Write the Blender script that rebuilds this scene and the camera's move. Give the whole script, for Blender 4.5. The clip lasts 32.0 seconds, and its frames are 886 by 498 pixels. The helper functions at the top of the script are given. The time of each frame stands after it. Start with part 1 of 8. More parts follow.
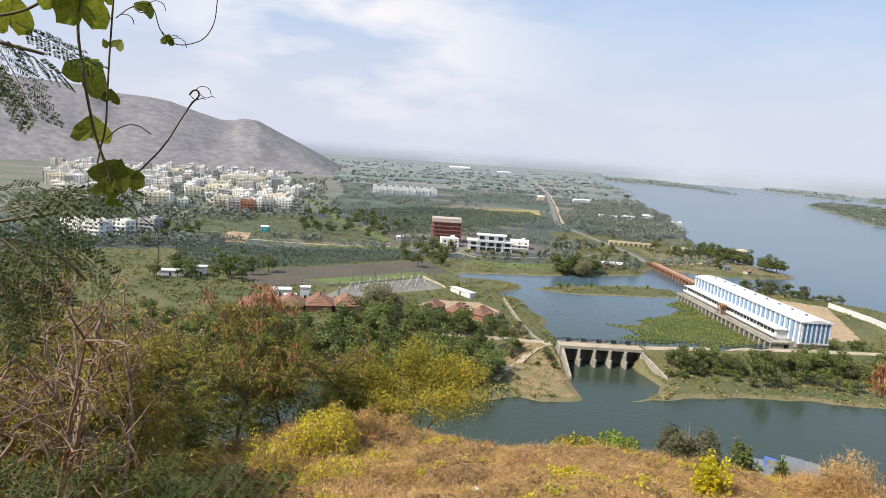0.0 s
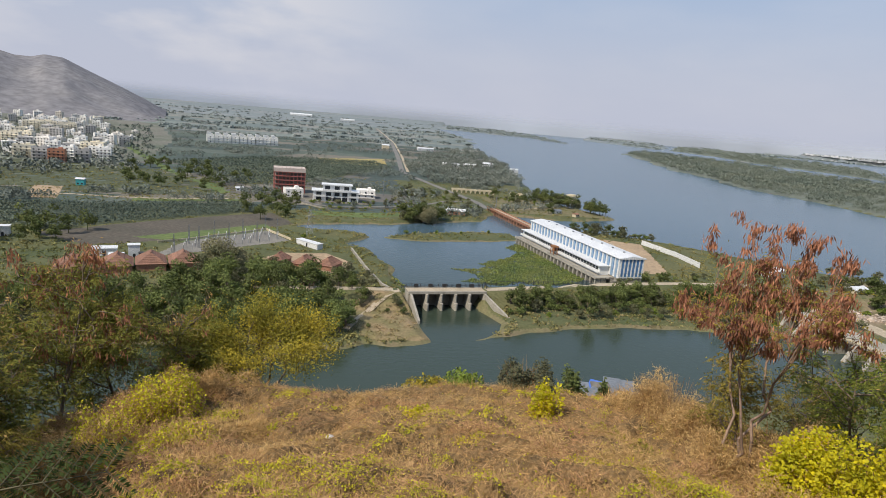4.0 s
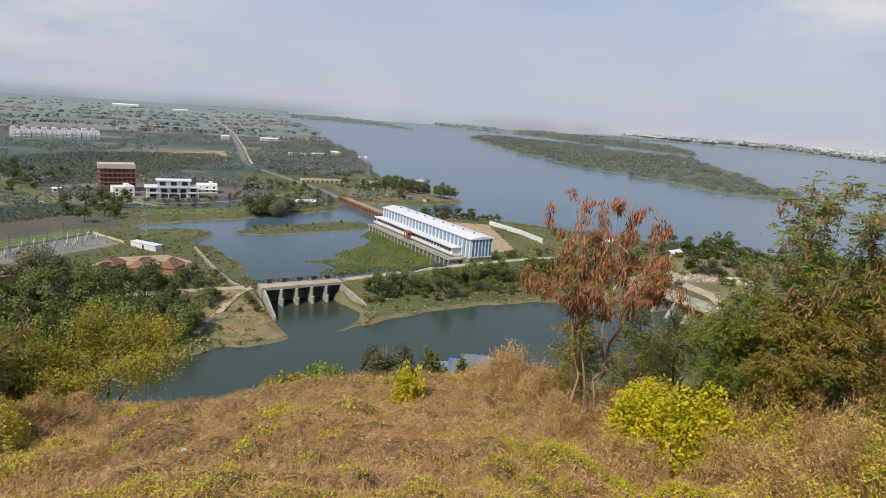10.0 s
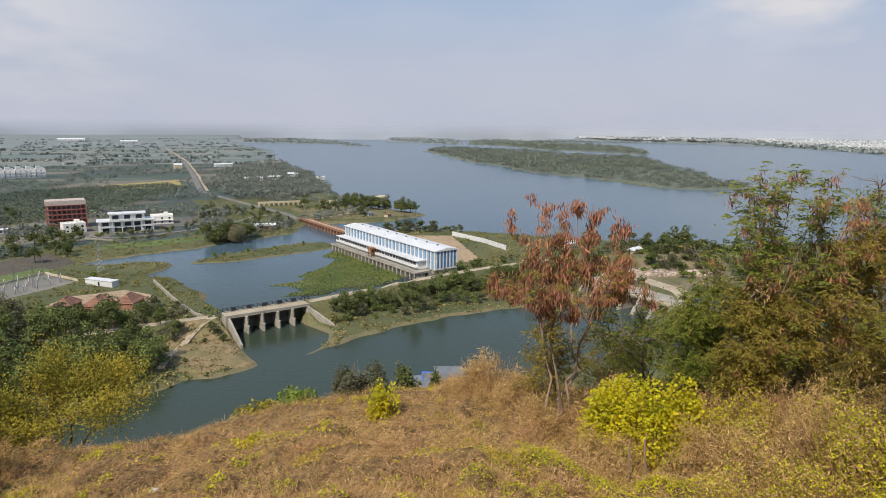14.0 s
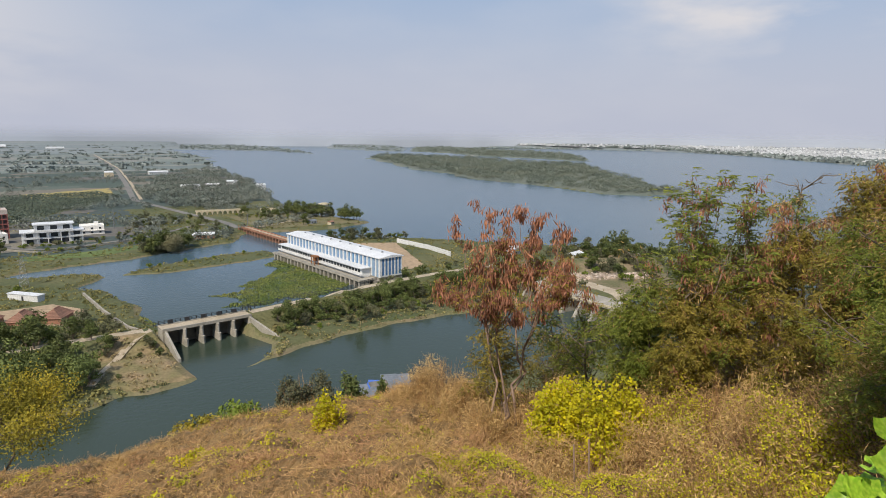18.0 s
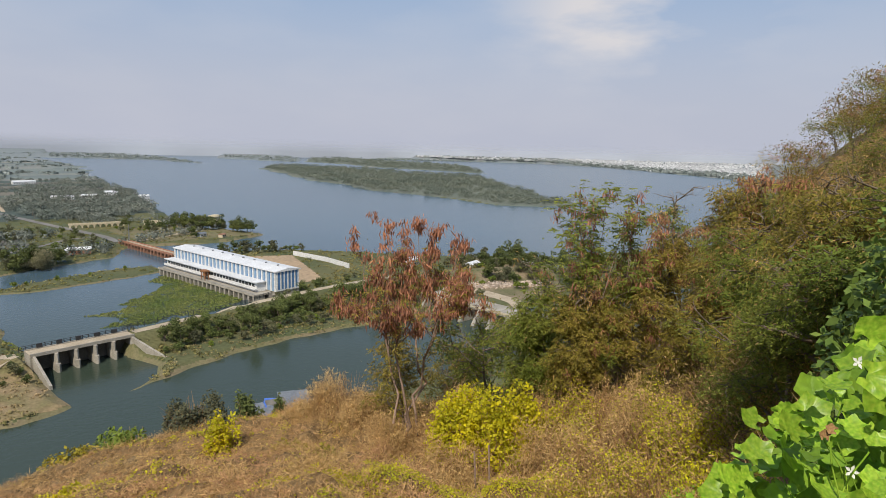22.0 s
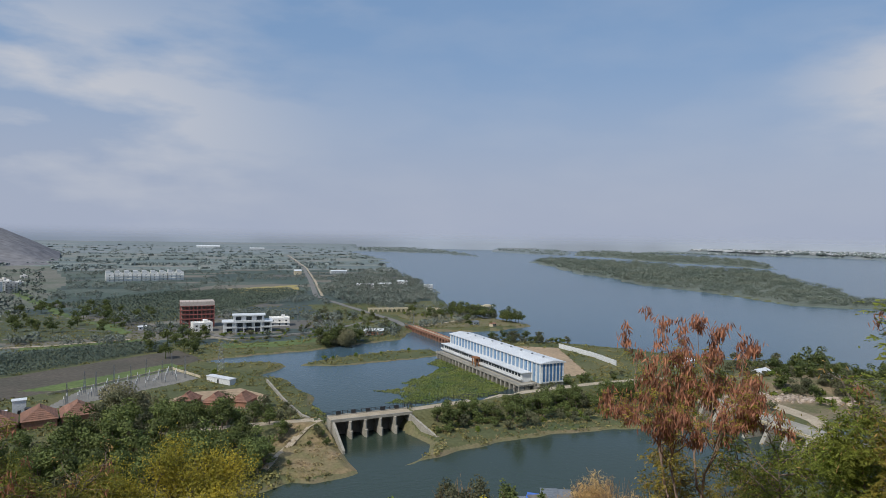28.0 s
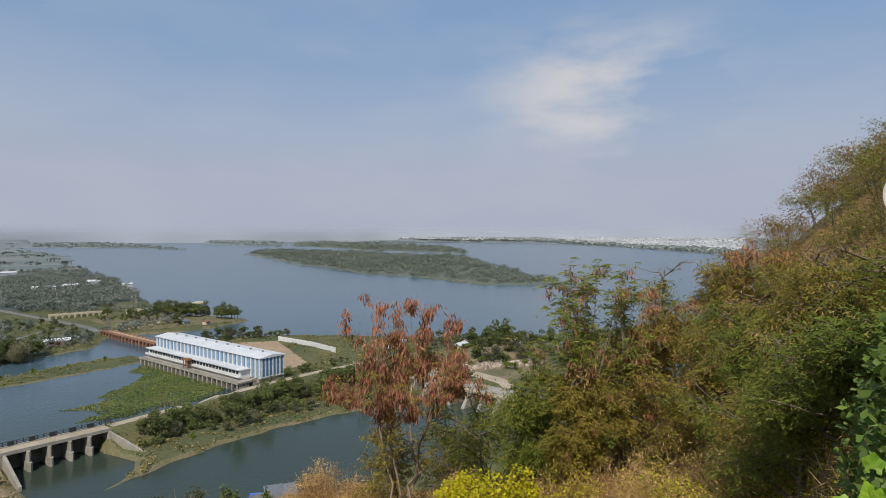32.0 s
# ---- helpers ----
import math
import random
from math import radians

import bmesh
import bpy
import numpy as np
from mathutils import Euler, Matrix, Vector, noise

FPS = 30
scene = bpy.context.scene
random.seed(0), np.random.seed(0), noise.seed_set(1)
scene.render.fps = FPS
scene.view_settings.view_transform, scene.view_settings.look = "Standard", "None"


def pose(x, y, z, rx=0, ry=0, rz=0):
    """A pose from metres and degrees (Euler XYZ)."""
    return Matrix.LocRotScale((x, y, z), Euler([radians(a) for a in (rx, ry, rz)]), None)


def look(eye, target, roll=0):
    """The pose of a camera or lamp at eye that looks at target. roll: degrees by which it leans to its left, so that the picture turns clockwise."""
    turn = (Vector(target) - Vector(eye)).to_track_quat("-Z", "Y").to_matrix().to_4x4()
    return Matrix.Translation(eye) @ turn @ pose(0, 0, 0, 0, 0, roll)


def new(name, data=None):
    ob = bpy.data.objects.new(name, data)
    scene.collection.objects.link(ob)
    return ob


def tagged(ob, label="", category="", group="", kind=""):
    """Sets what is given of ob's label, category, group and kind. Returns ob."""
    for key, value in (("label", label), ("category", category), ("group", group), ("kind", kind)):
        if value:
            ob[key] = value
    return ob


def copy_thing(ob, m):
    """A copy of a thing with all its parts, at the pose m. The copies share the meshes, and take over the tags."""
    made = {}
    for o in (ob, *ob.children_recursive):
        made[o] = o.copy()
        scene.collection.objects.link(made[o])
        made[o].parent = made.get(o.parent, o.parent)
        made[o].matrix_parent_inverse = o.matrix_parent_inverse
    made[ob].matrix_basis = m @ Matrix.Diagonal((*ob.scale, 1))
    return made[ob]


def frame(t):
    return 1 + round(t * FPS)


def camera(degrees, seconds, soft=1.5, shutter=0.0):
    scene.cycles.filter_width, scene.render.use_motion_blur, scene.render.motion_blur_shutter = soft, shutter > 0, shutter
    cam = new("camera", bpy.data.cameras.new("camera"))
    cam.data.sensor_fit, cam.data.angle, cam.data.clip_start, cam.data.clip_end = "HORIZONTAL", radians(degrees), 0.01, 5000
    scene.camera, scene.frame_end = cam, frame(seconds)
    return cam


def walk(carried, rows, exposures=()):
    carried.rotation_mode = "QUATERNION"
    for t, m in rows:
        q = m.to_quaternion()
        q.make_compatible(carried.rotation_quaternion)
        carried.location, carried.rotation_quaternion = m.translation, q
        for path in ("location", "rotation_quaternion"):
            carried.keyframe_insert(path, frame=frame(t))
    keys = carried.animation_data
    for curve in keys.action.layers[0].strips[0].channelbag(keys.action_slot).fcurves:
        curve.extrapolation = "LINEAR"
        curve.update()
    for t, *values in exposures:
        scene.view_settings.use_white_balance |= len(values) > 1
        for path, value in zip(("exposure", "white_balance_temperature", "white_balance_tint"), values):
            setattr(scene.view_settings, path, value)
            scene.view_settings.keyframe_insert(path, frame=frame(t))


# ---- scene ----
# seconds, small steps across and ahead, heading, pitch, roll
VIEWS = [
    (0, -0.140, 0.000, 0.00, -8.60, 4.01), (0.5, -0.130, 0.000, 1.42, -8.70, 4.28), (1, -0.120, 0.000, 3.11, -9.83, 3.97),
    (1.5, -0.110, 0.000, 4.82, -10.35, 4.24), (2, -0.110, 0.000, 6.29, -10.95, 4.51), (2.5, -0.130, 0.000, 7.99, -11.51, 4.71),
    (3, -0.145, 0.000, 10.58, -12.08, 4.90), (3.5, -0.135, 0.000, 12.46, -12.12, 4.88), (4, -0.115, 0.000, 14.71, -12.20, 4.89),
    (4.5, -0.095, 0.000, 16.26, -11.86, 5.08), (6.5, -0.040, 0.000, 19.42, -11.74, 5.75), (7, -0.030, 0.000, 19.48, -11.87, 5.88),
    (7.5, -0.020, 0.000, 18.81, -11.96, 5.87), (8, -0.010, 0.000, 19.48, -11.68, 5.65), (8.5, 0.000, 0.000, 20.74, -11.66, 5.50),
    (9, 0.000, 0.000, 22.84, -11.81, 5.46), (9.5, 0.000, 0.000, 25.35, -12.07, 4.89), (10, 0.000, 0.000, 28.54, -12.30, 3.93),
    (10.5, 0.000, 0.000, 31.86, -12.32, 2.89), (11, 0.000, 0.000, 32.35, -11.98, 2.10), (11.5, 0.000, 0.000, 31.22, -11.26, 1.40),
    (12, 0.000, 0.000, 30.47, -10.58, 0.94), (12.5, 0.000, 0.000, 31.46, -11.27, 0.93), (13, 0.000, 0.000, 31.72, -11.48, 0.75),
    (13.5, 0.000, 0.000, 32.12, -11.25, 0.59), (14, 0.000, 0.000, 31.87, -10.99, 0.40), (14.5, 0.000, 0.000, 31.63, -11.62, 0.72),
    (16.5, 0.000, 0.000, 28.62, -10.84, 0.19), (17, 0.000, 0.000, 31.88, -10.70, 0.31), (17.5, 0.000, 0.000, 35.13, -10.68, 0.46),
    (18, 0.000, 0.000, 37.10, -10.33, 0.52), (18.5, 0.000, 0.000, 38.54, -10.36, 0.39), (19, 0.000, 0.000, 40.04, -10.54, 0.67),
    (19.5, 0.000, 0.000, 41.57, -9.84, 0.95), (20, 0.000, 0.000, 42.79, -9.12, 0.99), (20.5, 0.000, 0.000, 43.77, -8.21, 0.74),
    (21, 0.000, 0.000, 45.41, -9.01, 0.65), (21.5, 0.000, 0.000, 46.12, -9.46, 0.80), (22, 0.000, 0.000, 46.62, -9.14, 1.28),
    (22.5, 0.000, 0.000, 47.28, -9.09, 1.75), (23, 0.000, 0.000, 49.23, -9.02, 2.20), (23.5, 0.000, 0.000, 50.17, -8.48, 1.66),
    (24, 0.000, 0.000, 49.81, -8.36, 1.84), (24.5, 0.000, 0.000, 48.08, -8.07, 1.34), (25, -0.025, 0.000, 47.59, -7.33, 1.39),
    (25.5, -0.050, 0.000, 44.68, -6.03, 0.77), (26, -0.075, 0.000, 38.96, -5.01, 0.34), (26.5, -0.100, 0.000, 33.26, -4.87, 0.24),
    (28.5, -0.220, 0.000, 21.02, -0.23, 1.03), (29, -0.213, 0.017, 23.45, -0.03, 1.84), (29.5, -0.207, 0.033, 25.36, -0.09, 2.51),
    (30, -0.200, 0.050, 29.60, -0.21, 2.34), (30.5, -0.185, 0.075, 34.49, -0.53, 1.36), (31, -0.170, 0.100, 39.32, -1.78, 1.81),
    (31.5, -0.165, 0.150, 43.41, -3.00, 1.17), (32, -0.160, 0.200, 47.83, -1.62, -0.05),
]
cam = camera(71.54, 32.0, soft=0.6)
EYE_Z = 80.0
walk(cam, [(t, pose(x, y, EYE_Z, 90 + p, 0, -yaw) @ pose(0, 0, 0, 0, 0, r)) for t, x, y, yaw, p, r in VIEWS],
     exposures=[(0.0, 0.46, 6900, 10), (1.2, 0.10, 6750, 10), (9.0, 0.0, 6750, 10), (24.0, -0.08, 6800, 10), (26.5, -0.2, 6600, 8), (28.5, -0.38, 6150, 8), (30.0, -0.36, 6300, 9), (32.0, -0.27, 6550, 9)])

# ---- light ----
SUN_DIR = Vector((-0.78, -0.40, 1.0)).normalized()
sun_data = bpy.data.lights.new("sun", "SUN")
sun_data.energy, sun_data.angle, sun_data.color = 4.6, radians(0.6), (1.0, 0.93, 0.82)
sun = new("sun", sun_data)
sun.matrix_basis = look(tuple(SUN_DIR * 100), (0, 0, 0))

world = bpy.data.worlds.new("sky")
scene.world = world
world.use_nodes = True
wt = world.node_tree
wt.nodes.clear()


def wnode(kind, **values):
    n = wt.nodes.new(kind)
    for k, v in values.items():
        n.inputs[k].default_value = v
    return n


sky = wt.nodes.new("ShaderNodeTexSky")
sky.sky_type, sky.sun_disc = "NISHITA", False
sky.sun_elevation = math.asin(SUN_DIR.z)
sky.sun_rotation = math.atan2(SUN_DIR.x, SUN_DIR.y) % (2 * math.pi)
sky.altitude, sky.air_density, sky.dust_density, sky.ozone_density = 100, 1.2, 1.2, 3.0
tc = wt.nodes.new("ShaderNodeTexCoord")
# thin high cloud and the pale lower air of a hazy day
mapping = wt.nodes.new("ShaderNodeMapping")
mapping.inputs["Scale"].default_value = (1.0, 1.0, 3.0)
wt.links.new(tc.outputs["Generated"], mapping.inputs["Vector"])
cl = wnode("ShaderNodeTexNoise", Scale=4.5, Detail=6.0, Roughness=0.5)
wt.links.new(mapping.outputs["Vector"], cl.inputs["Vector"])
ramp = wt.nodes.new("ShaderNodeValToRGB")
ramp.color_ramp.elements[0].position, ramp.color_ramp.elements[1].position = 0.43, 0.62
wt.links.new(cl.outputs["Fac"], ramp.inputs["Fac"])
sep = wt.nodes.new("ShaderNodeSeparateXYZ")
wt.links.new(tc.outputs["Generated"], sep.inputs["Vector"])
low = wt.nodes.new("ShaderNodeMapRange")
low.inputs["From Min"].default_value, low.inputs["From Max"].default_value = 0.0, 0.36
low.inputs["To Min"].default_value, low.inputs["To Max"].default_value = 0.92, 0.06
low.interpolation_type = "SMOOTHERSTEP"
wt.links.new(sep.outputs["Z"], low.inputs["Value"])
haze = wnode("ShaderNodeMix")
haze.data_type = "RGBA"
haze.inputs[7].default_value = (5.0, 5.35, 6.6, 1)
wt.links.new(low.outputs["Result"], haze.inputs[0])
upper = wnode("ShaderNodeMix")
upper.data_type = "RGBA"
upper.inputs[0].default_value = 0.6
upper.inputs[7].default_value = (3.1, 4.9, 7.9, 1)
wt.links.new(sky.outputs["Color"], upper.inputs[6])
wt.links.new(upper.outputs[2], haze.inputs[6])
cloud = wnode("ShaderNodeMix")
cloud.data_type = "RGBA"
cloud.inputs[7].default_value = (6.9, 6.95, 7.5, 1)


def wmath(op, a, c):
    n = wt.nodes.new("ShaderNodeMath")
    n.operation, n.use_clamp = op, op == "ADD"
    for k, v in enumerate((a, c)):
        if isinstance(v, float):
            n.inputs[k].default_value = v
        else:
            wt.links.new(v, n.inputs[k])
    return n.outputs[0]


def cloud_bank(az, el, wide, strength):
    """How near a direction is to the middle of a bank of cloud."""
    d = wt.nodes.new("ShaderNodeVectorMath")
    d.operation = "DISTANCE"
    d.inputs[1].default_value = (math.cos(radians(el)) * math.sin(radians(az)), math.cos(radians(el)) * math.cos(radians(az)), 1.8 * math.sin(radians(el)))
    wt.links.new(stretch.outputs[0], d.inputs[0])
    r = wt.nodes.new("ShaderNodeMapRange")
    r.interpolation_type = "SMOOTHSTEP"
    for k, v in zip(("From Min", "From Max", "To Min", "To Max"), (0.0, math.sin(radians(wide)), strength, 0.0)):
        r.inputs[k].default_value = v
    wt.links.new(d.outputs["Value"], r.inputs["Value"])
    return r.outputs["Result"]


stretch = wt.nodes.new("ShaderNodeVectorMath")
stretch.operation = "MULTIPLY"
stretch.inputs[1].default_value = (1, 1, 1.8)
wt.links.new(tc.outputs["Generated"], stretch.inputs[0])
banks = wmath("ADD", wmath("ADD", cloud_bank(-10, 10, 26, 0.95), cloud_bank(62.5, 12, 15, 1.2)), wmath("ADD", cloud_bank(8, 24, 16, 0.25), 0.10))
wt.links.new(wmath("MULTIPLY", ramp.outputs["Color"], banks), cloud.inputs[0])
wt.links.new(haze.outputs[2], cloud.inputs[6])
bg = wnode("ShaderNodeBackground", Strength=0.10)
wt.links.new(cloud.outputs[2], bg.inputs["Color"])
wout = wt.nodes.new("ShaderNodeOutputWorld")
wt.links.new(bg.outputs["Background"], wout.inputs["Surface"])


# ---- materials ----
def mat(name, c1, c2, scale=1.0, fine=12.0, rough=0.85, metal=0.0, bump=0.3, rnd=0.0, island=0.0, spec=0.3, thin=0.0):
    """A surface of two colours in large patches, with a finer grain of brightness and relief."""
    m = bpy.data.materials.new(name)
    m.use_nodes = True
    nt = m.node_tree
    b = nt.nodes["Principled BSDF"]
    b.inputs["Roughness"].default_value, b.inputs["Metallic"].default_value = rough, metal
    b.inputs["Specular IOR Level"].default_value = spec
    co = nt.nodes.new("ShaderNodeTexCoord")
    n1, n2 = nt.nodes.new("ShaderNodeTexNoise"), nt.nodes.new("ShaderNodeTexNoise")
    n1.inputs["Scale"].default_value, n2.inputs["Scale"].default_value = scale, fine
    n1.inputs["Detail"].default_value, n2.inputs["Detail"].default_value = 4, 3
    for n in (n1, n2):
        nt.links.new(co.outputs["Object"], n.inputs["Vector"])
    r = nt.nodes.new("ShaderNodeValToRGB")
    r.color_ramp.elements[0].position, r.color_ramp.elements[1].position = 0.35, 0.65
    r.color_ramp.elements[0].color, r.color_ramp.elements[1].color = (*c1, 1), (*c2, 1)
    nt.links.new(n1.outputs["Fac"], r.inputs["Fac"])
    v = nt.nodes.new("ShaderNodeMapRange")
    v.inputs["From Min"].default_value, v.inputs["From Max"].default_value = 0.3, 0.7
    v.inputs["To Min"].default_value, v.inputs["To Max"].default_value = 0.78, 1.22
    nt.links.new(n2.outputs["Fac"], v.inputs["Value"])
    value = v.outputs["Result"]
    for amount, kind, out in ((rnd, "ShaderNodeObjectInfo", "Random"), (island, "ShaderNodeNewGeometry", "Random Per Island")):
        if amount:
            o = nt.nodes.new(kind)
            k = nt.nodes.new("ShaderNodeMapRange")
            k.inputs["To Min"].default_value, k.inputs["To Max"].default_value = 1 - amount, 1 + amount
            nt.links.new(o.outputs[out], k.inputs["Value"])
            mul = nt.nodes.new("ShaderNodeMath")
            mul.operation = "MULTIPLY"
            nt.links.new(value, mul.inputs[0])
            nt.links.new(k.outputs["Result"], mul.inputs[1])
            value = mul.outputs["Value"]
    hsv = nt.nodes.new("ShaderNodeHueSaturation")
    nt.links.new(r.outputs["Color"], hsv.inputs["Color"])
    nt.links.new(value, hsv.inputs["Value"])
    nt.links.new(hsv.outputs["Color"], b.inputs["Base Color"])
    if bump:
        bn = nt.nodes.new("ShaderNodeBump")
        bn.inputs["Strength"].default_value = bump
        bn.inputs["Distance"].default_value = 0.5 / fine
        nt.links.new(n2.outputs["Fac"], bn.inputs["Height"])
        nt.links.new(bn.outputs["Normal"], b.inputs["Normal"])
    if thin:
        tr = nt.nodes.new("ShaderNodeBsdfTranslucent")
        nt.links.new(hsv.outputs["Color"], tr.inputs["Color"])
        mx = nt.nodes.new("ShaderNodeMixShader")
        mx.inputs[0].default_value = thin
        nt.links.new(b.outputs[0], mx.inputs[1])
        nt.links.new(tr.outputs[0], mx.inputs[2])
        nt.links.new(mx.outputs[0], nt.nodes["Material Output"].inputs["Surface"])
    return m


def field_mat(name, colours, size, jitter=0.25):
    """Farm land: plots of differing crops, with furrows and patches in each."""
    m = mat(name, (0.9, 0.9, 0.9), (1, 1, 1), 0.02, 0.25, 0.95, bump=0.0)
    nt = m.node_tree
    b = nt.nodes["Principled BSDF"]
    hsv = next(n for n in nt.nodes if n.type == "HUE_SAT")
    co = nt.nodes.new("ShaderNodeTexCoord")
    mp = nt.nodes.new("ShaderNodeMapping")
    mp.inputs["Rotation"].default_value = (0, 0, radians(14))
    mp.inputs["Scale"].default_value = (1 / size[0], 1 / size[1], 0.0)
    nt.links.new(co.outputs["Object"], mp.inputs["Vector"])
    vo = nt.nodes.new("ShaderNodeTexVoronoi")
    vo.distance = "CHEBYCHEV"
    vo.inputs["Scale"].default_value, vo.inputs["Randomness"].default_value = 1.0, 0.75
    nt.links.new(mp.outputs["Vector"], vo.inputs["Vector"])
    se = nt.nodes.new("ShaderNodeSeparateColor")
    nt.links.new(vo.outputs["Color"], se.inputs["Color"])
    r = nt.nodes.new("ShaderNodeValToRGB")
    r.color_ramp.interpolation = "CONSTANT"
    els = r.color_ramp.elements
    while len(els) < len(colours):
        els.new(0.5)
    for k, c in enumerate(colours):
        els[k].position, els[k].color = k / len(colours), (*c, 1)
    nt.links.new(se.outputs["Red"], r.inputs["Fac"])
    nt.links.new(r.outputs["Color"], hsv.inputs["Color"])
    return m


# plot colours shifted to blue-grey, more with distance, to stand in for haze
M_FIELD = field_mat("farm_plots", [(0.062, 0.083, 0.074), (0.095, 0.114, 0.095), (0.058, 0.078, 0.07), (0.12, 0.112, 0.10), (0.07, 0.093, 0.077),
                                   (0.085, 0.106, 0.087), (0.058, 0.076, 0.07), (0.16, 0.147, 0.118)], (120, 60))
M_FARFIELD = field_mat("far_hazed_plots", [(0.135, 0.165, 0.158), (0.165, 0.19, 0.175), (0.128, 0.158, 0.152), (0.19, 0.195, 0.178), (0.148, 0.175, 0.162), (0.215, 0.21, 0.185)], (190, 80))
M_FARTHEST = field_mat("farthest_hazed_plots", [(0.17, 0.195, 0.20), (0.19, 0.215, 0.215), (0.165, 0.19, 0.197), (0.21, 0.22, 0.218), (0.18, 0.205, 0.207)], (260, 110))
M_HILLSIDE = mat("dry_hillside_soil", (0.20, 0.13, 0.065), (0.27, 0.19, 0.09), 0.25, 3.0, 0.95)
M_BANK = mat("bank_mud", (0.18, 0.145, 0.085), (0.135, 0.13, 0.06), 0.10, 1.2, 0.9)
M_GRASS = mat("rough_grass", (0.07, 0.085, 0.037), (0.118, 0.114, 0.05), 0.03, 0.8, 0.95)
# the island ground colour includes a grey haze tint
M_ISLAND = mat("island_scrub_ground", (0.11, 0.13, 0.105), (0.145, 0.157, 0.12), 0.01, 0.1, 0.95)
M_TOWN = mat("town_ground", (0.17, 0.16, 0.135), (0.10, 0.12, 0.085), 0.01, 0.2, 0.95)
# scrub colour moved to a pale blue-grey in place of haze
M_FARHILL = mat("far_hill_hazed", (0.185, 0.18, 0.192), (0.212, 0.205, 0.21), 0.006, 0.05, 1.0, bump=0.08, spec=0.0)
M_WHITE = mat("white_paint", (0.66, 0.66, 0.65), (0.58, 0.58, 0.57), 0.15, 2.0, 0.6, bump=0.05)
M_ROOFWHITE = mat("white_roof_sheet", (0.64, 0.65, 0.66), (0.56, 0.57, 0.58), 0.1, 1.5, 0.5, bump=0.05)
M_BLUE = mat("blue_cladding", (0.07, 0.17, 0.33), (0.09, 0.20, 0.37), 0.2, 2.0, 0.5, bump=0.05)
M_PALEBLUE = mat("pale_blue_cladding", (0.20, 0.30, 0.42), (0.24, 0.34, 0.46), 0.2, 2.0, 0.5, bump=0.05)
M_CONCRETE = mat("weathered_concrete", (0.36, 0.33, 0.28), (0.26, 0.24, 0.20), 0.25, 2.5, 0.9)
M_DARKCONCRETE = mat("dark_concrete", (0.20, 0.185, 0.16), (0.13, 0.12, 0.105), 0.3, 2.5, 0.9)
M_PATH = mat("dusty_road", (0.42, 0.35, 0.26), (0.34, 0.28, 0.20), 0.15, 1.5, 0.95)
M_ROAD = mat("asphalt_road", (0.15, 0.145, 0.135), (0.20, 0.19, 0.175), 0.05, 1.0, 0.9)
M_BRICK = mat("red_brick", (0.27, 0.13, 0.085), (0.33, 0.18, 0.12), 0.3, 3.0, 0.9)
M_REDFRAME = mat("red_oxide_frame", (0.34, 0.13, 0.11), (0.27, 0.10, 0.085), 0.3, 2.0, 0.85)
M_TILE = mat("clay_roof_tile", (0.27, 0.14, 0.095), (0.20, 0.11, 0.08), 0.3, 2.0, 0.9, rnd=0.15)
M_GLASS_DARK = mat("dark_window_glass", (0.03, 0.035, 0.04), (0.05, 0.055, 0.06), 0.5, 3, 0.25, bump=0.0, spec=0.5)
M_STEEL = mat("galvanised_steel", (0.30, 0.31, 0.32), (0.24, 0.25, 0.26), 0.5, 6, 0.5, 0.6, 0.05)
M_DARKSTEEL = mat("dark_painted_steel", (0.035, 0.038, 0.042), (0.05, 0.05, 0.055), 0.5, 6, 0.55, 0.3, 0.05)
M_RUST = mat("rusty_orange_steel", (0.33, 0.16, 0.07), (0.24, 0.10, 0.05), 0.5, 4, 0.8, 0.1, 0.1)
M_CREAM = mat("cream_plaster", (0.55, 0.47, 0.33), (0.48, 0.41, 0.29), 0.2, 2, 0.85, bump=0.05)
M_TEAL = mat("teal_tarpaulin", (0.05, 0.36, 0.38), (0.06, 0.30, 0.33), 0.6, 4, 0.6, bump=0.1)
M_BLUETARP = mat("blue_tarpaulin", (0.06, 0.14, 0.48), (0.08, 0.18, 0.55), 0.6, 4, 0.6, bump=0.2)

M_WATER = bpy.data.materials.new("river_water")
M_WATER.use_nodes = True
nt = M_WATER.node_tree
b = nt.nodes["Principled BSDF"]
b.inputs["Roughness"].default_value, b.inputs["IOR"].default_value = 0.2, 1.33
co = nt.nodes.new("ShaderNodeTexCoord")
n1 = nt.nodes.new("ShaderNodeTexNoise")
n1.inputs["Scale"].default_value, n1.inputs["Detail"].default_value = 0.004, 5
nt.links.new(co.outputs["Object"], n1.inputs["Vector"])
r = nt.nodes.new("ShaderNodeValToRGB")
r.color_ramp.elements[0].position, r.color_ramp.elements[1].position = 0.35, 0.7
r.color_ramp.elements[0].color, r.color_ramp.elements[1].color = (0.055, 0.095, 0.125, 1), (0.065, 0.11, 0.14, 1)
nt.links.new(n1.outputs["Fac"], r.inputs["Fac"])
# still canal water greener; far river colour holds blue sky reflection, blended by distance
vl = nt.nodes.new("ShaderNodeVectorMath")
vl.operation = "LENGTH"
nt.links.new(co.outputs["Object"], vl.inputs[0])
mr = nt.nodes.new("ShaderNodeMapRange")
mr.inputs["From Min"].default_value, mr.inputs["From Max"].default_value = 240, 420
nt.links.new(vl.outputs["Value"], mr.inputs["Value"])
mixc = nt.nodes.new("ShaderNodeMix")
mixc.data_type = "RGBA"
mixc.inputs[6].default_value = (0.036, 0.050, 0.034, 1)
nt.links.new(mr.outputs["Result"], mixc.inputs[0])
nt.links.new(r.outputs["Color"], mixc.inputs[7])
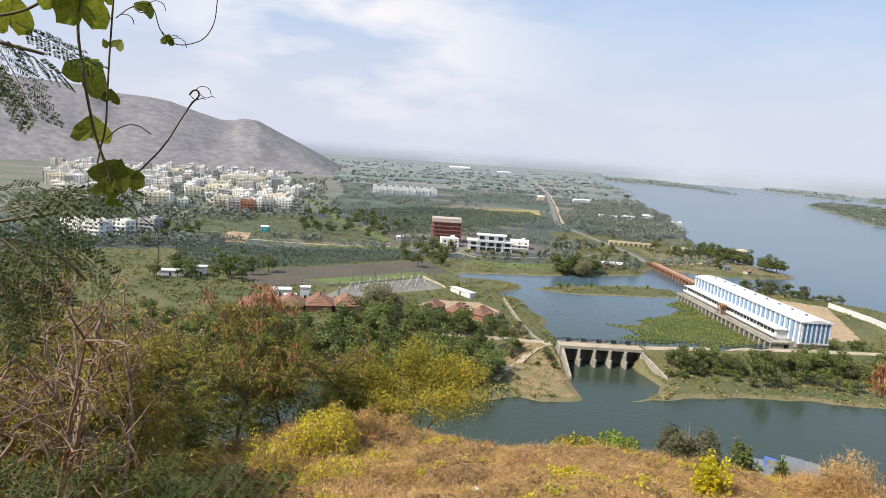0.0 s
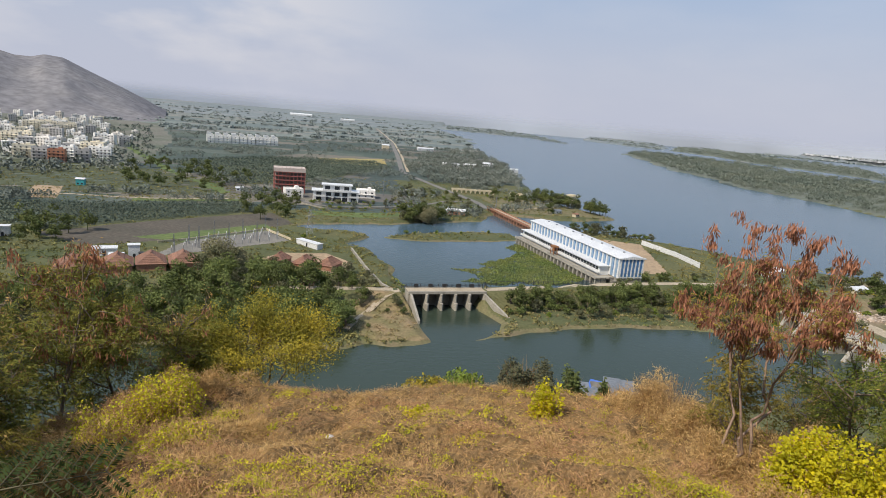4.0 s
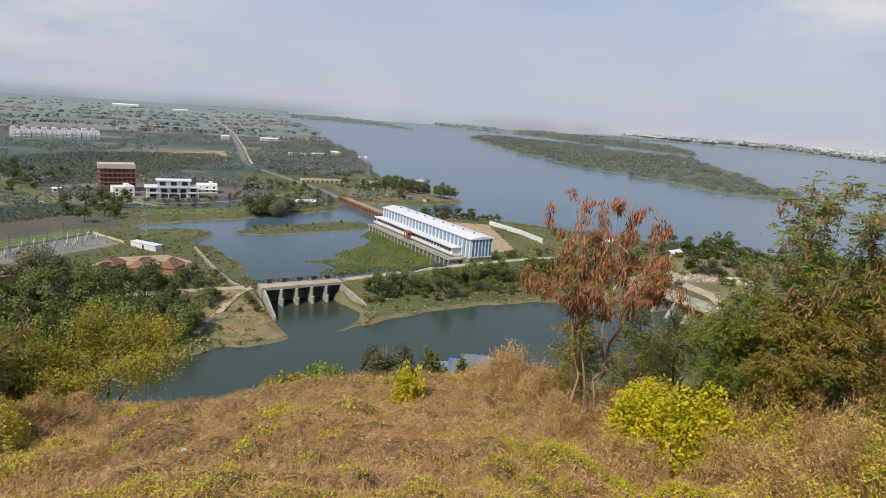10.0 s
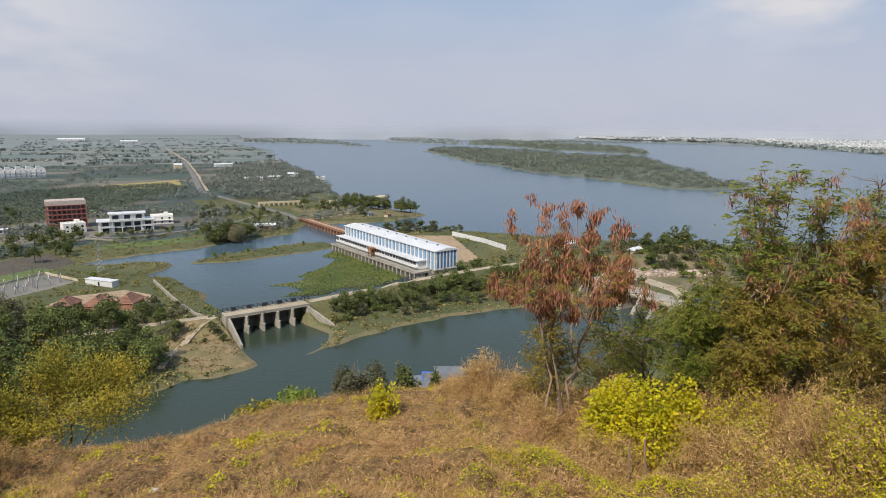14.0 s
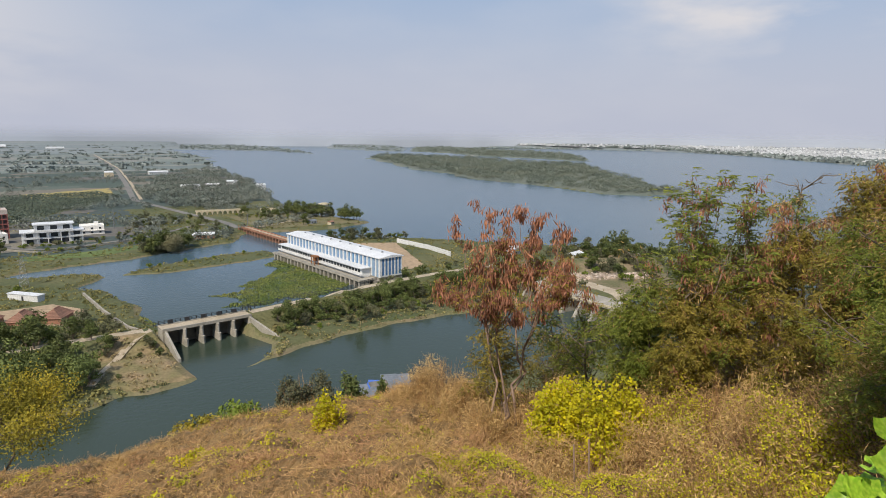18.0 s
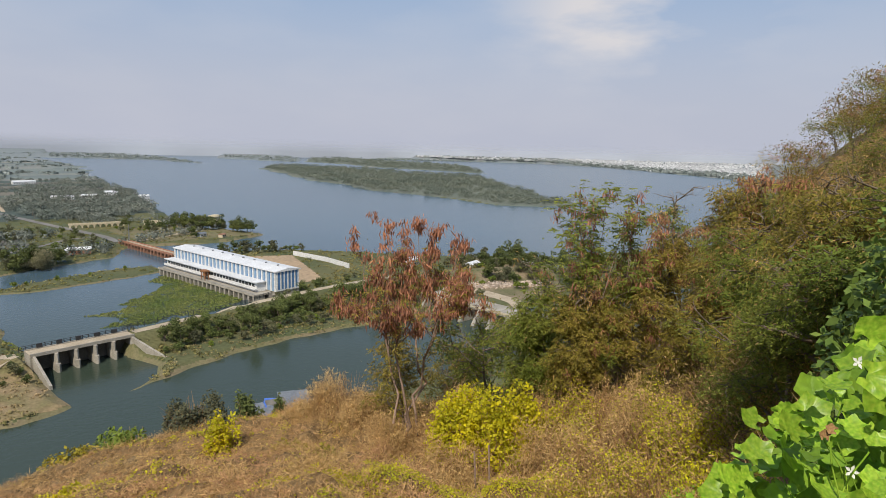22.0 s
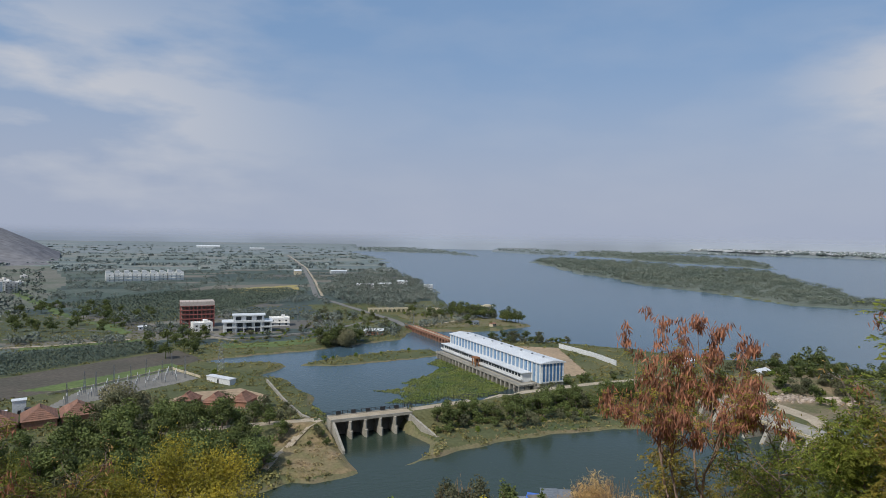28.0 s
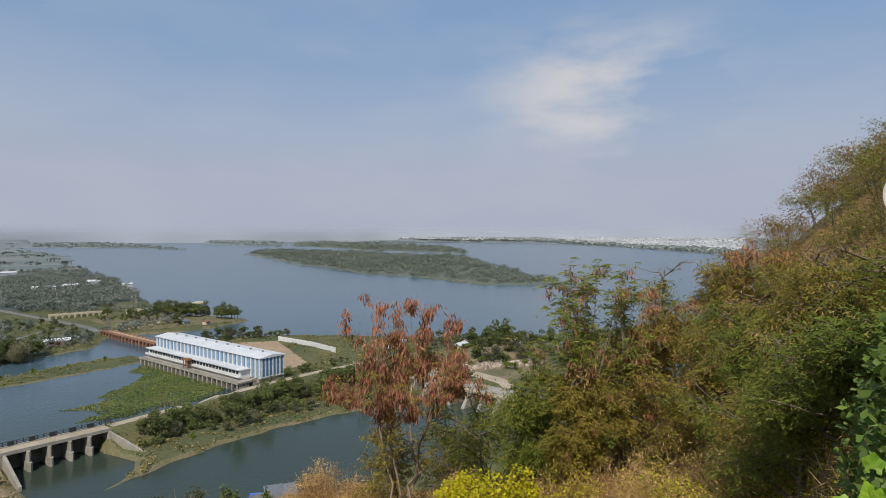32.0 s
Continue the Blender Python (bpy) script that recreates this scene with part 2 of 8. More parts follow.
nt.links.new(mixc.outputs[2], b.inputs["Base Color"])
n2 = nt.nodes.new("ShaderNodeTexNoise")
n2.inputs["Scale"].default_value, n2.inputs["Detail"].default_value = 0.45, 4
nt.links.new(co.outputs["Object"], n2.inputs["Vector"])
bn = nt.nodes.new("ShaderNodeBump")
bn.inputs["Strength"].default_value, bn.inputs["Distance"].default_value = 0.3, 0.35
nt.links.new(n2.outputs["Fac"], bn.inputs["Height"])
nt.links.new(bn.outputs["Normal"], b.inputs["Normal"])


# ---- building helpers ----
def link_mesh(name, verts, faces, material, smooth=False):
    me = bpy.data.meshes.new(name)
    me.from_pydata([tuple(map(float, v)) for v in verts], [], [tuple(map(int, f)) for f in faces])
    for m in material if isinstance(material, (list, tuple)) else [material]:
        me.materials.append(m)
    if smooth:
        me.polygons.foreach_set("use_smooth", [True] * len(me.polygons))
    me.update()
    return me


def array_mesh(name, verts, quads, material, smooth=False):
    """A mesh from numpy arrays: (n, 3) places and (m, 3 or 4) corners."""
    me = bpy.data.meshes.new(name)
    k = quads.shape[1]
    me.vertices.add(len(verts))
    me.vertices.foreach_set("co", np.ascontiguousarray(verts, dtype=np.float32).ravel())
    me.loops.add(quads.size)
    me.loops.foreach_set("vertex_index", np.ascontiguousarray(quads, dtype=np.int32).ravel())
    me.polygons.add(len(quads))
    me.polygons.foreach_set("loop_start", np.arange(0, quads.size, k, dtype=np.int32))
    for m in material if isinstance(material, (list, tuple)) else [material]:
        me.materials.append(m)
    me.polygons.foreach_set("use_smooth", np.full(len(quads), smooth))
    me.update(calc_edges=True)
    me.validate()
    return me


def empty(name, x, y, z, rz=0.0):
    ob = new(name)
    ob.empty_display_size = 0.5
    ob.matrix_basis = pose(x, y, z, 0, 0, rz)
    return ob


def put(name, me, parent=None, m=None, label=""):
    ob = new(name, me)
    if m is not None:
        ob.matrix_basis = m
    if parent is not None:
        ob.parent = parent
    if label:
        ob["label"] = label
    return ob


def part(name, bm, material, parent, label=""):
    me = bpy.data.meshes.new(name)
    bm.to_mesh(me)
    bm.free()
    me.materials.append(material)
    return put(name, me, parent, None, label)


def box(bm, x0, y0, z0, x1, y1, z1, bevel=0.0):
    r = bmesh.ops.create_cube(bm, size=1.0, matrix=Matrix.Translation(((x0 + x1) / 2, (y0 + y1) / 2, (z0 + z1) / 2)) @ Matrix.Diagonal((x1 - x0, y1 - y0, z1 - z0, 1)))
    if bevel:
        es = list({e for v in r["verts"] for e in v.link_edges})
        bmesh.ops.bevel(bm, geom=es, offset=bevel, segments=1, affect="EDGES")
    return bm


def boxes(*dims, bevel=0.0):
    bm = bmesh.new()
    for d in dims:
        box(bm, *d, bevel=bevel)
    return bm


def prism(bm, outline, z0, z1):
    """An upright prism over a plan outline."""
    lo = [bm.verts.new((x, y, z0)) for x, y in outline]
    hi = [bm.verts.new((x, y, z1)) for x, y in outline]
    n = len(outline)
    for k in range(n):
        bm.faces.new((lo[k], lo[(k + 1) % n], hi[(k + 1) % n], hi[k]))
    bm.faces.new(hi), bm.faces.new(lo[::-1])
    bmesh.ops.recalc_face_normals(bm, faces=bm.faces)
    return bm


def bar(bm, a, c, w, w2=None, sides=4):
    """A bar from a to c, w thick, w2 at its end."""
    a, c = Vector(a), Vector(c)
    d = c - a
    q = d.to_track_quat("Z", "Y").to_matrix().to_4x4()
    bmesh.ops.create_cone(bm, cap_ends=True, segments=sides, radius1=w / 2, radius2=(w if w2 is None else w2) / 2, depth=d.length,
                          matrix=Matrix.Translation((a + c) / 2) @ q)
    return bm


# ---- the lie of the land ----
def away(px, py, poly):
    """Distance of places from an outline, negative inside it."""
    if px.size < 64:
        a = np.asarray(poly, float)
        e = np.roll(a, -1, 0) - a
        wx, wy = px[..., None] - a[:, 0], py[..., None] - a[:, 1]
        t = np.clip((wx * e[:, 0] + wy * e[:, 1]) / (e[:, 0] ** 2 + e[:, 1] ** 2 + 1e-9), 0, 1)
        d = np.sqrt(((wx - t * e[:, 0]) ** 2 + (wy - t * e[:, 1]) ** 2).min(-1))
        span = (wy < 0) != (wy < e[:, 1])
        cross = span & (wx < e[:, 0] * wy / (e[:, 1] + 1e-12))
        return np.where(cross.sum(-1) % 2 == 1, -d, d)
    d2 = np.full(px.shape, 1e18)
    inside = np.zeros(px.shape, bool)
    n = len(poly)
    for k in range(n):
        (ax, ay), (bx, by) = poly[k], poly[(k + 1) % n]
        ex, ey = bx - ax, by - ay
        wx, wy = px - ax, py - ay
        t = np.clip((wx * ex + wy * ey) / (ex * ex + ey * ey + 1e-9), 0, 1)
        d2 = np.minimum(d2, (wx - t * ex) ** 2 + (wy - t * ey) ** 2)
        cond = (ay > py) != (by > py)
        with np.errstate(divide="ignore", invalid="ignore"):
            cross = px < (bx - ax) * (py - ay) / (by - ay + 1e-12) + ax
        inside ^= cond & cross
    d = np.sqrt(d2)
    return np.where(inside, -d, d)


def wobble(x, y, s, k=0):
    return (np.sin(x / s + 1.3 * k) * np.cos(y / s * 1.17 + k) + 0.5 * np.sin(x / s * 2.3 + y / s * 1.9 + k) + 0.3 * np.cos(x / s * 4.1 - y / s * 3.7 + 2 * k)) / 1.8


RIVER = [(181, 430), (205, 436), (229, 430), (262, 410), (292, 375), (332, 320), (391, 263), (500, 215), (700, 180), (1200, 250), (2283, 750), (2717, 1227),
         (3268, 1831), (3622, 2479), (3400, 3300), (2600, 5200), (1300, 5200), (860, 3700), (767, 3113), (670, 2307), (459, 1513), (377, 1034), (296, 723), (265, 654),
         (272, 560), (290, 524), (294, 503), (282, 491), (248, 481), (215, 487), (180, 500)]
POND = [(58, 255), (52, 285), (54, 312), (47, 350), (33, 363), (54, 386), (40, 400), (12, 404), (4, 415), (33, 427), (73, 434), (100, 447), (150, 462), (172, 500),
        (184, 498), (184, 432), (172, 420), (170, 380), (172, 290), (150, 264), (120, 259), (84, 257)]
CANAL = [(-420, 232), (-60, 206), (16, 198), (29, 201), (38, 198), (49, 201), (60, 207), (72, 205), (80, 208), (96, 211), (108, 215), (135, 217), (160, 215),
         (200, 206), (240, 190), (330, 160), (420, 120), (420, 60), (300, 100), (200, 140), (110, 150), (50, 150), (15, 150), (-60, 145), (-420, 160)]
CHANNEL = [(52, 202), (51, 212), (51, 260), (81, 260), (81, 238), (85, 222), (81, 213), (74, 207), (66, 203)]
ISLET = [(60, 387), (75, 400), (109, 411), (140, 418), (158, 414), (160, 392), (150, 389), (126, 384), (79, 378)]
ISLAND = [(1150, 1976), (1351, 2261), (1491, 2395), (1542, 2159), (1534, 1785), (1438, 1559), (1443, 1210), (1139, 877), (1030, 715), (911, 632), (886, 535), (814, 504),
          (755, 522), (721, 571), (756, 686), (762, 823), (760, 914), (827, 1072), (858, 1248), (967, 1522)]
REAR_ISLAND = [(1909, 2834), (2400, 3500), (2650, 3500), (2692, 3194), (2614, 2559), (2465, 2180), (1857, 1552), (1678, 1409), (1727, 1688), (1711, 1992), (1874, 2434)]
FAR_ISLAND = [(1831, 3637), (1799, 3074), (1856, 2837), (2250, 3400), (2450, 3900), (2100, 4150)]
SPIT = [(759, 3721), (1092, 3330), (1240, 3120), (1214, 2520), (1290, 2800), (1420, 3300), (1480, 3750), (1400, 4300), (1000, 4300)]
WEED_MAT = [(88, 312), (102, 309), (110, 318), (107, 322), (116, 330), (123, 333), (142, 352), (137, 365), (146, 378), (158, 388), (168, 392), (170, 330), (166, 295), (142, 281), (129, 280), (114, 281), (101, 279), (86, 285), (100, 296)]

# the near hill: azimuth, how far its brow is, the brow's ground height
BROW = np.array([(-180, 30, 110), (-100, 30, 98), (-60, 30, 72), (-45, 28, 67.5), (-20, 29, 65.0), (-8, 31, 65.2), (5, 32, 64.4), (13, 32, 65.2), (27, 33, 65.2), (38, 33, 65.8),
                 (45, 34, 66.2), (55, 36, 66.8), (63, 42, 67.6), (69, 47, 71.0), (73, 48, 75.5), (77, 48, 80.6), (84, 46, 84.2), (95, 44, 87.0), (120, 40, 108), (180, 30, 110)], float)


# the brow, eased between its rows
_a = np.arange(-180, 180.5, 0.5)
_k = np.hanning(25) / np.hanning(25).sum()
BROW = np.stack([_a] + [np.convolve(np.pad(np.interp(_a, BROW[:, 0], BROW[:, c]), 12, mode="edge"), _k, mode="valid") for c in (1, 2)], -1)


def hill(x, y):
    d = np.hypot(x, y)
    az = np.degrees(np.arctan2(x, y))
    de, ze = np.interp(az, BROW[:, 0], BROW[:, 1]), np.interp(az, BROW[:, 0], BROW[:, 2])
    s = np.clip(d / de, 0, 1)
    rise = 78.35 + (ze - 78.35) * (1 - (1 - s) ** 1.6)
    dip = np.interp(az, [-180, 36, 62, 76, 93, 180], [0, 0, 4.2, 5.4, 0, 0])
    rise = rise - dip * (d / 12) * np.exp(1 - d / 12)
    ze = ze - dip * (de / 12) * np.exp(1 - de / 12)
    beyond = ze - (d - de) * (0.60 + 0.12 * np.clip((d - de) / 10, 0, 1))
    z = np.where(d < de, rise, beyond)
    z = z + np.clip((d - 4) / 8, 0, 1) * (0.55 * wobble(x, y, 4.2) + 0.22 * wobble(x, y, 1.3, 2))
    return z


BUND = [(-30, 246), (20, 248), (48, 246), (85, 248), (135, 258), (193, 264), (260, 262), (330, 225)]


def along(px, py, line):
    d = np.full(px.shape, 1e9)
    for (ax, ay), (bx, by) in zip(line, line[1:]):
        ex, ey = bx - ax, by - ay
        t = np.clip(((px - ax) * ex + (py - ay) * ey) / (ex * ex + ey * ey), 0, 1)
        d = np.minimum(d, np.hypot(px - ax - t * ex, py - ay - t * ey))
    return d


def water_gap(x, y):
    jx, jy = x + 2.0 * wobble(x, y, 9.0, 1), y + 2.0 * wobble(x, y, 9.0, 5)
    far = np.clip(np.hypot(x, y) / 300 - 1, 0, 8)
    jx, jy = jx + 5 * far * wobble(x, y, 60.0, 3), jy + 5 * far * wobble(x, y, 60.0, 4)
    sd = np.minimum(away(jx, jy, RIVER), np.minimum(away(jx, jy, POND), away(jx, jy, CANAL)))
    sd = np.minimum(sd, away(x, y, CHANNEL))
    for land in (ISLET, ISLAND, REAR_ISLAND, FAR_ISLAND, SPIT):
        sd = np.maximum(sd, -away(jx, jy, land))
    return sd


def ground_z(x, y, parts=False):
    x, y = np.atleast_1d(np.asarray(x, float)), np.atleast_1d(np.asarray(y, float))
    sd = water_gap(x, y)
    low = np.where((away(x, y, ISLET) < 8), 0.5, 1.7)
    plain = np.clip(sd * 0.4, -3, low) + np.clip(sd / 20, 0, 1) * 0.25 * wobble(x, y, 14.0, 3)
    bund = np.clip(6.6 - np.clip(along(x, y, BUND) - 3.4, 0, 99) * 0.5, -9, 6.6)
    plain = np.where((away(x, y, CHANNEL) > 0.5) & (bund > plain) & (sd > -6), np.maximum(plain, np.minimum(bund, plain + np.clip(sd + 1, 0, 9))), plain)
    far = np.clip((np.hypot(x, y) - 3300) / 1600, 0, 1)
    plain = np.where(sd > 0, plain + far * far * 30, plain)
    hz = hill(x, y)
    z = np.maximum(plain, hz)
    return (z, hz > plain, sd) if parts else z


def gz(x, y):
    return float(ground_z(x, y)[0])


azs = np.concatenate([np.arange(-180, -48, 4.0), np.arange(-48, 96, 0.3), np.arange(96, 180, 4.0)])
radii = np.concatenate([np.geomspace(0.02, 0.28, 4), np.geomspace(0.3, 40, 64), np.linspace(40.6, 140, 50), np.linspace(141, 300, 180), np.linspace(301.6, 520, 124), np.geomspace(523, 4900, 110)])
AA, RR = np.meshgrid(np.radians(azs), radii)
gx, gy = (RR * np.sin(AA)).ravel(), (RR * np.cos(AA)).ravel()
zz, on_hill, sdg = ground_z(gx, gy, True)
na, nr = len(azs), len(radii)
ii, jj = np.meshgrid(np.arange(nr - 1), np.arange(na), indexing="ij")
j2 = (jj + 1) % na
quads = np.stack([ii * na + jj, (ii + 1) * na + jj, (ii + 1) * na + j2, ii * na + j2], -1).reshape(-1, 4)
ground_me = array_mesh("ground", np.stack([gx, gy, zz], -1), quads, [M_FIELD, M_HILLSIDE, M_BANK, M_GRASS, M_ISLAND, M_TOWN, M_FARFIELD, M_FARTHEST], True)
cx, cy, cz = gx[quads].mean(1), gy[quads].mean(1), zz[quads].mean(1)
which = np.zeros(len(quads), np.int32)
# farther ground takes the plots with more haze in their colour
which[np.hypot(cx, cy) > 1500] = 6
which[(np.hypot(cx, cy) < 470) | ((cx > 120) & (cy < 720))] = 3
TOWN = [(-1300, 600), (-240, 560), (-150, 660), (-190, 1150), (-320, 1700), (-1800, 1700)]
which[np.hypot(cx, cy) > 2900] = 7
for land in (ISLAND, REAR_ISLAND):
    which[away(cx, cy, land) < 0] = 4
which[(away(cx, cy, TOWN) < 0)] = 5
near_water = (np.hypot(cx, cy) < 620) & (np.abs(sdg[quads].mean(1)) < np.where(np.hypot(cx, cy) < 330, 2.2, 1.6) + (sdg[quads].mean(1) < 0) * 99)
which[near_water] = 2
which[on_hill[quads].mean(1) > 0.5] = 1
ground_me.polygons.foreach_set("material_index", which)
ground = tagged(new("ground", ground_me), "dry hillside, river banks and a plain of farm plots", "ground", kind="structure")

bm = bmesh.new()
bmesh.ops.create_circle(bm, cap_ends=True, segments=96, radius=4900)
me = bpy.data.meshes.new("water")
bm.to_mesh(me)
bm.free()
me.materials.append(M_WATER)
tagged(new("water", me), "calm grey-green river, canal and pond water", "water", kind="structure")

# far country on the sky line; its colour and upward fade imitate haze
M_FARLAND = mat("far_haze_band", (0.36, 0.39, 0.44), (0.39, 0.42, 0.47), 0.0004, 0.0008, 1.0, bump=0.0, spec=0.0)
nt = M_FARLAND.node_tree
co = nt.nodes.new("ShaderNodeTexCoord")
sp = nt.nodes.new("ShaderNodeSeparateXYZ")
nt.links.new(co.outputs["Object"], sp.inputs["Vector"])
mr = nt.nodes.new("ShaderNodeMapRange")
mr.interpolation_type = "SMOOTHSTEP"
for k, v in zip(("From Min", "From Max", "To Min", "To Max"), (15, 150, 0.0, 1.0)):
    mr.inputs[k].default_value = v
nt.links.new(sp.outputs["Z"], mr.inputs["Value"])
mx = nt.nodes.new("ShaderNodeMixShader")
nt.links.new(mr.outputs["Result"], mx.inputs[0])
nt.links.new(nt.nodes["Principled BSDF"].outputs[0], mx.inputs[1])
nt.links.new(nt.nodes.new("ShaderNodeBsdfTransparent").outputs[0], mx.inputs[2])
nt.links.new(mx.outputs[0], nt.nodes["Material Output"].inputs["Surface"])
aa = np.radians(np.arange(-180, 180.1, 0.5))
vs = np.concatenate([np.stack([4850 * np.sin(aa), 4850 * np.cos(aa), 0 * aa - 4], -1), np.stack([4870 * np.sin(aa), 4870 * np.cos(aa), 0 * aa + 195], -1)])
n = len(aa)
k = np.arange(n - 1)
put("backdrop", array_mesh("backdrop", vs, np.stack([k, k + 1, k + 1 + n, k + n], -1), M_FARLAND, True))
tagged(bpy.data.objects["backdrop"], "band of low country in haze colour, fading into the sky along the horizon", "distant land", kind="structure")

# scrub hills beyond the town: azimuth and elevation of the sky line
SKYLINE = np.array([(-70, 2.0), (-50, 3.4), (-42, 4.3), (-36, 3.7), (-33.7, 3.6), (-30, 3.5), (-28.4, 3.15), (-26, 3.1), (-24.3, 2.9), (-22, 2.2), (-20.3, 1.75), (-19.2, 1.75), (-18.4, 2.0),
                    (-17.2, 1.9), (-15.5, 1.1), (-13.5, 0.2), (-11.6, -0.7), (-10.0, -1.6)])
us = np.linspace(-70, -10, 241)
ws = np.linspace(0, 1, 40)
U, Wd = np.meshgrid(us, ws)
crest = np.interp(U, SKYLINE[:, 0], SKYLINE[:, 1])
dist = 1750 + 1250 * Wd
zc = 80 + 2500 * np.tan(np.radians(crest))
shape = np.clip(np.sin(np.clip(Wd / 0.6, 0, 1) * math.pi / 2) ** 1.25, 0, 1) * np.where(Wd > 0.6, np.cos((Wd - 0.6) / 0.4 * 1.2), 1)
hx, hy = dist * np.sin(np.radians(U)), dist * np.cos(np.radians(U))
ridge = (np.abs(wobble(hx, hy, 90.0)) * -16 + wobble(hx, hy, 40.0) * 3) * np.clip(shape * (1 - shape) * 4, 0, 1)
hz3 = np.maximum(zc, 2) * shape + ridge
idx = np.arange(U.size).reshape(U.shape)
q = np.stack([idx[:-1, :-1], idx[:-1, 1:], idx[1:, 1:], idx[1:, :-1]], -1).reshape(-1, 4)
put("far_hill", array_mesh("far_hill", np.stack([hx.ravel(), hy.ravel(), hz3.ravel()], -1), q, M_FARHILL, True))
tagged(bpy.data.objects["far_hill"], "bare scrub hill behind the town, coloured grey for haze", "hill", kind="structure")


# ---- pump house ----
def pump_house():
    """A long hall on piers, white with blue bays; x runs along it, y towards its back."""
    a, c = Vector((161.0, 384.0)), Vector((167.5, 277.0))
    ang = math.degrees(math.atan2((a - c).y, (a - c).x))
    L = (a - c).length
    root = empty("pump_house", c.x, c.y, 0, ang)
    # dark concrete puts the shade of the open storeys into the colour
    tagged(root, "long white pump house with blue bays standing on piers", "pump house")
    # local: x from 0 at the near end to L, y positive towards the pond, hall depth 14
    D, Z0, Z1 = 14.5, 5.2, 16.6
    part("hall_wall", boxes((0, -D, Z0, L, 0, Z1 - 0.6)), M_PALEBLUE, root, "pale blue clad hall wall")
    bm = bmesh.new()
    vs = [(-0.8, 0.9, Z1 - 0.7), (-0.8, -D / 2, Z1 + 0.5), (-0.8, -D - 0.9, Z1 - 0.7), (-0.8, -D - 0.9, Z1 - 1.1), (-0.8, 0.9, Z1 - 1.1)]
    f1 = [bm.verts.new(v) for v in vs]
    f2 = [bm.verts.new((L + 0.8, v[1], v[2])) for v in vs]
    bm.faces.new(f1), bm.faces.new(f2[::-1])
    for k in range(5):
        bm.faces.new((f1[k], f2[k], f2[(k + 1) % 5], f1[(k + 1) % 5]))
    bmesh.ops.recalc_face_normals(bm, faces=bm.faces)
    roof = part("roof", bm, M_ROOFWHITE, root, "white sheet roof with skylight vents")
    for k in range(9):
        part("roof_vent", boxes((8 + k * 11, -D / 2 - 0.5, Z1 + 0.35, 8.7 + k * 11, -D / 2 + 0.5, Z1 + 1.1)), M_STEEL, roof)
    bays = 26
    w = L / bays
    rib = link_box("column_strip", (-0.62, -0.05, Z0, 0.62, 0.35, Z1 - 1.1), M_WHITE)
    thin_rib = link_box("column_strip", (-0.38, -0.05, Z0, 0.38, 0.35, Z1 - 1.1), M_WHITE)
    blue = link_box("blue_panel", (0, 0.0, Z0 + 3.2, 0.75, 0.12, Z1 - 1.1), M_BLUE)
    for k in range(bays + 1):
        put("column_strip", rib, root, pose(min(max(k * w, 0.62), L - 0.62), 0, 0))
        if k < bays:
            put("blue_panel", blue, root, pose(k * w + 1.0, 0.02, 0))
    for k in range(7):
        put("column_strip", thin_rib, root, pose(0, -0.62 - k * (D - 1.24) / 6, 0, 0, 0, 90))
        if k < 6:
            part("blue_panel", boxes((-0.2, -1.5 - k * (D - 1.24) / 6 - 0.9, Z0 + 0.6, 0.02, -1.2 - k * (D - 1.24) / 6, Z1 - 1.1)), M_BLUE, root)
    part("band", boxes((-0.35, -D, Z0 + 0.2, 0.3, 0.3, Z0 + 0.9)), M_WHITE, root)
    # lower front block with balconies
    y1 = 7.5
    part("front_block", boxes((9, 0.3, 4.6, L - 1, y1 - 1.8, 9.4)), M_WHITE, root, "low white annex along the hall")
    part("front_roof", boxes((8, 0.36, 9.4, L + 0.3, y1 - 0.6, 9.8)), M_ROOFWHITE, root)
    wn = link_box("window", (-1.2, y1 - 1.85, 7.1, 1.2, y1 - 1.72, 8.7), M_GLASS_DARK)
    for k in range(30):
        put("window", wn, root, pose(12 + k * (L - 16) / 29, 0, 0))
    part("balcony", boxes((8, y1 - 1.7, 5.9, L, y1 - 0.2, 6.3), (8, y1 - 0.45, 6.3, L, y1 - 0.25, 7.2)), M_WHITE, root)
    part("walkway", boxes((4, 0.0, 3.6, L + 1, y1 + 3.2, 4.5)), M_CONCRETE, root, "concrete walkway on piers")
    rail = bmesh.new()
    for z in (5.0, 5.4):
        box(rail, 4, y1 + 3.0, z, L + 1, y1 + 3.08, z + 0.07)
    part("railing", rail, M_STEEL, root)
    pier = link_box("pier", (-0.55, y1 - 3.5, -3, 0.55, y1 + 3.0, 3.6), M_CONCRETE)
    back = link_box("pier_wall", (-0.55, -D, -3, 0.55, 0, Z0), M_DARKCONCRETE)
    for k in range(23):
        put("pier", pier, root, pose(5 + k * (L - 6) / 22, 0, 0))
    part("back_wall", boxes((0.3, y1 - 6.5, -3, L, y1 - 5.9, 3.6)), M_DARKCONCRETE, root)
    part("plinth", boxes((0.1, -D + 0.1, -3, L - 0.1, -0.2, Z0 - 0.02)), M_CONCRETE, root)
    # orange trash rack crane on the walkway
    crane = empty("gantry_crane", 0, 0, 0)
    crane.matrix_basis = root.matrix_basis @ pose(L * 0.52, y1 + 1.0, 4.5)
    tagged(crane, "rusty orange gantry crane on the pump house walkway", "crane")
    for dx in (-1.9, 1.9):
        for dy in (-1.2, 1.2):
            bm = bmesh.new()
            part("leg", box(bm, dx - 0.22, dy - 0.22, 0, dx + 0.22, dy + 0.22, 5.0), M_RUST, crane)
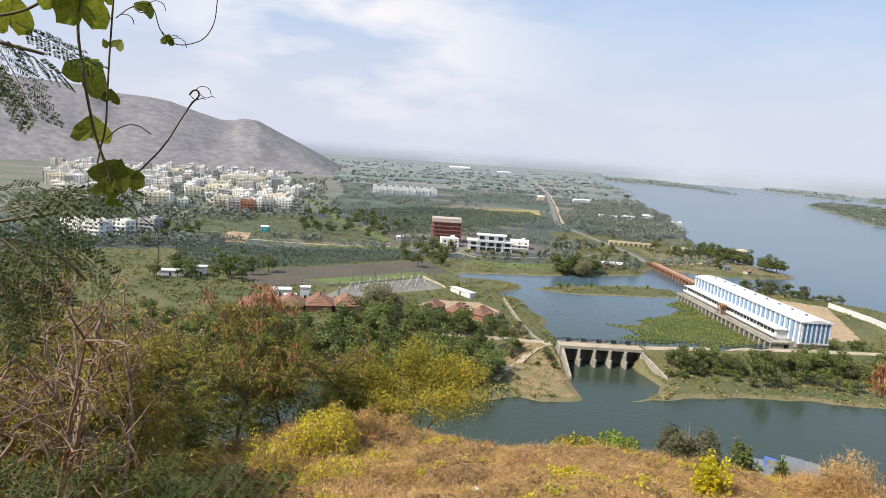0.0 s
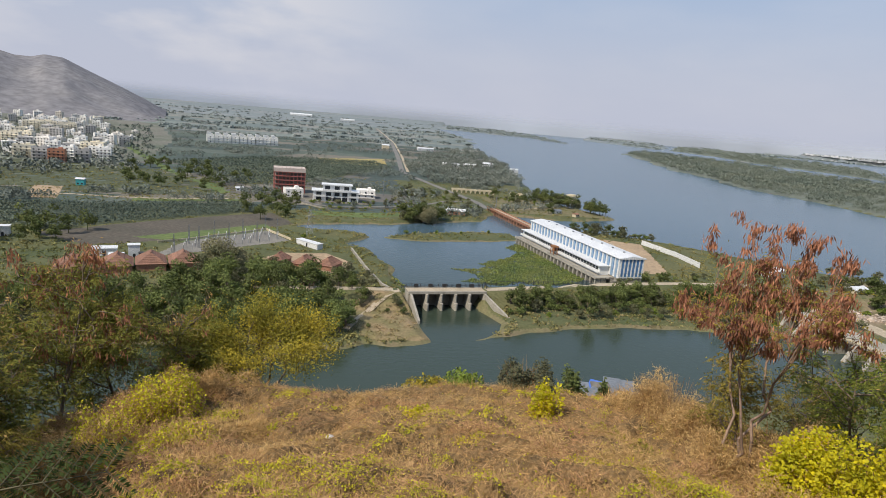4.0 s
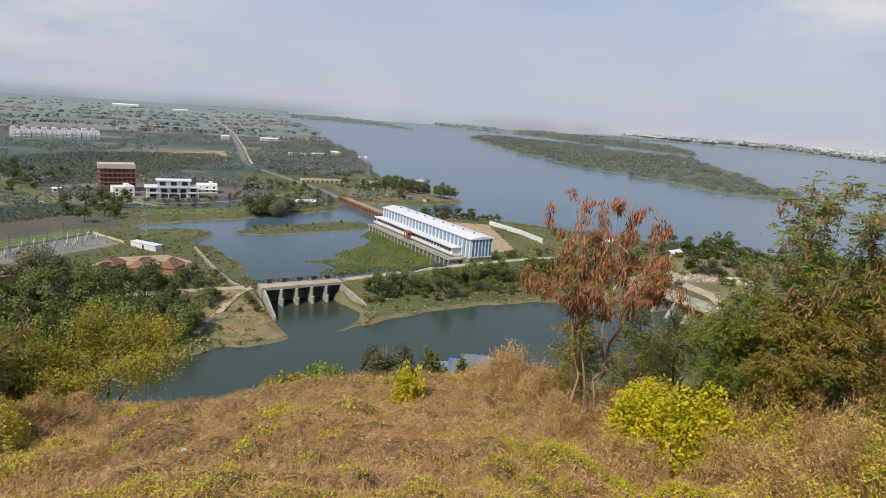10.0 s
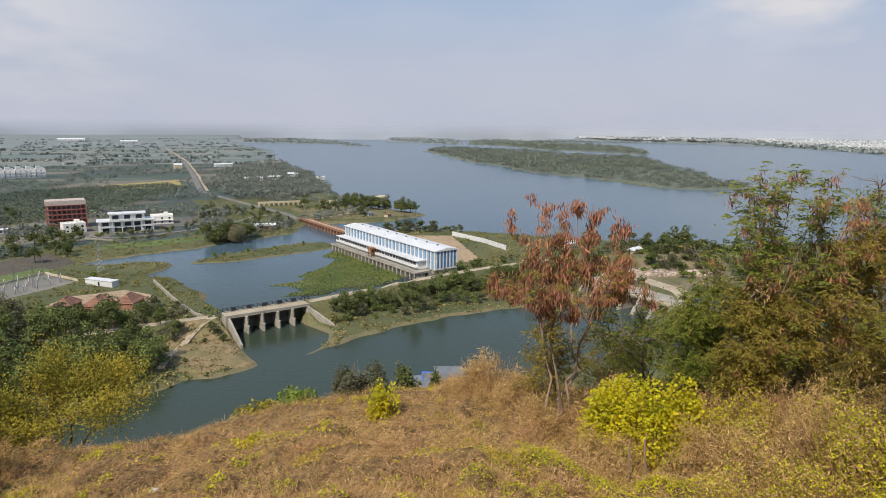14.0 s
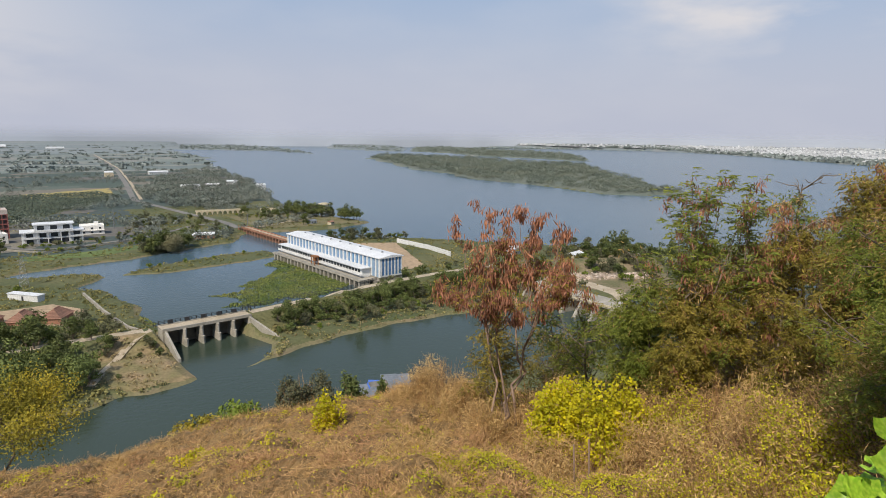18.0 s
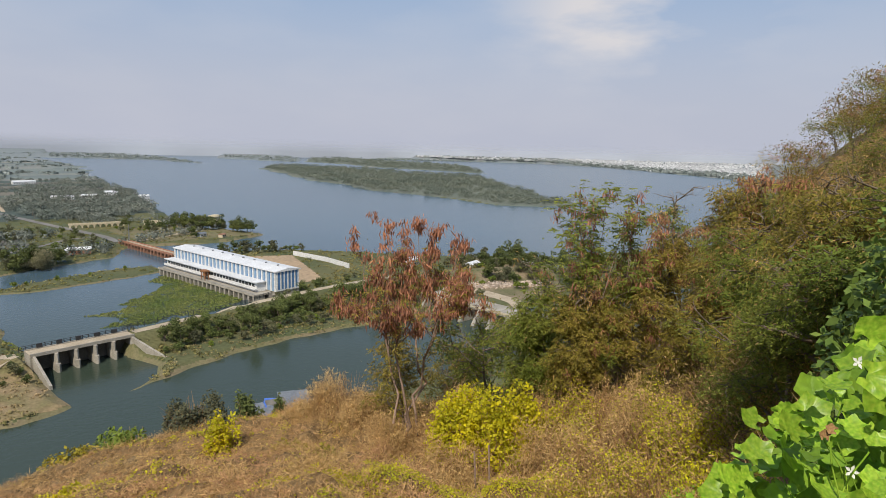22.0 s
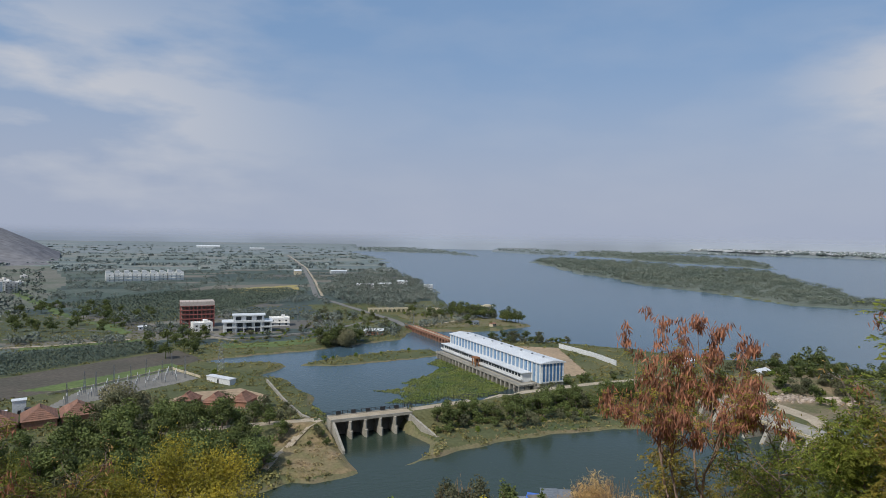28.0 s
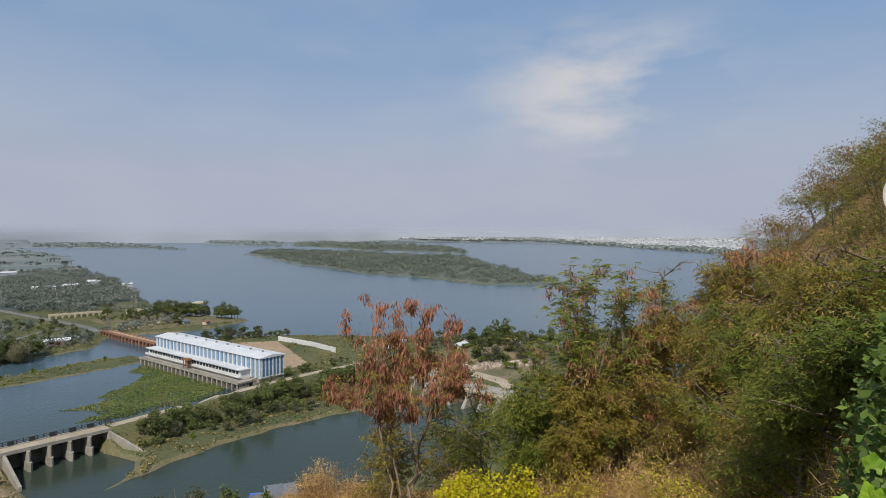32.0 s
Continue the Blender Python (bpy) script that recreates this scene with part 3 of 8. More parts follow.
    part("cross_beam", boxes((-2.4, -1.5, 4.6, 2.4, 1.5, 5.5)), M_RUST, crane)
    part("hoist", boxes((-1.2, -0.9, 2.2, 1.2, 0.9, 4.0), bevel=0.15), M_RUST, crane)
    return root


def link_box(name, d, material):
    bm = boxes(d)
    me = bpy.data.meshes.new(name)
    bm.to_mesh(me)
    bm.free()
    me.materials.append(material)
    return me


pump_house()


# ---- sluice bridge on the canal ----
def sluice_bridge():
    root = empty("sluice_bridge", 51.5, 240.5, 0, 2.0)
    tagged(root, "concrete road bridge with five sluice openings", "bridge")
    L, W = 31.5, 7.0
    part("deck", boxes((-1.5, 0, 6.6, L + 1.5, W, 7.3)), M_CONCRETE, root)
    part("road_surface", boxes((-1.5, 0.5, 7.304, L + 1.5, W - 0.5, 7.36)), M_PATH, root, "dusty tan road surface")
    part("kerb", boxes((-1.5, 0, 7.304, L + 1.5, 0.45, 7.75)), M_CONCRETE, root)
    part("kerb", boxes((-1.5, W - 0.45, 7.304, L + 1.5, W, 7.75)), M_CONCRETE, root)
    part("abutment", boxes((-1.6, 0.4, -3, 0.0, W - 0.2, 6.6)), M_CONCRETE, root)
    part("abutment", boxes((L, 0.4, -3, L + 1.6, W - 0.2, 6.6)), M_CONCRETE, root)
    part("gate_wall", boxes((0, W - 1.4, -3, L, W - 0.8, 6.6)), M_DARKCONCRETE, root, "dark gate wall behind the openings")
    span = L / 5
    for k in range(1, 5):
        bm = bmesh.new()
        prism(bm, [(k * span - 0.7, -2.0), (k * span, -2.7), (k * span + 0.7, -2.0), (k * span + 0.7, W - 1.5), (k * span - 0.7, W - 1.5)], -3, 3.0)
        prism(bm, [(k * span - 0.55, -0.9), (k * span, -1.3), (k * span + 0.55, -0.9), (k * span + 0.55, W - 1.5), (k * span - 0.55, W - 1.5)], 3.0, 6.6)
        part("pier", bm, M_CONCRETE, root, "tapered concrete pier with a cutwater")
    for side, x in ((-1, 0.0), (1, L)):
        bm = bmesh.new()
        e = x + (1.2 if side > 0 else -1.2)
        xo = x + (5.5 if side > 0 else -0.5)
        yo = -18
        t = 0.9 if side > 0 else -0.9
        v = [bm.verts.new(p) for p in ((x, 0.5, -3), (x, 0.5, 7.0), (xo, yo, 1.4), (xo, yo, -3), (x + t, 0.5, -3), (x + t, 0.5, 7.0), (xo + t, yo, 1.4), (xo + t, yo, -3))]
        for q4 in ((0, 1, 2, 3), (4, 7, 6, 5), (1, 5, 6, 2), (2, 6, 7, 3), (0, 4, 5, 1), (0, 3, 7, 4)):
            bm.faces.new([v[k] for k in q4])
        bmesh.ops.recalc_face_normals(bm, faces=bm.faces)
        part("wing_wall", bm, M_CONCRETE, root, "sloping concrete wing wall")
    # dark iron railing and gate gear on the upstream side
    rails = bmesh.new()
    for z in (7.7, 8.3, 8.9):
        box(rails, -3, W + 0.3, z, L + 4, W + 0.42, z + 0.12)
    part("railing", rails, M_DARKSTEEL, root, "dark iron railing")
    post = link_box("post", (-0.1, W + 0.22, 7.0, 0.1, W + 0.5, 9.1), M_DARKSTEEL)
    for k in range(20):
        put("post", post, root, pose(-3 + k * (L + 7) / 19, 0, 0))
    for k in range(5):
        part("gate_gear", boxes((span * (k + 0.5) - 0.9, W - 0.5, 7.76, span * (k + 0.5) + 0.9, W + 0.1, 9.2)), M_DARKSTEEL, root)


sluice_bridge()


# ---- plants: shared shapes ----
M_BARK = mat("grey_brown_bark", (0.20, 0.155, 0.115), (0.13, 0.10, 0.075), 1.0, 12, 0.95)
M_PINKBARK = mat("pinkish_dry_bark", (0.30, 0.21, 0.16), (0.21, 0.145, 0.11), 1.0, 12, 0.95)
M_LEAF = mat("feathery_green_leaves", (0.15, 0.19, 0.028), (0.235, 0.25, 0.045), 0.5, 6, 0.7, island=0.45, thin=0.45, bump=0)
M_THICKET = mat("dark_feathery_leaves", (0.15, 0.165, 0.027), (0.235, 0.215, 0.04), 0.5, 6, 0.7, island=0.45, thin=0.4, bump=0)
M_OLIVE = mat("olive_leaves", (0.21, 0.18, 0.03), (0.31, 0.24, 0.045), 0.5, 6, 0.75, island=0.45, thin=0.45, bump=0)
M_BROWNLEAF = mat("drying_brown_leaves", (0.42, 0.28, 0.1), (0.3, 0.19, 0.065), 0.5, 6, 0.8, island=0.4, thin=0.3, bump=0)
M_POD = mat("reddish_dry_pods", (0.4, 0.178, 0.1), (0.25, 0.108, 0.067), 0.5, 6, 0.7, island=0.45, thin=0.15, bump=0)
M_YELLOWLEAF = mat("yellow_green_creeper", (0.66, 0.56, 0.018), (0.47, 0.46, 0.025), 1.3, 6, 0.65, island=0.3, thin=0.5, bump=0)
M_CREEP = mat("olive_yellow_creeper", (0.62, 0.56, 0.025), (0.43, 0.43, 0.03), 0.9, 5, 0.7, island=0.35, thin=0.45, bump=0)
M_YTREE = mat("yellowing_leaves", (0.4, 0.31, 0.03), (0.22, 0.21, 0.03), 0.5, 5, 0.7, island=0.4, thin=0.35, bump=0)
M_STRAW = mat("straw_dry_grass", (0.56, 0.385, 0.165), (0.42, 0.255, 0.105), 0.5, 5, 0.85, island=0.35, thin=0.25, bump=0)
M_DRYTWIG = mat("brown_dry_twigs", (0.36, 0.185, 0.095), (0.45, 0.29, 0.13), 0.5, 5, 0.9, island=0.4, bump=0)
M_TREE = mat("dark_tree_leaves", (0.082, 0.112, 0.032), (0.15, 0.168, 0.048), 0.08, 0.9, 0.75, rnd=0.35, island=0.35, thin=0.2, bump=0)
M_TREE2 = mat("grey_green_leaves", (0.10, 0.105, 0.055), (0.14, 0.135, 0.07), 0.08, 0.9, 0.8, rnd=0.25, island=0.35, thin=0.2, bump=0)
M_TREE3 = mat("fresh_green_leaves", (0.13, 0.18, 0.025), (0.18, 0.215, 0.032), 0.08, 0.9, 0.75, rnd=0.2, island=0.35, thin=0.25, bump=0)
# distance haze is put into these two leaf colours, paler in the second
M_WOODS = mat("hazed_woods", (0.14, 0.162, 0.14), (0.185, 0.198, 0.165), 0.01, 0.08, 0.9, island=0.35, bump=0, spec=0.1)
M_WOODS2 = mat("hazed_pale_woods", (0.185, 0.215, 0.2), (0.22, 0.245, 0.23), 0.01, 0.08, 0.9, island=0.3, bump=0, spec=0.1)
M_CROP = mat("dark_crop_leaves", (0.08, 0.105, 0.085), (0.105, 0.13, 0.10), 0.01, 0.2, 0.85, island=0.3, bump=0)
M_WEED = mat("water_weed", (0.11, 0.15, 0.028), (0.19, 0.20, 0.05), 0.06, 0.7, 0.85, island=0.3)
M_IVY = mat("broad_creeper_leaves", (0.21, 0.4, 0.03), (0.36, 0.52, 0.055), 9.0, 5, 0.36, rnd=0.30, thin=0.4, bump=0.0)
M_DARKIVY = mat("dark_creeper_leaves", (0.1, 0.165, 0.03), (0.17, 0.23, 0.045), 1.0, 8, 0.6, island=0.4, thin=0.3, bump=0)
M_VINELEAF = mat("backlit_vine_leaf", (0.14, 0.20, 0.02), (0.30, 0.30, 0.04), 14, 60, 0.6, rnd=0.25, thin=0.45, bump=0.1)
# leaf colour lowered so the near fronds look backlit
M_FERN = mat("backlit_dark_leaflets", (0.045, 0.072, 0.018), (0.08, 0.11, 0.026), 2.0, 20, 0.7, island=0.2, thin=0.25, bump=0)
M_PETAL = mat("white_petals", (0.82, 0.82, 0.78), (0.74, 0.75, 0.70), 4, 30, 0.6, thin=0.3, bump=0)


def unit(v):
    return v / (np.linalg.norm(v, axis=-1, keepdims=True) + 1e-9)


SUNWARD = np.array([-0.45, -0.32, 1.0])


def cards(P, D, L, W, rng, face=None):
    """Pointed leaf blades from P along D, L long and W wide, turned to face a way: places and corners."""
    n = len(P)
    L, W = np.broadcast_to(np.asarray(L, float), (n,))[:, None], np.broadcast_to(np.asarray(W, float), (n,))[:, None]
    S = unit(np.cross(D, rng.normal(size=(n, 3)) * (1.0 if face is None else 0.55) + (0 if face is None else face))) * W / 2
    mid = P + D * L * 0.5
    v = np.stack([P, mid + S, P + D * L, mid - S], 1).reshape(-1, 3)
    return v, np.arange(4 * n).reshape(n, 4)


def join(*pieces):
    vs, qs, k = [], [], 0
    for v, q in pieces:
        vs.append(v), qs.append(q + k)
        k += len(v)
    return np.concatenate(vs), np.concatenate(qs)


def tubes(segs, sides=5):
    """Tapered round sticks from rows (ax ay az bx by bz ra rb)."""
    s = np.asarray(segs, float)
    a, b, ra, rb = s[:, :3], s[:, 3:6], s[:, 6], s[:, 7]
    d = unit(b - a)
    h = np.where(np.abs(d[:, 2:]) < 0.9, np.array([[0, 0, 1.0]]), np.array([[1.0, 0, 0]]))
    u = unit(np.cross(d, h))
    w = np.cross(d, u)
    t = np.arange(sides) * 2 * math.pi / sides
    ring = np.cos(t)[None, :, None] * u[:, None] + np.sin(t)[None, :, None] * w[:, None]
    v = np.concatenate([a[:, None] + ring * ra[:, None, None], b[:, None] + ring * rb[:, None, None]], 1).reshape(-1, 3)
    k = np.arange(sides)
    q = np.stack([k, (k + 1) % sides, (k + 1) % sides + sides, k + sides], -1)
    return v, (np.arange(len(s))[:, None, None] * 2 * sides + q[None]).reshape(-1, 4)


def skeleton_of(rng, height, spread, *a, **k):
    """The same, brought to its exact height and half-width."""
    segs, tips = grown(rng, height, spread, *a, **k)
    s = np.array(segs)
    f = height / np.percentile([t[0][2] for t in tips], 98)
    g = 1.15 * spread / np.percentile([math.hypot(t[0][0], t[0][1]) for t in tips], 92)
    scale = np.array([g, g, f])
    s[:, :3] *= scale
    s[:, 3:6] *= scale
    return s, [(t[0] * scale, t[1]) for t in tips]


def grown(rng, height, spread, clear=0.25, stems=1, kids=(6, 5, 4), r0=0.12, droop=0.0):
    """Sticks and twig ends of a branching plant, its base at the origin."""
    segs, tips = [], []

    def grow(p, d, length, r, level):
        n = 4 if level == 0 else 3
        pts = [p]
        for k in range(n):
            d = unit(d + rng.normal(size=3) * (0.13 + 0.09 * level) + np.array([0, 0, (0.10 if level < 2 else -droop)]))
            q = pts[-1] + d * length / n
            segs.append((*pts[-1], *q, r * (1 - 0.75 * k / n), r * (1 - 0.75 * (k + 1) / n)))
            pts.append(q)
        if level >= len(kids):
            tips.extend((x, d) for x in pts[1:])
            return
        for c in range(kids[level]):
            f = (clear if level == 0 else 0.25) + (1 - (clear if level == 0 else 0.25)) * (c + rng.random()) / kids[level]
            k = min(int(f * n), n - 1)
            base = pts[k] + (pts[k + 1] - pts[k]) * (f * n - k)
            a = rng.random() * 2 * math.pi
            out = np.array([math.cos(a), math.sin(a), 0.0])
            nd = unit(d * 0.55 + out * (0.8 if level == 0 else 0.75) + rng.normal(size=3) * 0.2)
            ln = (spread * (1.15 - 0.55 * f) if level == 0 else length * 0.55) * (0.75 + 0.5 * rng.random())
            grow(base, nd, ln, r * (0.5 if level == 0 else 0.55), level + 1)
        tips.append((pts[-1], d))

    for s in range(stems):
        a = rng.random() * 2 * math.pi
        lean = 0.10 if stems == 1 else 0.35
        grow(np.array([math.cos(a), math.sin(a), 0]) * 0.12 * (stems > 1), unit(np.array([math.cos(a) * lean, math.sin(a) * lean, 1.0])),
             height * (0.8 + 0.1 * rng.random()), r0 * (1 if stems == 1 else 0.7), 0)
    return segs, tips


def sprigs(tips, rng, each, size, scatter, hang=0.5, wide=0.32):
    """Leaf blades round twig ends."""
    P = np.repeat(np.array([t[0] for t in tips]), each, 0)
    D = np.repeat(np.array([t[1] for t in tips]), each, 0)
    P = P + rng.normal(size=P.shape) * scatter
    D = unit(D * 0.5 + rng.normal(size=P.shape) * 0.7 + np.array([0, 0, -hang]))
    L = size * (0.6 + 0.8 * rng.random(len(P)))
    return cards(P, D, L, L * wide, rng, SUNWARD)


def fronds(tips, rng, each, size, scatter, hang=0.55, pairs=6):
    """Drooping twice-divided leaves: pairs of narrow blades along a bent midrib."""
    C = np.repeat(np.array([t[0] for t in tips]), each, 0)
    D = np.repeat(np.array([t[1] for t in tips]), each, 0)
    m = len(C)
    C = C + rng.normal(size=C.shape) * scatter
    a = rng.random(m) * 2 * math.pi
    D = unit(D * 0.35 + np.stack([np.cos(a), np.sin(a), 0.25 + 0 * a], -1) * 0.9)
    S = unit(np.cross(D, np.array([0, 0, 1.0])) + rng.normal(size=D.shape) * 0.15)
    size = size * (0.65 + 0.7 * rng.random(m))[:, None]
    P, W, L = [], [], []
    for k in range(pairs):
        f = 0.2 + 0.8 * k / (pairs - 1)
        q = C + D * size * f + np.array([0, 0, -1.0]) * size * hang * f * f
        for side in (-1, 1):
            P.append(q)
            W.append(unit(S * side * 0.8 + D * 0.55 + np.array([0, 0, -0.25 - hang * 0.5 * f]) + rng.normal(size=D.shape) * 0.1))
            L.append(size[:, 0] * (0.50 - 0.35 * abs(f - 0.4)))
    # blades of one leaf follow one another, so a leaf stays together
    P, W, L = (np.stack(v, 1).reshape(-1, 3) if v[0].ndim == 2 else np.stack(v, 1).ravel() for v in (P, W, L))
    return cards(P, W, L, L * 0.22, rng, SUNWARD)


def hanging(tips, rng, clusters, each, length):
    """Bunches of long pods that hang from twig ends."""
    pick = rng.choice(len(tips), clusters)
    C = np.array([tips[k][0] for k in pick]) + rng.normal(size=(clusters, 3)) * 0.08
    P = np.repeat(C, each, 0) + rng.normal(size=(clusters * each, 3)) * np.array([0.11, 0.11, 0.08])
    D = unit(rng.normal(size=P.shape) * 0.30 + np.array([0, 0, -1.0]))
    L = length * (0.6 + 0.6 * rng.random(len(P)))
    return cards(P, D, L, L * 0.17, rng, SUNWARD)


def plant(name, x, y, label, category, trunk, crowns, z=None, rz=0.0, s=1.0, group=""):
    """A tree or bush as a thing: its trunk and its leafy parts."""
    root = empty(name, x, y, (gz(x, y) if z is None else z) - 0.08, rz)
    root.scale = (s, s, s)
    tagged(root, label, category, group)
    if trunk is not None:
        put("trunk", trunk, root)
    for nm, me in crowns:
        put(nm, me, root)
    return root


def at(az, d):
    return d * math.sin(radians(az)), d * math.cos(radians(az))


# ---- the near trees on the hillside ----
def vase(rng, h, R, stems=4, limbs=6, twigs=5, low=0.45, r0=0.075):
    """Stems that spread from one foot into a broad open crown: sticks and twig ends."""
    segs, tips = [], []

    def limb(a, b, ra, rb, n, sag):
        pts = [a + (b - a) * k / n + np.array([0, 0, sag * math.sin(math.pi * k / n)]) + (rng.normal(size=3) * 0.04 * np.linalg.norm(b - a) if 0 < k < n else 0) for k in range(n + 1)]
        segs.extend((*p, *q, ra + (rb - ra) * k / n, ra + (rb - ra) * (k + 1) / n) for k, (p, q) in enumerate(zip(pts, pts[1:])))
        return pts

    for s in range(stems):
        a0 = 2 * math.pi * (s + 0.5 * rng.random()) / stems
        f = R * rng.uniform(0.22, 0.48)
        fork = np.array([math.cos(a0) * f, math.sin(a0) * f, h * rng.uniform(low - 0.08, low + 0.12)])
        stem_pts = limb(np.array([math.cos(a0), math.sin(a0), 0]) * 0.10 + np.array([0, 0, -0.1]), fork, r0, r0 * 0.55, 6, 0.0)
        for k in range(limbs):
            a, q = a0 + rng.normal() * 0.75, math.sqrt(rng.random())
            top = h * (1.0 - 0.30 * q ** 2) * rng.uniform(0.80, 1.0)
            end = np.array([math.cos(a) * R * q, math.sin(a) * R * q, top])
            if k % 3 == 2:
                end[2] = h * rng.uniform(low, 0.75)
            root = fork if k else stem_pts[-2]
            pts = limb(root, end, r0 * 0.42, r0 * 0.14, 5, 0.05 * h * rng.random())
            for j in range(twigs):
                p = pts[2 + j % 4] if j else pts[-1]
                d = unit(end - root + rng.normal(size=3) * 0.9 * np.linalg.norm(end - root) * 0.6 + np.array([0, 0, 0.2]))
                tw = limb(p, p + d * R * rng.uniform(0.14, 0.30), r0 * 0.12, r0 * 0.05, 3, 0.0)
                tips.extend((x, d) for x in tw[1:])
    return np.array(segs), tips


def vase_tree(seed, az, d, peak, R, label, pods, green, leaf, pod_low=0.5, pod_len=0.42, low=0.45, stems=4, limbs=6, material=None):
    rng = np.random.default_rng(seed)
    h = 80 + d * math.tan(radians(peak)) - gz(*at(az, d))
    segs, tips = vase(rng, h, R, stems, limbs, 5, low)
    high = [t for t in tips if t[0][2] > h * pod_low]
    under = [t for t in tips if t[0][2] < h * 0.80]
    crowns = [("crown", array_mesh("crown", *join(fronds(under if pods > 200 else tips, rng, green, leaf, 0.22), sprigs(under, rng, green * 3, leaf * 0.35, 0.35, 0.5, 0.32)), material or M_LEAF))]
    crowns.append(("pod_foliage", array_mesh("pod_foliage", *hanging(high, rng, pods, 8, pod_len), M_POD)))
    return plant("pod_tree", *at(az, d), label, "tree", array_mesh("trunk", *tubes(segs, 5), M_PINKBARK, True), crowns)


def pod_tree(seed, az, d, peak, spread, label, green=5, pods=260, leafsize=0.20, brown=0, clear=0.3, material=None, stems=1):
    rng = np.random.default_rng(seed)
    h = 80 + d * math.tan(radians(peak)) - gz(*at(az, d))
    segs, tips = skeleton_of(rng, h, spread, clear, stems, (10, 5, 3) if stems == 1 else (6, 4, 3), 0.10, 0.05)
    tr = array_mesh("trunk", *tubes(segs, 4), M_BARK, True)
    low = [t for t in tips if (0.40 if stems > 1 else 0.0) * h < t[0][2] < h * 0.86] or tips
    high = [t for t in tips if t[0][2] > h * 0.42] or tips
    feathers = fronds(low, rng, max(1, round(green / 7)), leafsize * 1.8, 0.18)
    crowns = [("crown", array_mesh("crown", *join(feathers, sprigs(low, rng, max(2, int(green * 0.75)), leafsize * 0.8, 0.22, 0.5, 0.32)), material or M_LEAF))]
    if pods:
        crowns.append(("pod_foliage", array_mesh("pod_foliage", *hanging(high, rng, int(pods * 0.42), 9, 0.38), M_POD)))
    if brown:
        crowns.append(("dry_leaves", array_mesh("dry_leaves", *sprigs(high, rng, brown, leafsize, 0.15, 0.8, 0.22), M_BROWNLEAF)))
    return plant("pod_tree", *at(az, d), label, "tree", tr, crowns)


POD, FEATHER, OLIVE = ("slender tree hung with reddish-brown seed pods on the dry slope", "feathery green tree with brown pods at its top on the slope",
                       "bushy olive tree topped with red-brown pods")
vase_tree(3, 43.4, 27.0, -4.7, 3.3, POD, 1000, 2, 0.30, 0.52, 0.33, material=M_OLIVE)
vase_tree(5, 61.0, 29.0, -1.2, 2.6, FEATHER, 150, 3, 0.50, 0.6, 0.30, 0.32, 4, 7)
pod_tree(8, 57.6, 28.5, -10.0, 1.9, "feathery green shrub tree on the slope", 20, 0, 0.20, 1, 0.10)
pod_tree(9, 60.0, 27.5, -11.5, 2.0, "bushy olive shrub tree on the slope", 20, 40, 0.20, 2, 0.05, M_OLIVE)
pod_tree(10, 64.8, 28.0, -9.5, 2.3, "bushy olive tree at the foot of taller trees", 20, 260, 0.20, 4, 0.05, M_OLIVE)
pod_tree(29, 76.3, 20.0, -8.0, 1.4, "fresh green shrub with feathered leaves on the slope", 12, 0, 0.17, 0, 0.05, M_TREE3)
pod_tree(11, 66.6, 33.0, -5.2, 2.6, "olive-green tree with drying pods on the slope", 22, 520, 0.21, 4, 0.12, M_OLIVE)
pod_tree(12, 68.6, 38.0, -2.6, 1.6, FEATHER, 9, 0, 0.21, 0, 0.25)
pod_tree(14, 70.0, 29.0, -6.5, 2.4, OLIVE, 18, 260, 0.20, 4, 0.05, M_OLIVE)
pod_tree(16, 75.0, 30.0, -1.5, 2.4, OLIVE, 18, 260, 0.20, 4, 0.05, M_OLIVE)
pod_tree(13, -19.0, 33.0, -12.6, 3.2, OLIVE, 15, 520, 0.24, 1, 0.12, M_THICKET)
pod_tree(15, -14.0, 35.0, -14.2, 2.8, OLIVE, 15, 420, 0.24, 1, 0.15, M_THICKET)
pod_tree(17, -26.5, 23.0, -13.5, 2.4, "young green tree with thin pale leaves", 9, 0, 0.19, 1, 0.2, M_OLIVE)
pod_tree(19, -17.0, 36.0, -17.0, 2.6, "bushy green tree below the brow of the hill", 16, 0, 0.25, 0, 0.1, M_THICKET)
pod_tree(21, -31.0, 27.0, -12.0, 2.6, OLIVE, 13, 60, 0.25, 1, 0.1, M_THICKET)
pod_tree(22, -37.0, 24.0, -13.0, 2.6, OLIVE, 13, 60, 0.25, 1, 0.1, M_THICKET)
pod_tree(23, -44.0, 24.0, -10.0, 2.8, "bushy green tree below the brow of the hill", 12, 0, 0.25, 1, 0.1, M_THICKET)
pod_tree(24, 52.0, 31.0, -14.0, 2.6, "feathery green shrub tree behind the yellow bush", 14, 0, 0.20, 1, 0.1)
pod_tree(28, 55.0, 31.0, -12.0, 2.4, "feathery green shrub tree behind the yellow bush", 14, 0, 0.20, 1, 0.1)
pod_tree(25, 47.5, 37.0, -17.5, 2.4, "thin olive shrub tree on the brow of the hill", 7, 0, 0.22, 2, 0.1, M_OLIVE)
pod_tree(26, 43.2, 28.5, -16.5, 1.7, "thin grey-green shrub at the foot of the pod tree", 7, 0, 0.19, 1, 0.05, M_OLIVE)


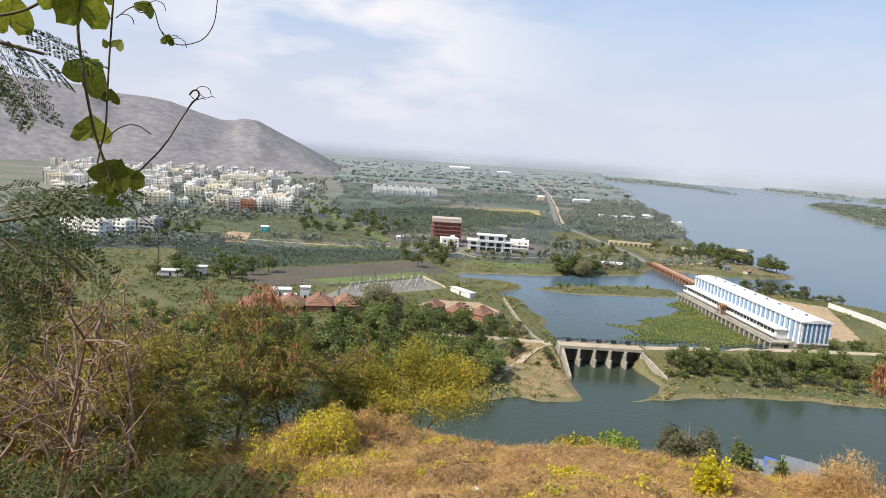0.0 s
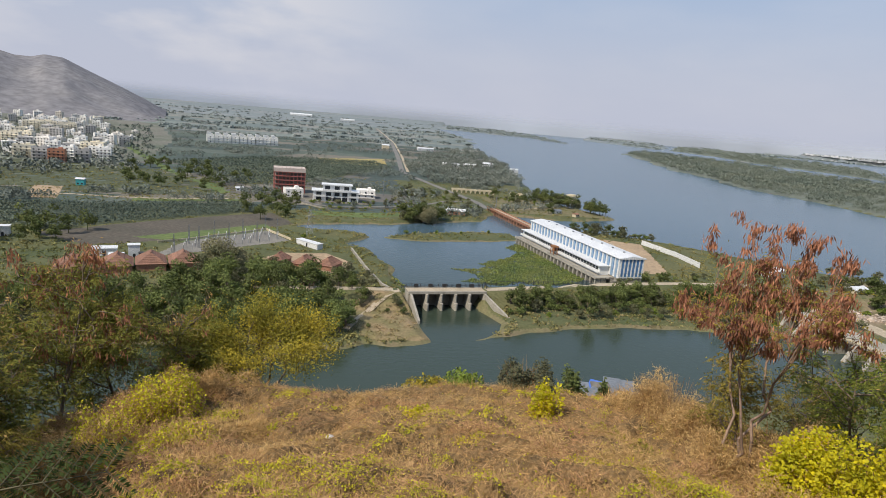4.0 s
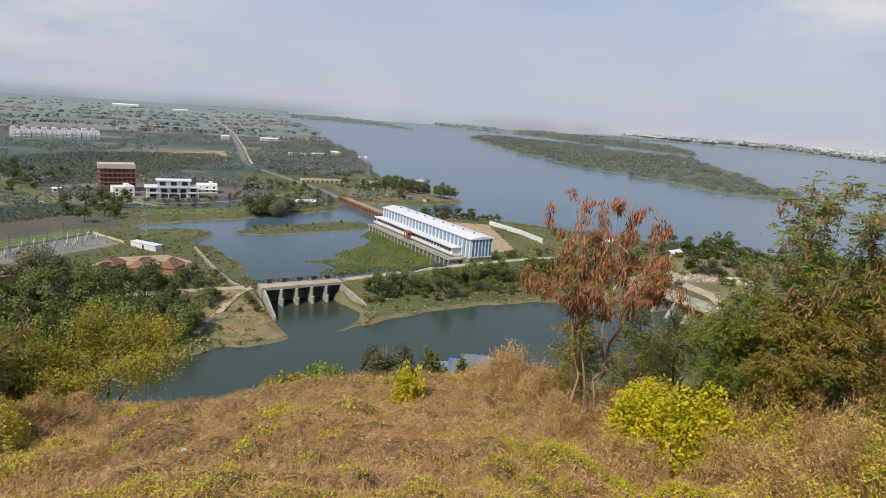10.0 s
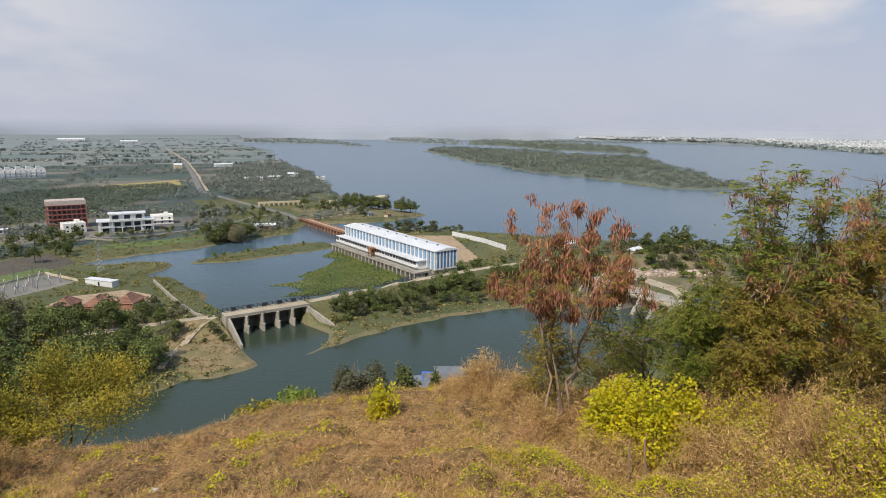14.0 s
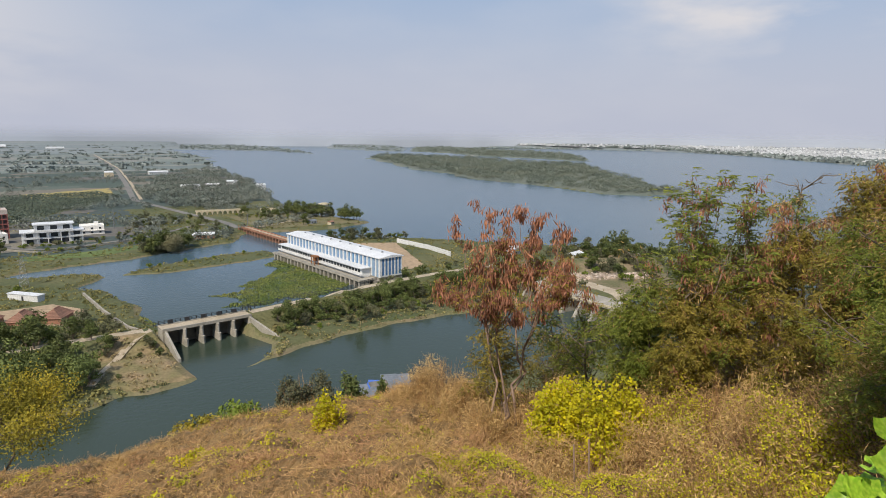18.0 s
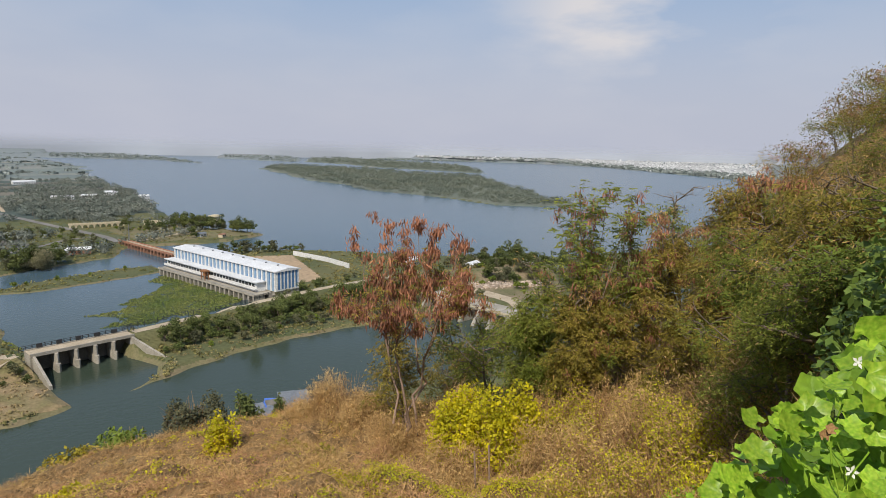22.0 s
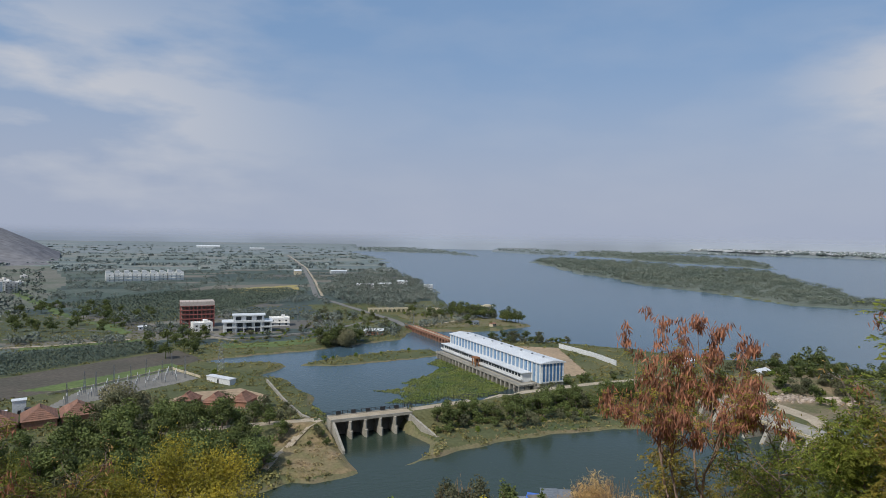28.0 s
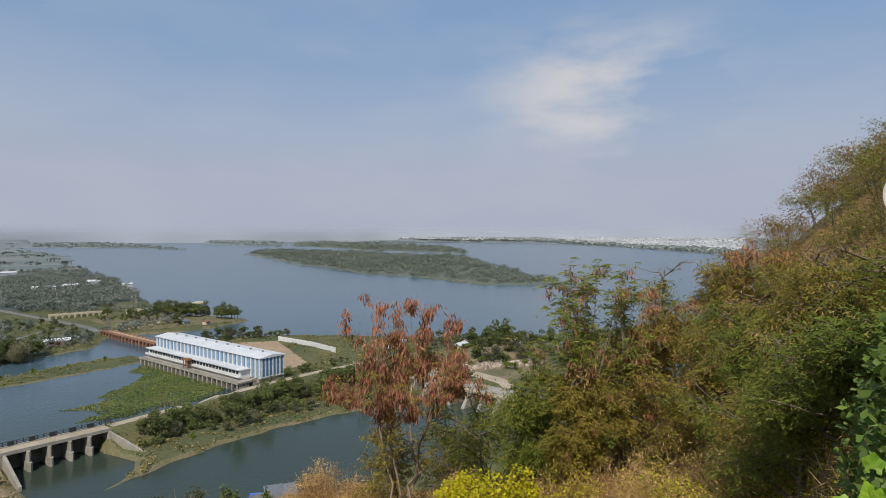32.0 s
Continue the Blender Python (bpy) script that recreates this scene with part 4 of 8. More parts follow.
for k, (az, d, peak, spread, mm) in enumerate([(77.5, 14.0, -8.5, 1.1, M_LEAF), (80.5, 12.5, -7.5, 1.1, M_LEAF), (84.0, 11.5, -6.0, 1.2, M_TREE3), (78.0, 17.0, -4.0, 1.7, M_OLIVE),
                                               (81.0, 18.0, -1.0, 1.8, M_OLIVE), (85.0, 15.0, -1.0, 1.5, M_LEAF), (74.0, 21.0, -4.5, 1.7, M_LEAF), (88.0, 19.0, 1.5, 2.0, M_OLIVE)]):
    pod_tree(450 + k, az, d, peak, spread, "feathery green shrub on the climbing slope", 19, 25 if k % 2 and d > 19 else 0, 0.10 if d < 16 else 0.13, 2, 0.05, mm)
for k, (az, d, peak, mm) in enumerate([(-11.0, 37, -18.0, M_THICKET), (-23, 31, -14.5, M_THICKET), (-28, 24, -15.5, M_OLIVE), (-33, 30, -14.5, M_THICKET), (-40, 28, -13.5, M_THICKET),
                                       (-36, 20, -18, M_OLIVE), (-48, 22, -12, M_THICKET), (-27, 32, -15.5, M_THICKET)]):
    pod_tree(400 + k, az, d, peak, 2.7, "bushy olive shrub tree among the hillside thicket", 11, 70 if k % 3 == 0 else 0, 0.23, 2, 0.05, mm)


def bare_tree(seed, az, d, peak, spread, stems=3):
    rng = np.random.default_rng(seed)
    h = 80 + d * math.tan(radians(peak)) - gz(*at(az, d))
    segs, tips = skeleton_of(rng, h, spread, 0.2, stems=stems, kids=(6, 5, 3), r0=0.12)
    tr = array_mesh("trunk", *tubes(segs), M_PINKBARK, True)
    return plant("bare_tree", *at(az, d), "nearly leafless pinkish branching tree among bushes", "tree", tr,
                 [("leaves", array_mesh("leaves", *sprigs(tips, rng, 1, 0.12, 0.12, 0.3), M_OLIVE))])


bare_tree(31, -34.0, 15.5, -11.0, 2.0)
bare_tree(32, -29.8, 18.0, -10.5, 1.8, 2)
bare_tree(33, -39.5, 17.0, -11.0, 2.2)


def yellow_tree(seed, az, d, peak, spread):
    rng = np.random.default_rng(seed)
    h = 80 + d * math.tan(radians(peak)) - gz(*at(az, d))
    segs, tips = vase(rng, h, spread, 5, 8, 5, 0.5, 0.10)
    tr = array_mesh("trunk", *tubes(segs), M_BARK, True)
    return plant("spreading_tree", *at(az, d), "spreading tree with yellowing leaves below the brow", "tree", tr,
                 [("crown", array_mesh("crown", *sprigs([t for t in tips if t[0][2] > 0.42 * h], rng, 52, 0.14, 0.36, 0.2, 0.5), M_YTREE))])


yellow_tree(41, -2.2, 38.0, -18.4, 4.4)
yellow_tree(43, -7.0, 39.0, -20.2, 2.0)


# creeper-covered bushes: lumpy mounds of small yellow-green leaves over dry stems
def mound(seed, az, d, rx, peak, material, label, leaf=0.13, count=5200, twigs=260, name="creeper_bush", dry=0.0, wide=0.8):
    rng = np.random.default_rng(seed)
    h = peak if peak > 0 else (80 + d * math.tan(radians(peak)) - gz(*at(az, d))) * 0.97
    lobes = [(rng.normal(0, rx * 0.42, 2), 0.55 + 0.45 * rng.random()) for _ in range(9)]
    P, N = [], []
    for c, f in lobes:
        m = count // 9
        u = unit(rng.normal(size=(m, 3)))
        u[:, 2] = np.abs(u[:, 2]) * 1.1 - 0.12
        r = np.array([rx * 0.55, rx * 0.55, h * f]) * (0.78 + 0.28 * rng.random((m, 1)))
        P.append(u * r + np.array([c[0], c[1], 0]))
        N.append(u)
    P, N = np.concatenate(P), np.concatenate(N)
    D = unit(N * 0.5 + rng.normal(size=P.shape) * 0.6 + np.array([0, 0, -0.35]))
    L = leaf * (0.6 + 0.8 * rng.random(len(P)))
    crowns = [("leaves", array_mesh("leaves", *cards(P, D, L, L * wide, rng, N * 0.5 + SUNWARD * 0.6), material))]
    if dry:
        k = rng.random(len(P)) < dry
        Q = P[k] * 0.97
        crowns.append(("dry_leaves", array_mesh("dry_leaves", *cards(Q, unit(rng.normal(size=Q.shape)), 0.16, 0.04, rng), M_STRAW)))
    ang, rr = rng.random(twigs) * 2 * math.pi, rng.random(twigs) ** 0.5
    B = np.stack([np.cos(ang) * rr * rx * 0.8, np.sin(ang) * rr * rx * 0.8, 0 * ang - 0.1], -1)
    T = B * 1.12 + np.stack([rng.normal(0, 0.45, twigs), rng.normal(0, 0.45, twigs), h * (1.0 - 0.6 * rr ** 2) * (0.3 + 0.65 * rng.random(twigs))], -1)
    st = array_mesh("stems", *tubes(np.concatenate([B, T, np.full((twigs, 1), 0.011), np.full((twigs, 1), 0.004)], 1), 3), M_DRYTWIG)
    root = plant(name, *at(az, d), label, "bush", None, crowns)
    put("dry_stem_tangle", st, root)
    return root


mound(51, 52.8, 24.5, 2.25, -19.4, M_YELLOWLEAF, "bright yellow-green creeper mound over a dry bush", 0.125, 18000, 300, dry=0.10, wide=0.9)
mound(52, 25.8, 29.0, 0.7, -22.6, M_YELLOWLEAF, "yellow-green creeper column on the dry slope", 0.13, 2600, 120, dry=0.3)
for k, (az, d, rx, peak) in enumerate([(-9.6, 30.0, 1.9, -22.5), (-6.8, 31.0, 1.3, -23.5), (-12.6, 28.0, 1.7, -23.6), (-15.6, 25.0, 1.6, -24.8), (-18.4, 22.5, 1.6, -25.6), (-11.0, 24.0, 1.8, -27.0), (37.4, 31.0, 1.9, -19.4),
                                       (35.2, 31.5, 1.3, -20.6), (40.0, 29.0, 1.5, -21.6), (33.0, 32.0, 1.0, -22.2), (47.5, 25.0, 1.5, -23.6), (49.0, 22.0, 1.6, -26.0), (57.0, 23.0, 1.6, -22.6), (60.5, 21.5, 1.5, -22.4), (58.4, 24.5, 1.5, -19.6), (62.0, 24.5, 1.5, -18.8), (66.0, 22.0, 1.5, -19.2),
                                       (64.5, 18.0, 1.5, -23.2), (69.0, 16.5, 1.4, -22.6), (72.5, 17.5, 1.4, -18.6), (68.0, 20.0, 1.3, -19.4), (60.0, 17.0, 1.5, -26.0), (46.0, 27.5, 1.5, -20.8), (48.6, 28.5, 1.4, -20.2), (59.0, 26.5, 1.6, -18.6), (63.5, 26.0, 1.6, -17.6), (41.6, 25.5, 1.3, -23.2)]):
    green = (k % 3 != 1 or az > 66) and not 32 < az < 50 and az not in (47.5, 57.0, 46.0, 48.6, 59.0)
    mound(530 + k, az, d, rx, peak, M_CREEP if green else M_STRAW, "yellow-green creeper over a heap of dry brush" if green else "heap of tangled straw-coloured dry brush", 0.0036 * d if green else 0.30, 3800, 420, dry=0.9 if az < 66 else 0.5, wide=0.8 if green else 0.05)
mound(55, 23.8, 33.5, 1.25, -20.6, M_TREE2, "grey-green rounded bush on the brow", 0.12, 6500, 200)
mound(56, 28.2, 37.0, 0.85, -21.1, M_TREE, "dark green small tree behind the brow", 0.16, 3600, 60)
mound(57, 31.2, 37.0, 0.45, -21.6, M_TREE, "dark green small tree behind the brow", 0.2, 1400, 40)
mound(58, 18.0, 34.0, 1.5, -22.8, M_TREE3, "low green bush on the brow", 0.16, 2600, 80)
mound(59, 14.0, 34.0, 1.2, 1.0, M_YTREE, "low yellowing bush on the brow", 0.16, 2000, 80)
for k, (az, d, rx, peak) in enumerate([(71.0, 20.0, 1.6, -15.5), (74.5, 18.0, 1.5, -15.5), (77.5, 16.0, 1.5, -13.0), (71.5, 14.5, 1.2, -24.0)]):
    mound(570 + k, az, d, rx, peak, (M_OLIVE, M_LEAF, M_OLIVE, M_CREEP)[k], "tangled green and olive bush on the slope", 0.075, 5200, 160, dry=0.3, wide=0.45, name="slope_bush")
for k, (az, d, rx, h, m) in enumerate([(60, 17, 1.3, 0.9, M_YELLOWLEAF), (36, 19, 1.6, 0.5, M_YELLOWLEAF), (31, 19, 1.2, 0.6, M_YELLOWLEAF), (45, 18, 1.6, 0.45, M_YELLOWLEAF),
                                       (55, 18, 1.6, 0.5, M_YELLOWLEAF), (66, 20, 1.4, 1.1, M_OLIVE), (33, 25, 1.2, 1.0, M_YTREE), (20, 21, 1.0, 0.5, M_YELLOWLEAF),
                                       (14, 25, 1.0, 0.7, M_YELLOWLEAF), (62, 14, 1.4, 0.5, M_YELLOWLEAF), (70, 15, 1.5, 0.7, M_YELLOWLEAF),
                                       (48, 24, 1.0, 0.9, M_YTREE), (74, 12, 1.4, 0.6, M_IVY)]):
    mound(70 + k, az, d, rx, h, m, "low creeper-covered clump on the dry slope", 0.0042 * d, 3400, 90, dry=0.5)

rng = np.random.default_rng(88)
for k in range(46):
    az, d = rng.uniform(-20, 66), rng.uniform(15, 30)
    if az > 44 and d < 21 or any(abs(az - a) < 3 and abs(d - c) < 4 for a, c in ((52.4, 24), (43.5, 27), (25.8, 29))):
        continue
    mound(1000 + k, az, d, rng.uniform(0.7, 1.5), rng.uniform(0.5, 1.0), M_STRAW if k % 5 < 2 else M_DRYTWIG, "tangled dry bush on the brown slope", 0.36, 1500, 220, "dry_bush", dry=0.5, wide=0.045)

# the wooded shoulder that climbs on the far side of the slope
rng = np.random.default_rng(90)
shoulder = []
for kind, (material, h, pods, br) in enumerate([(M_OLIVE, 4.2, 60, 2), (M_LEAF, 4.6, 0, 1), (M_OLIVE, 3.4, 0, 3), (M_LEAF, 3.0, 0, 2), (M_OLIVE, 3.6, 40, 3)]):
    r2 = np.random.default_rng(100 + kind)
    segs, tips = skeleton_of(r2, h, 2.0, 0.05, stems=2, kids=(5, 4, 2), r0=0.08)
    parts4 = [("crown", array_mesh("crown", *join(fronds(tips, r2, 1, 0.30, 0.2, pairs=4), sprigs(tips, r2, 4, 0.16, 0.26, 0.35, 0.32)), material)),
              ("dry_leaves", array_mesh("dry_leaves", *sprigs(tips, r2, br, 0.18, 0.2, 0.7, 0.22), M_BROWNLEAF))]
    if pods:
        parts4.append(("pod_foliage", array_mesh("pod_foliage", *hanging([t for t in tips if t[0][2] > h * 0.6], r2, pods, 8, 0.2), M_POD)))
    shoulder.append((array_mesh("trunk", *tubes(segs, 3), M_BARK, True), parts4))
spots = []
for k in range(2500):
    az, d = 60 + 44 * rng.random(), 18 + 36 * rng.random() ** 0.8
    if d < 28 + max(0, 70 - az) * 0.9 and az < 75:
        continue
    if az > 82 and d < 16:
        continue
    x, y = at(az, d)
    if all((x - a) ** 2 + (y - c) ** 2 > 2.4 for a, c in spots):
        spots.append((x, y))
    if len(spots) > 125:
        break
for k, (x, y) in enumerate(spots):
    tr, cr = shoulder[int(rng.integers(len(shoulder)))]
    plant("hillside_shrub", x, y, "olive and brown scrub tree on the climbing hillside", "shrub", tr, cr, rz=360 * rng.random(), s=(0.5 + 0.42 * rng.random()) * (0.8 if math.atan2(x, y) > 1.34 and math.hypot(x, y) < 34 else 1.0), group="scrub of the hillside")

# ---- dry grass, twigs and creepers over the near slope ----
rng = np.random.default_rng(7)


def slope_points(n, lo=3.5, hi=40, a0=-48, a1=84, flat=False):
    az = rng.uniform(a0, a1, n)
    d = np.sqrt(rng.uniform(lo ** 2, hi ** 2, n))
    x, y = d * np.sin(np.radians(az)), d * np.cos(np.radians(az))
    return np.stack([x, y, 0 * x if flat else ground_z(x, y)], -1)


bumps = np.random.default_rng(17)
BUMP_A, BUMP_D = np.radians(bumps.uniform(-46, 82, 420)), np.sqrt(bumps.uniform(64, 1300, 420))
BUMP = np.stack([BUMP_D * np.sin(BUMP_A), BUMP_D * np.cos(BUMP_A), bumps.uniform(0.5, 1.5, 420), bumps.uniform(0.25, 0.95, 420) * np.clip((38 - BUMP_D) / 12, 0.35, 1)], -1)


def heap(x, y):
    """Height of the tangled brush over the soil."""
    h = np.full(len(x), 0.10)
    for bx, by, br, bh in BUMP:
        k = np.abs(x - bx) < br
        q = 1 - ((x[k] - bx) ** 2 + (y[k] - by) ** 2) / br ** 2
        h[k] = np.maximum(h[k], bh * np.sqrt(np.clip(q, 0, 1)))
    return h


# matted dead brush that covers the soil between the stalks
M_BRUSH = mat("matted_dry_brush", (0.25, 0.155, 0.068), (0.12, 0.078, 0.036), 1.6, 22, 0.95, bump=0.8)
ba, bd = np.meshgrid(np.radians(np.arange(-47, 84.1, 0.3)), np.geomspace(5.5, 40, 310))
bx, by = (bd * np.sin(ba)).ravel(), (bd * np.cos(ba)).ravel()
fray = np.random.default_rng(19).random(len(bx))
bz = ground_z(bx, by) + 0.8 * heap(bx, by) - 0.06 + 0.10 * wobble(bx, by, 0.31, 4) + 0.13 * wobble(bx, by, 0.75, 8) + 0.12 * fray * np.clip((bd.ravel() - 4) / 8, 0, 1)
idx = np.arange(len(bx)).reshape(bd.shape)
q = np.stack([idx[:-1, :-1], idx[1:, :-1], idx[1:, 1:], idx[:-1, 1:]], -1).reshape(-1, 4)
tagged(put("dry_brush", array_mesh("dry_brush", np.stack([bx, by, bz], -1), q, M_BRUSH)), "matted brown dead brush lying in heaps on the slope", "brush", kind="stuff")

tuft = slope_points(6200, 10.0)
hgt = 0.20 + 0.30 * rng.random(len(tuft)) + 0.5 * heap(tuft[:, 0], tuft[:, 1])
each = 11
P = np.repeat(tuft, each, 0) + rng.normal(size=(len(tuft) * each, 3)) * np.array([0.22, 0.22, 0.02])
hh = np.repeat(hgt, each) * (0.5 + 0.7 * rng.random(len(P)))
D = unit(rng.normal(size=P.shape) * np.array([0.6, 0.6, 0.2]) + np.array([0, 0, 1.0]))
v1 = cards(P, D, hh, 0.009 + 0.008 * rng.random(len(P)), rng)
bend = unit(D + rng.normal(size=P.shape) * 0.8 + np.array([0, 0, -0.7]))
v2 = cards(P + D * hh[:, None] * 0.8, bend, hh * 0.5, 0.014, rng)
tagged(put("dry_grass", array_mesh("dry_grass", *join(v1, v2), M_STRAW)), "straw-coloured dry grass and stalks over the slope", "grass", kind="stuff")

# bent stalks tangled over the heaps, in straw-coloured and red-brown patches
base = slope_points(230000, 8.0)
P = base + np.stack([0 * base[:, 0], 0 * base[:, 0], heap(base[:, 0], base[:, 1]) * (0.72 + 0.5 * rng.random(len(base))) + 0.05], -1)
red = wobble(P[:, 0], P[:, 1], 2.3, 5) + 0.5 * wobble(P[:, 0], P[:, 1], 0.9, 2) + 0.5 * rng.random(len(P)) > 0.25
D = unit(rng.normal(size=P.shape) * np.array([1, 1, 0.45]) + np.array([0, 0, 0.12]))
L = 0.16 + 0.36 * rng.random(len(P))
for nm, k, mm, words in (("dry_twigs", red, M_DRYTWIG, "red-brown tangle of dry twigs over the slope"), ("dry_stalks", ~red, M_STRAW, "straw-coloured tangle of dead creeper stalks")):
    tagged(put(nm, array_mesh(nm, *cards(P[k], D[k], L[k], 0.008 + 0.013 * rng.random(k.sum()), rng), mm)), words, "twigs", kind="stuff")

base = slope_points(560000, 7.0, flat=True)
x, y = base[:, 0], base[:, 1]
mask = 0.7 * wobble(x, y, 2.6, 9) + 0.6 * wobble(x, y, 0.8, 6) + 0.45 * wobble(x, y, 0.33, 3)
azb, db = np.degrees(np.arctan2(x, y)), np.hypot(x, y)
want = mask + np.clip((azb - 36) / 45, -0.18, 0.5) + np.clip((19 - db) / 10, -0.2, 0.55) - np.where((azb > 57) & (db > 22) | (azb > 74), 0.9, 0) + 0.35 * np.clip((-azb - 3) / 10, 0, 1) + np.where((azb > 46) & (azb < 80) & (db < 20), 0.55, 0)
keep = (want > 0.26 + 0.10 * rng.random(len(base))) | ((want > -0.25) & (rng.random(len(base)) < 0.07))
P = base[keep]
P = P + np.stack([0 * P[:, 0], 0 * P[:, 0], ground_z(P[:, 0], P[:, 1]) + heap(P[:, 0], P[:, 1]) * (0.75 + 0.4 * rng.random(len(P))) + 0.06], -1)
D = unit(rng.normal(size=P.shape) + np.array([-0.1, -0.2, 0.1]))
L = (0.035 + 0.055 * rng.random(len(P))) * np.clip(np.hypot(P[:, 0], P[:, 1]) / 16, 0.7, 1.5)
tagged(put("creeper_leaves", array_mesh("creeper_leaves", *cards(P, D, L, L * 0.75, rng, SUNWARD), M_CREEP)),
       "yellow-green creeper leaves over the dry grass", "creeper", kind="stuff")


# ---- trees of the plain: a few grown shapes, copied ----
def plain_tree(seed, h, r, material, n=700, size=0.7, flat=0.75, trunk=0.14):
    """A broad tree of h metres with a crown of leaf clumps in lobes."""
    rng = np.random.default_rng(seed)
    lobes = int(rng.integers(9, 14))
    P, N = [], []
    for k in range(lobes):
        a, rr = rng.random() * 2 * math.pi, r * 0.62 * rng.random() ** 0.5
        c = np.array([math.cos(a) * rr, math.sin(a) * rr, h * (trunk + 0.18 + (0.80 - trunk) * rng.random() * (1 - 0.35 * rr / r))])
        u = unit(rng.normal(size=(n // lobes, 3)))
        s = r * (0.28 + 0.22 * rng.random())
        P.append(c + u * np.array([s, s, s * flat]) * (0.7 + 0.4 * rng.random((len(u), 1))))
        N.append(u)
    P, N = np.concatenate(P), np.concatenate(N)
    P[:, 2] *= h / np.percentile(P[:, 2], 99)
    D = unit(unit(np.cross(N, rng.normal(size=P.shape))) + N * 0.2 + rng.normal(size=P.shape) * 0.15)
    L = size * (0.6 + 0.8 * rng.random(len(P)))
    crown = array_mesh("crown", *cards(P - D * L[:, None] / 2, D, L, L * 0.8, rng, N * 0.8 + SUNWARD * 0.4), material)
    segs = [(0, 0, -0.3, rng.normal() * 0.3, rng.normal() * 0.3, h * trunk, 0.035 * h, 0.025 * h)]
    for k in range(6):
        e = P[rng.integers(len(P))]
        segs.append((*segs[0][3:6], *(e * 0.9), 0.018 * h, 0.006 * h))
    return array_mesh("trunk", *tubes(segs), M_BARK, True), [("crown", crown)], h


KINDS = [plain_tree(201, 9.5, 4.6, M_TREE, 1150, 0.55), plain_tree(202, 8.0, 4.2, M_TREE, 1000, 0.55), plain_tree(203, 11, 5.0, M_TREE, 1250, 0.58),
         plain_tree(204, 7.0, 3.8, M_TREE2, 900, 0.5), plain_tree(205, 8.5, 4.4, M_TREE3, 950, 0.55), plain_tree(206, 5.0, 3.0, M_TREE2, 520, 0.55, 0.7, 0.15),
         plain_tree(207, 3.4, 2.6, M_TREE, 420, 0.5, 0.7, 0.05), plain_tree(208, 2.6, 2.2, M_TREE3, 360, 0.45, 0.7, 0.05)]
WORDS = ["dense dark green tree", "dense dark green tree", "tall dense dark green tree", "dusty grey-green tree", "fresh green tree", "thin grey-green small tree", "low dark green bush", "low green bush"]
rng = np.random.default_rng(300)


FAR_TREES = []


def grow(kind, x, y, s, where, group):
    """A tree of its own where it stands near; far ones join the joined crowns."""
    tr, cr, h = KINDS[kind]
    if math.hypot(x, y) > 330:
        FAR_TREES.append((kind, x, y, s, float(rng.integers(360))))
        return
    plant("bush" if kind > 5 else "tree", x, y, WORDS[kind] + " " + where, "bush" if kind > 5 else "tree", tr, cr, rz=float(rng.integers(360)), s=s, group=group)


def inside(poly, n, gap, tries=6000):
    xs, ys = [p[0] for p in poly], [p[1] for p in poly]
    out = []
    for _ in range(tries):
        x, y = rng.uniform(min(xs), max(xs)), rng.uniform(min(ys), max(ys))
        if away(np.array([x]), np.array([y]), poly)[0] < 0 and all((x - a) ** 2 + (y - c) ** 2 > gap * gap for a, c in out):
            if water_gap(np.array([x]), np.array([y]))[0] > 1.0:
                out.append((x, y))
        if len(out) >= n:
            break
    return out


# the grove between the canal and the tiled sheds
for x, y in inside([(-130, 208), (24, 204), (27, 222), (14, 250), (12, 278), (-20, 268), (-60, 256), (-130, 256)], 160, 4.5):
    grow(int(rng.choice([0, 1, 2, 0, 2, 3, 4], p=[.25, .2, .2, .1, .1, .1, .05])), x, y, (1.0 if y < 228 else 0.72 if x < -42 else 1.0) * (1.0 + 0.4 * rng.random()), "in the grove beside the canal", "grove beside the canal")
for x, y, k, s in [(-30, 288, 3, 1.7), (-24, 290, 3, 1.5), (-36, 286, 3, 1.3), (0, 262, 1, 1.0), (8, 262, 0, 0.9), (16, 258, 1, 1.0), (22, 252, 0, 0.9), (-8, 264, 2, 0.9), (27, 246, 1, 0.8), (30, 238, 0, 0.7), (12, 268, 3, 1.0), (4, 274, 3, 1.0), (28, 268, 3, 1.0), (22, 262, 3, 1.1), (33, 262, 5, 1.2), (24, 280, 5, 1.2), (30, 290, 5, 1.2), (36, 250, 5, 1.0),
                   (27, 254, 0, 0.8), (33, 240, 5, 0.8), (44, 236, 5, 0.8), (46, 230, 6, 0.8), (-5, 296, 5, 1.2), (12, 306, 5, 1.0), (38, 280, 5, 0.9)]:
    grow(k, x, y, s, "near the tiled sheds", "trees near the sheds")
# two broad old trees, one before the switchyard, one on the pond bank
M_DUSTYLEAF = mat("dusty_olive_leaves", (0.17, 0.16, 0.085), (0.22, 0.20, 0.11), 0.1, 0.9, 0.8, island=0.3, thin=0.2, bump=0)
broad = plain_tree(209, 14.0, 12.5, M_DUSTYLEAF, 6500, 0.7, 0.62, 0.06)
plant("tree", -25, 297, "broad dusty grey-green tree in front of the switchyard", "tree", broad[0], broad[1], s=1.0)
plant("tree", 100, 446, "broad dusty grey-green tree on the far pond bank", "tree", broad[0], broad[1], rz=120, s=0.95)
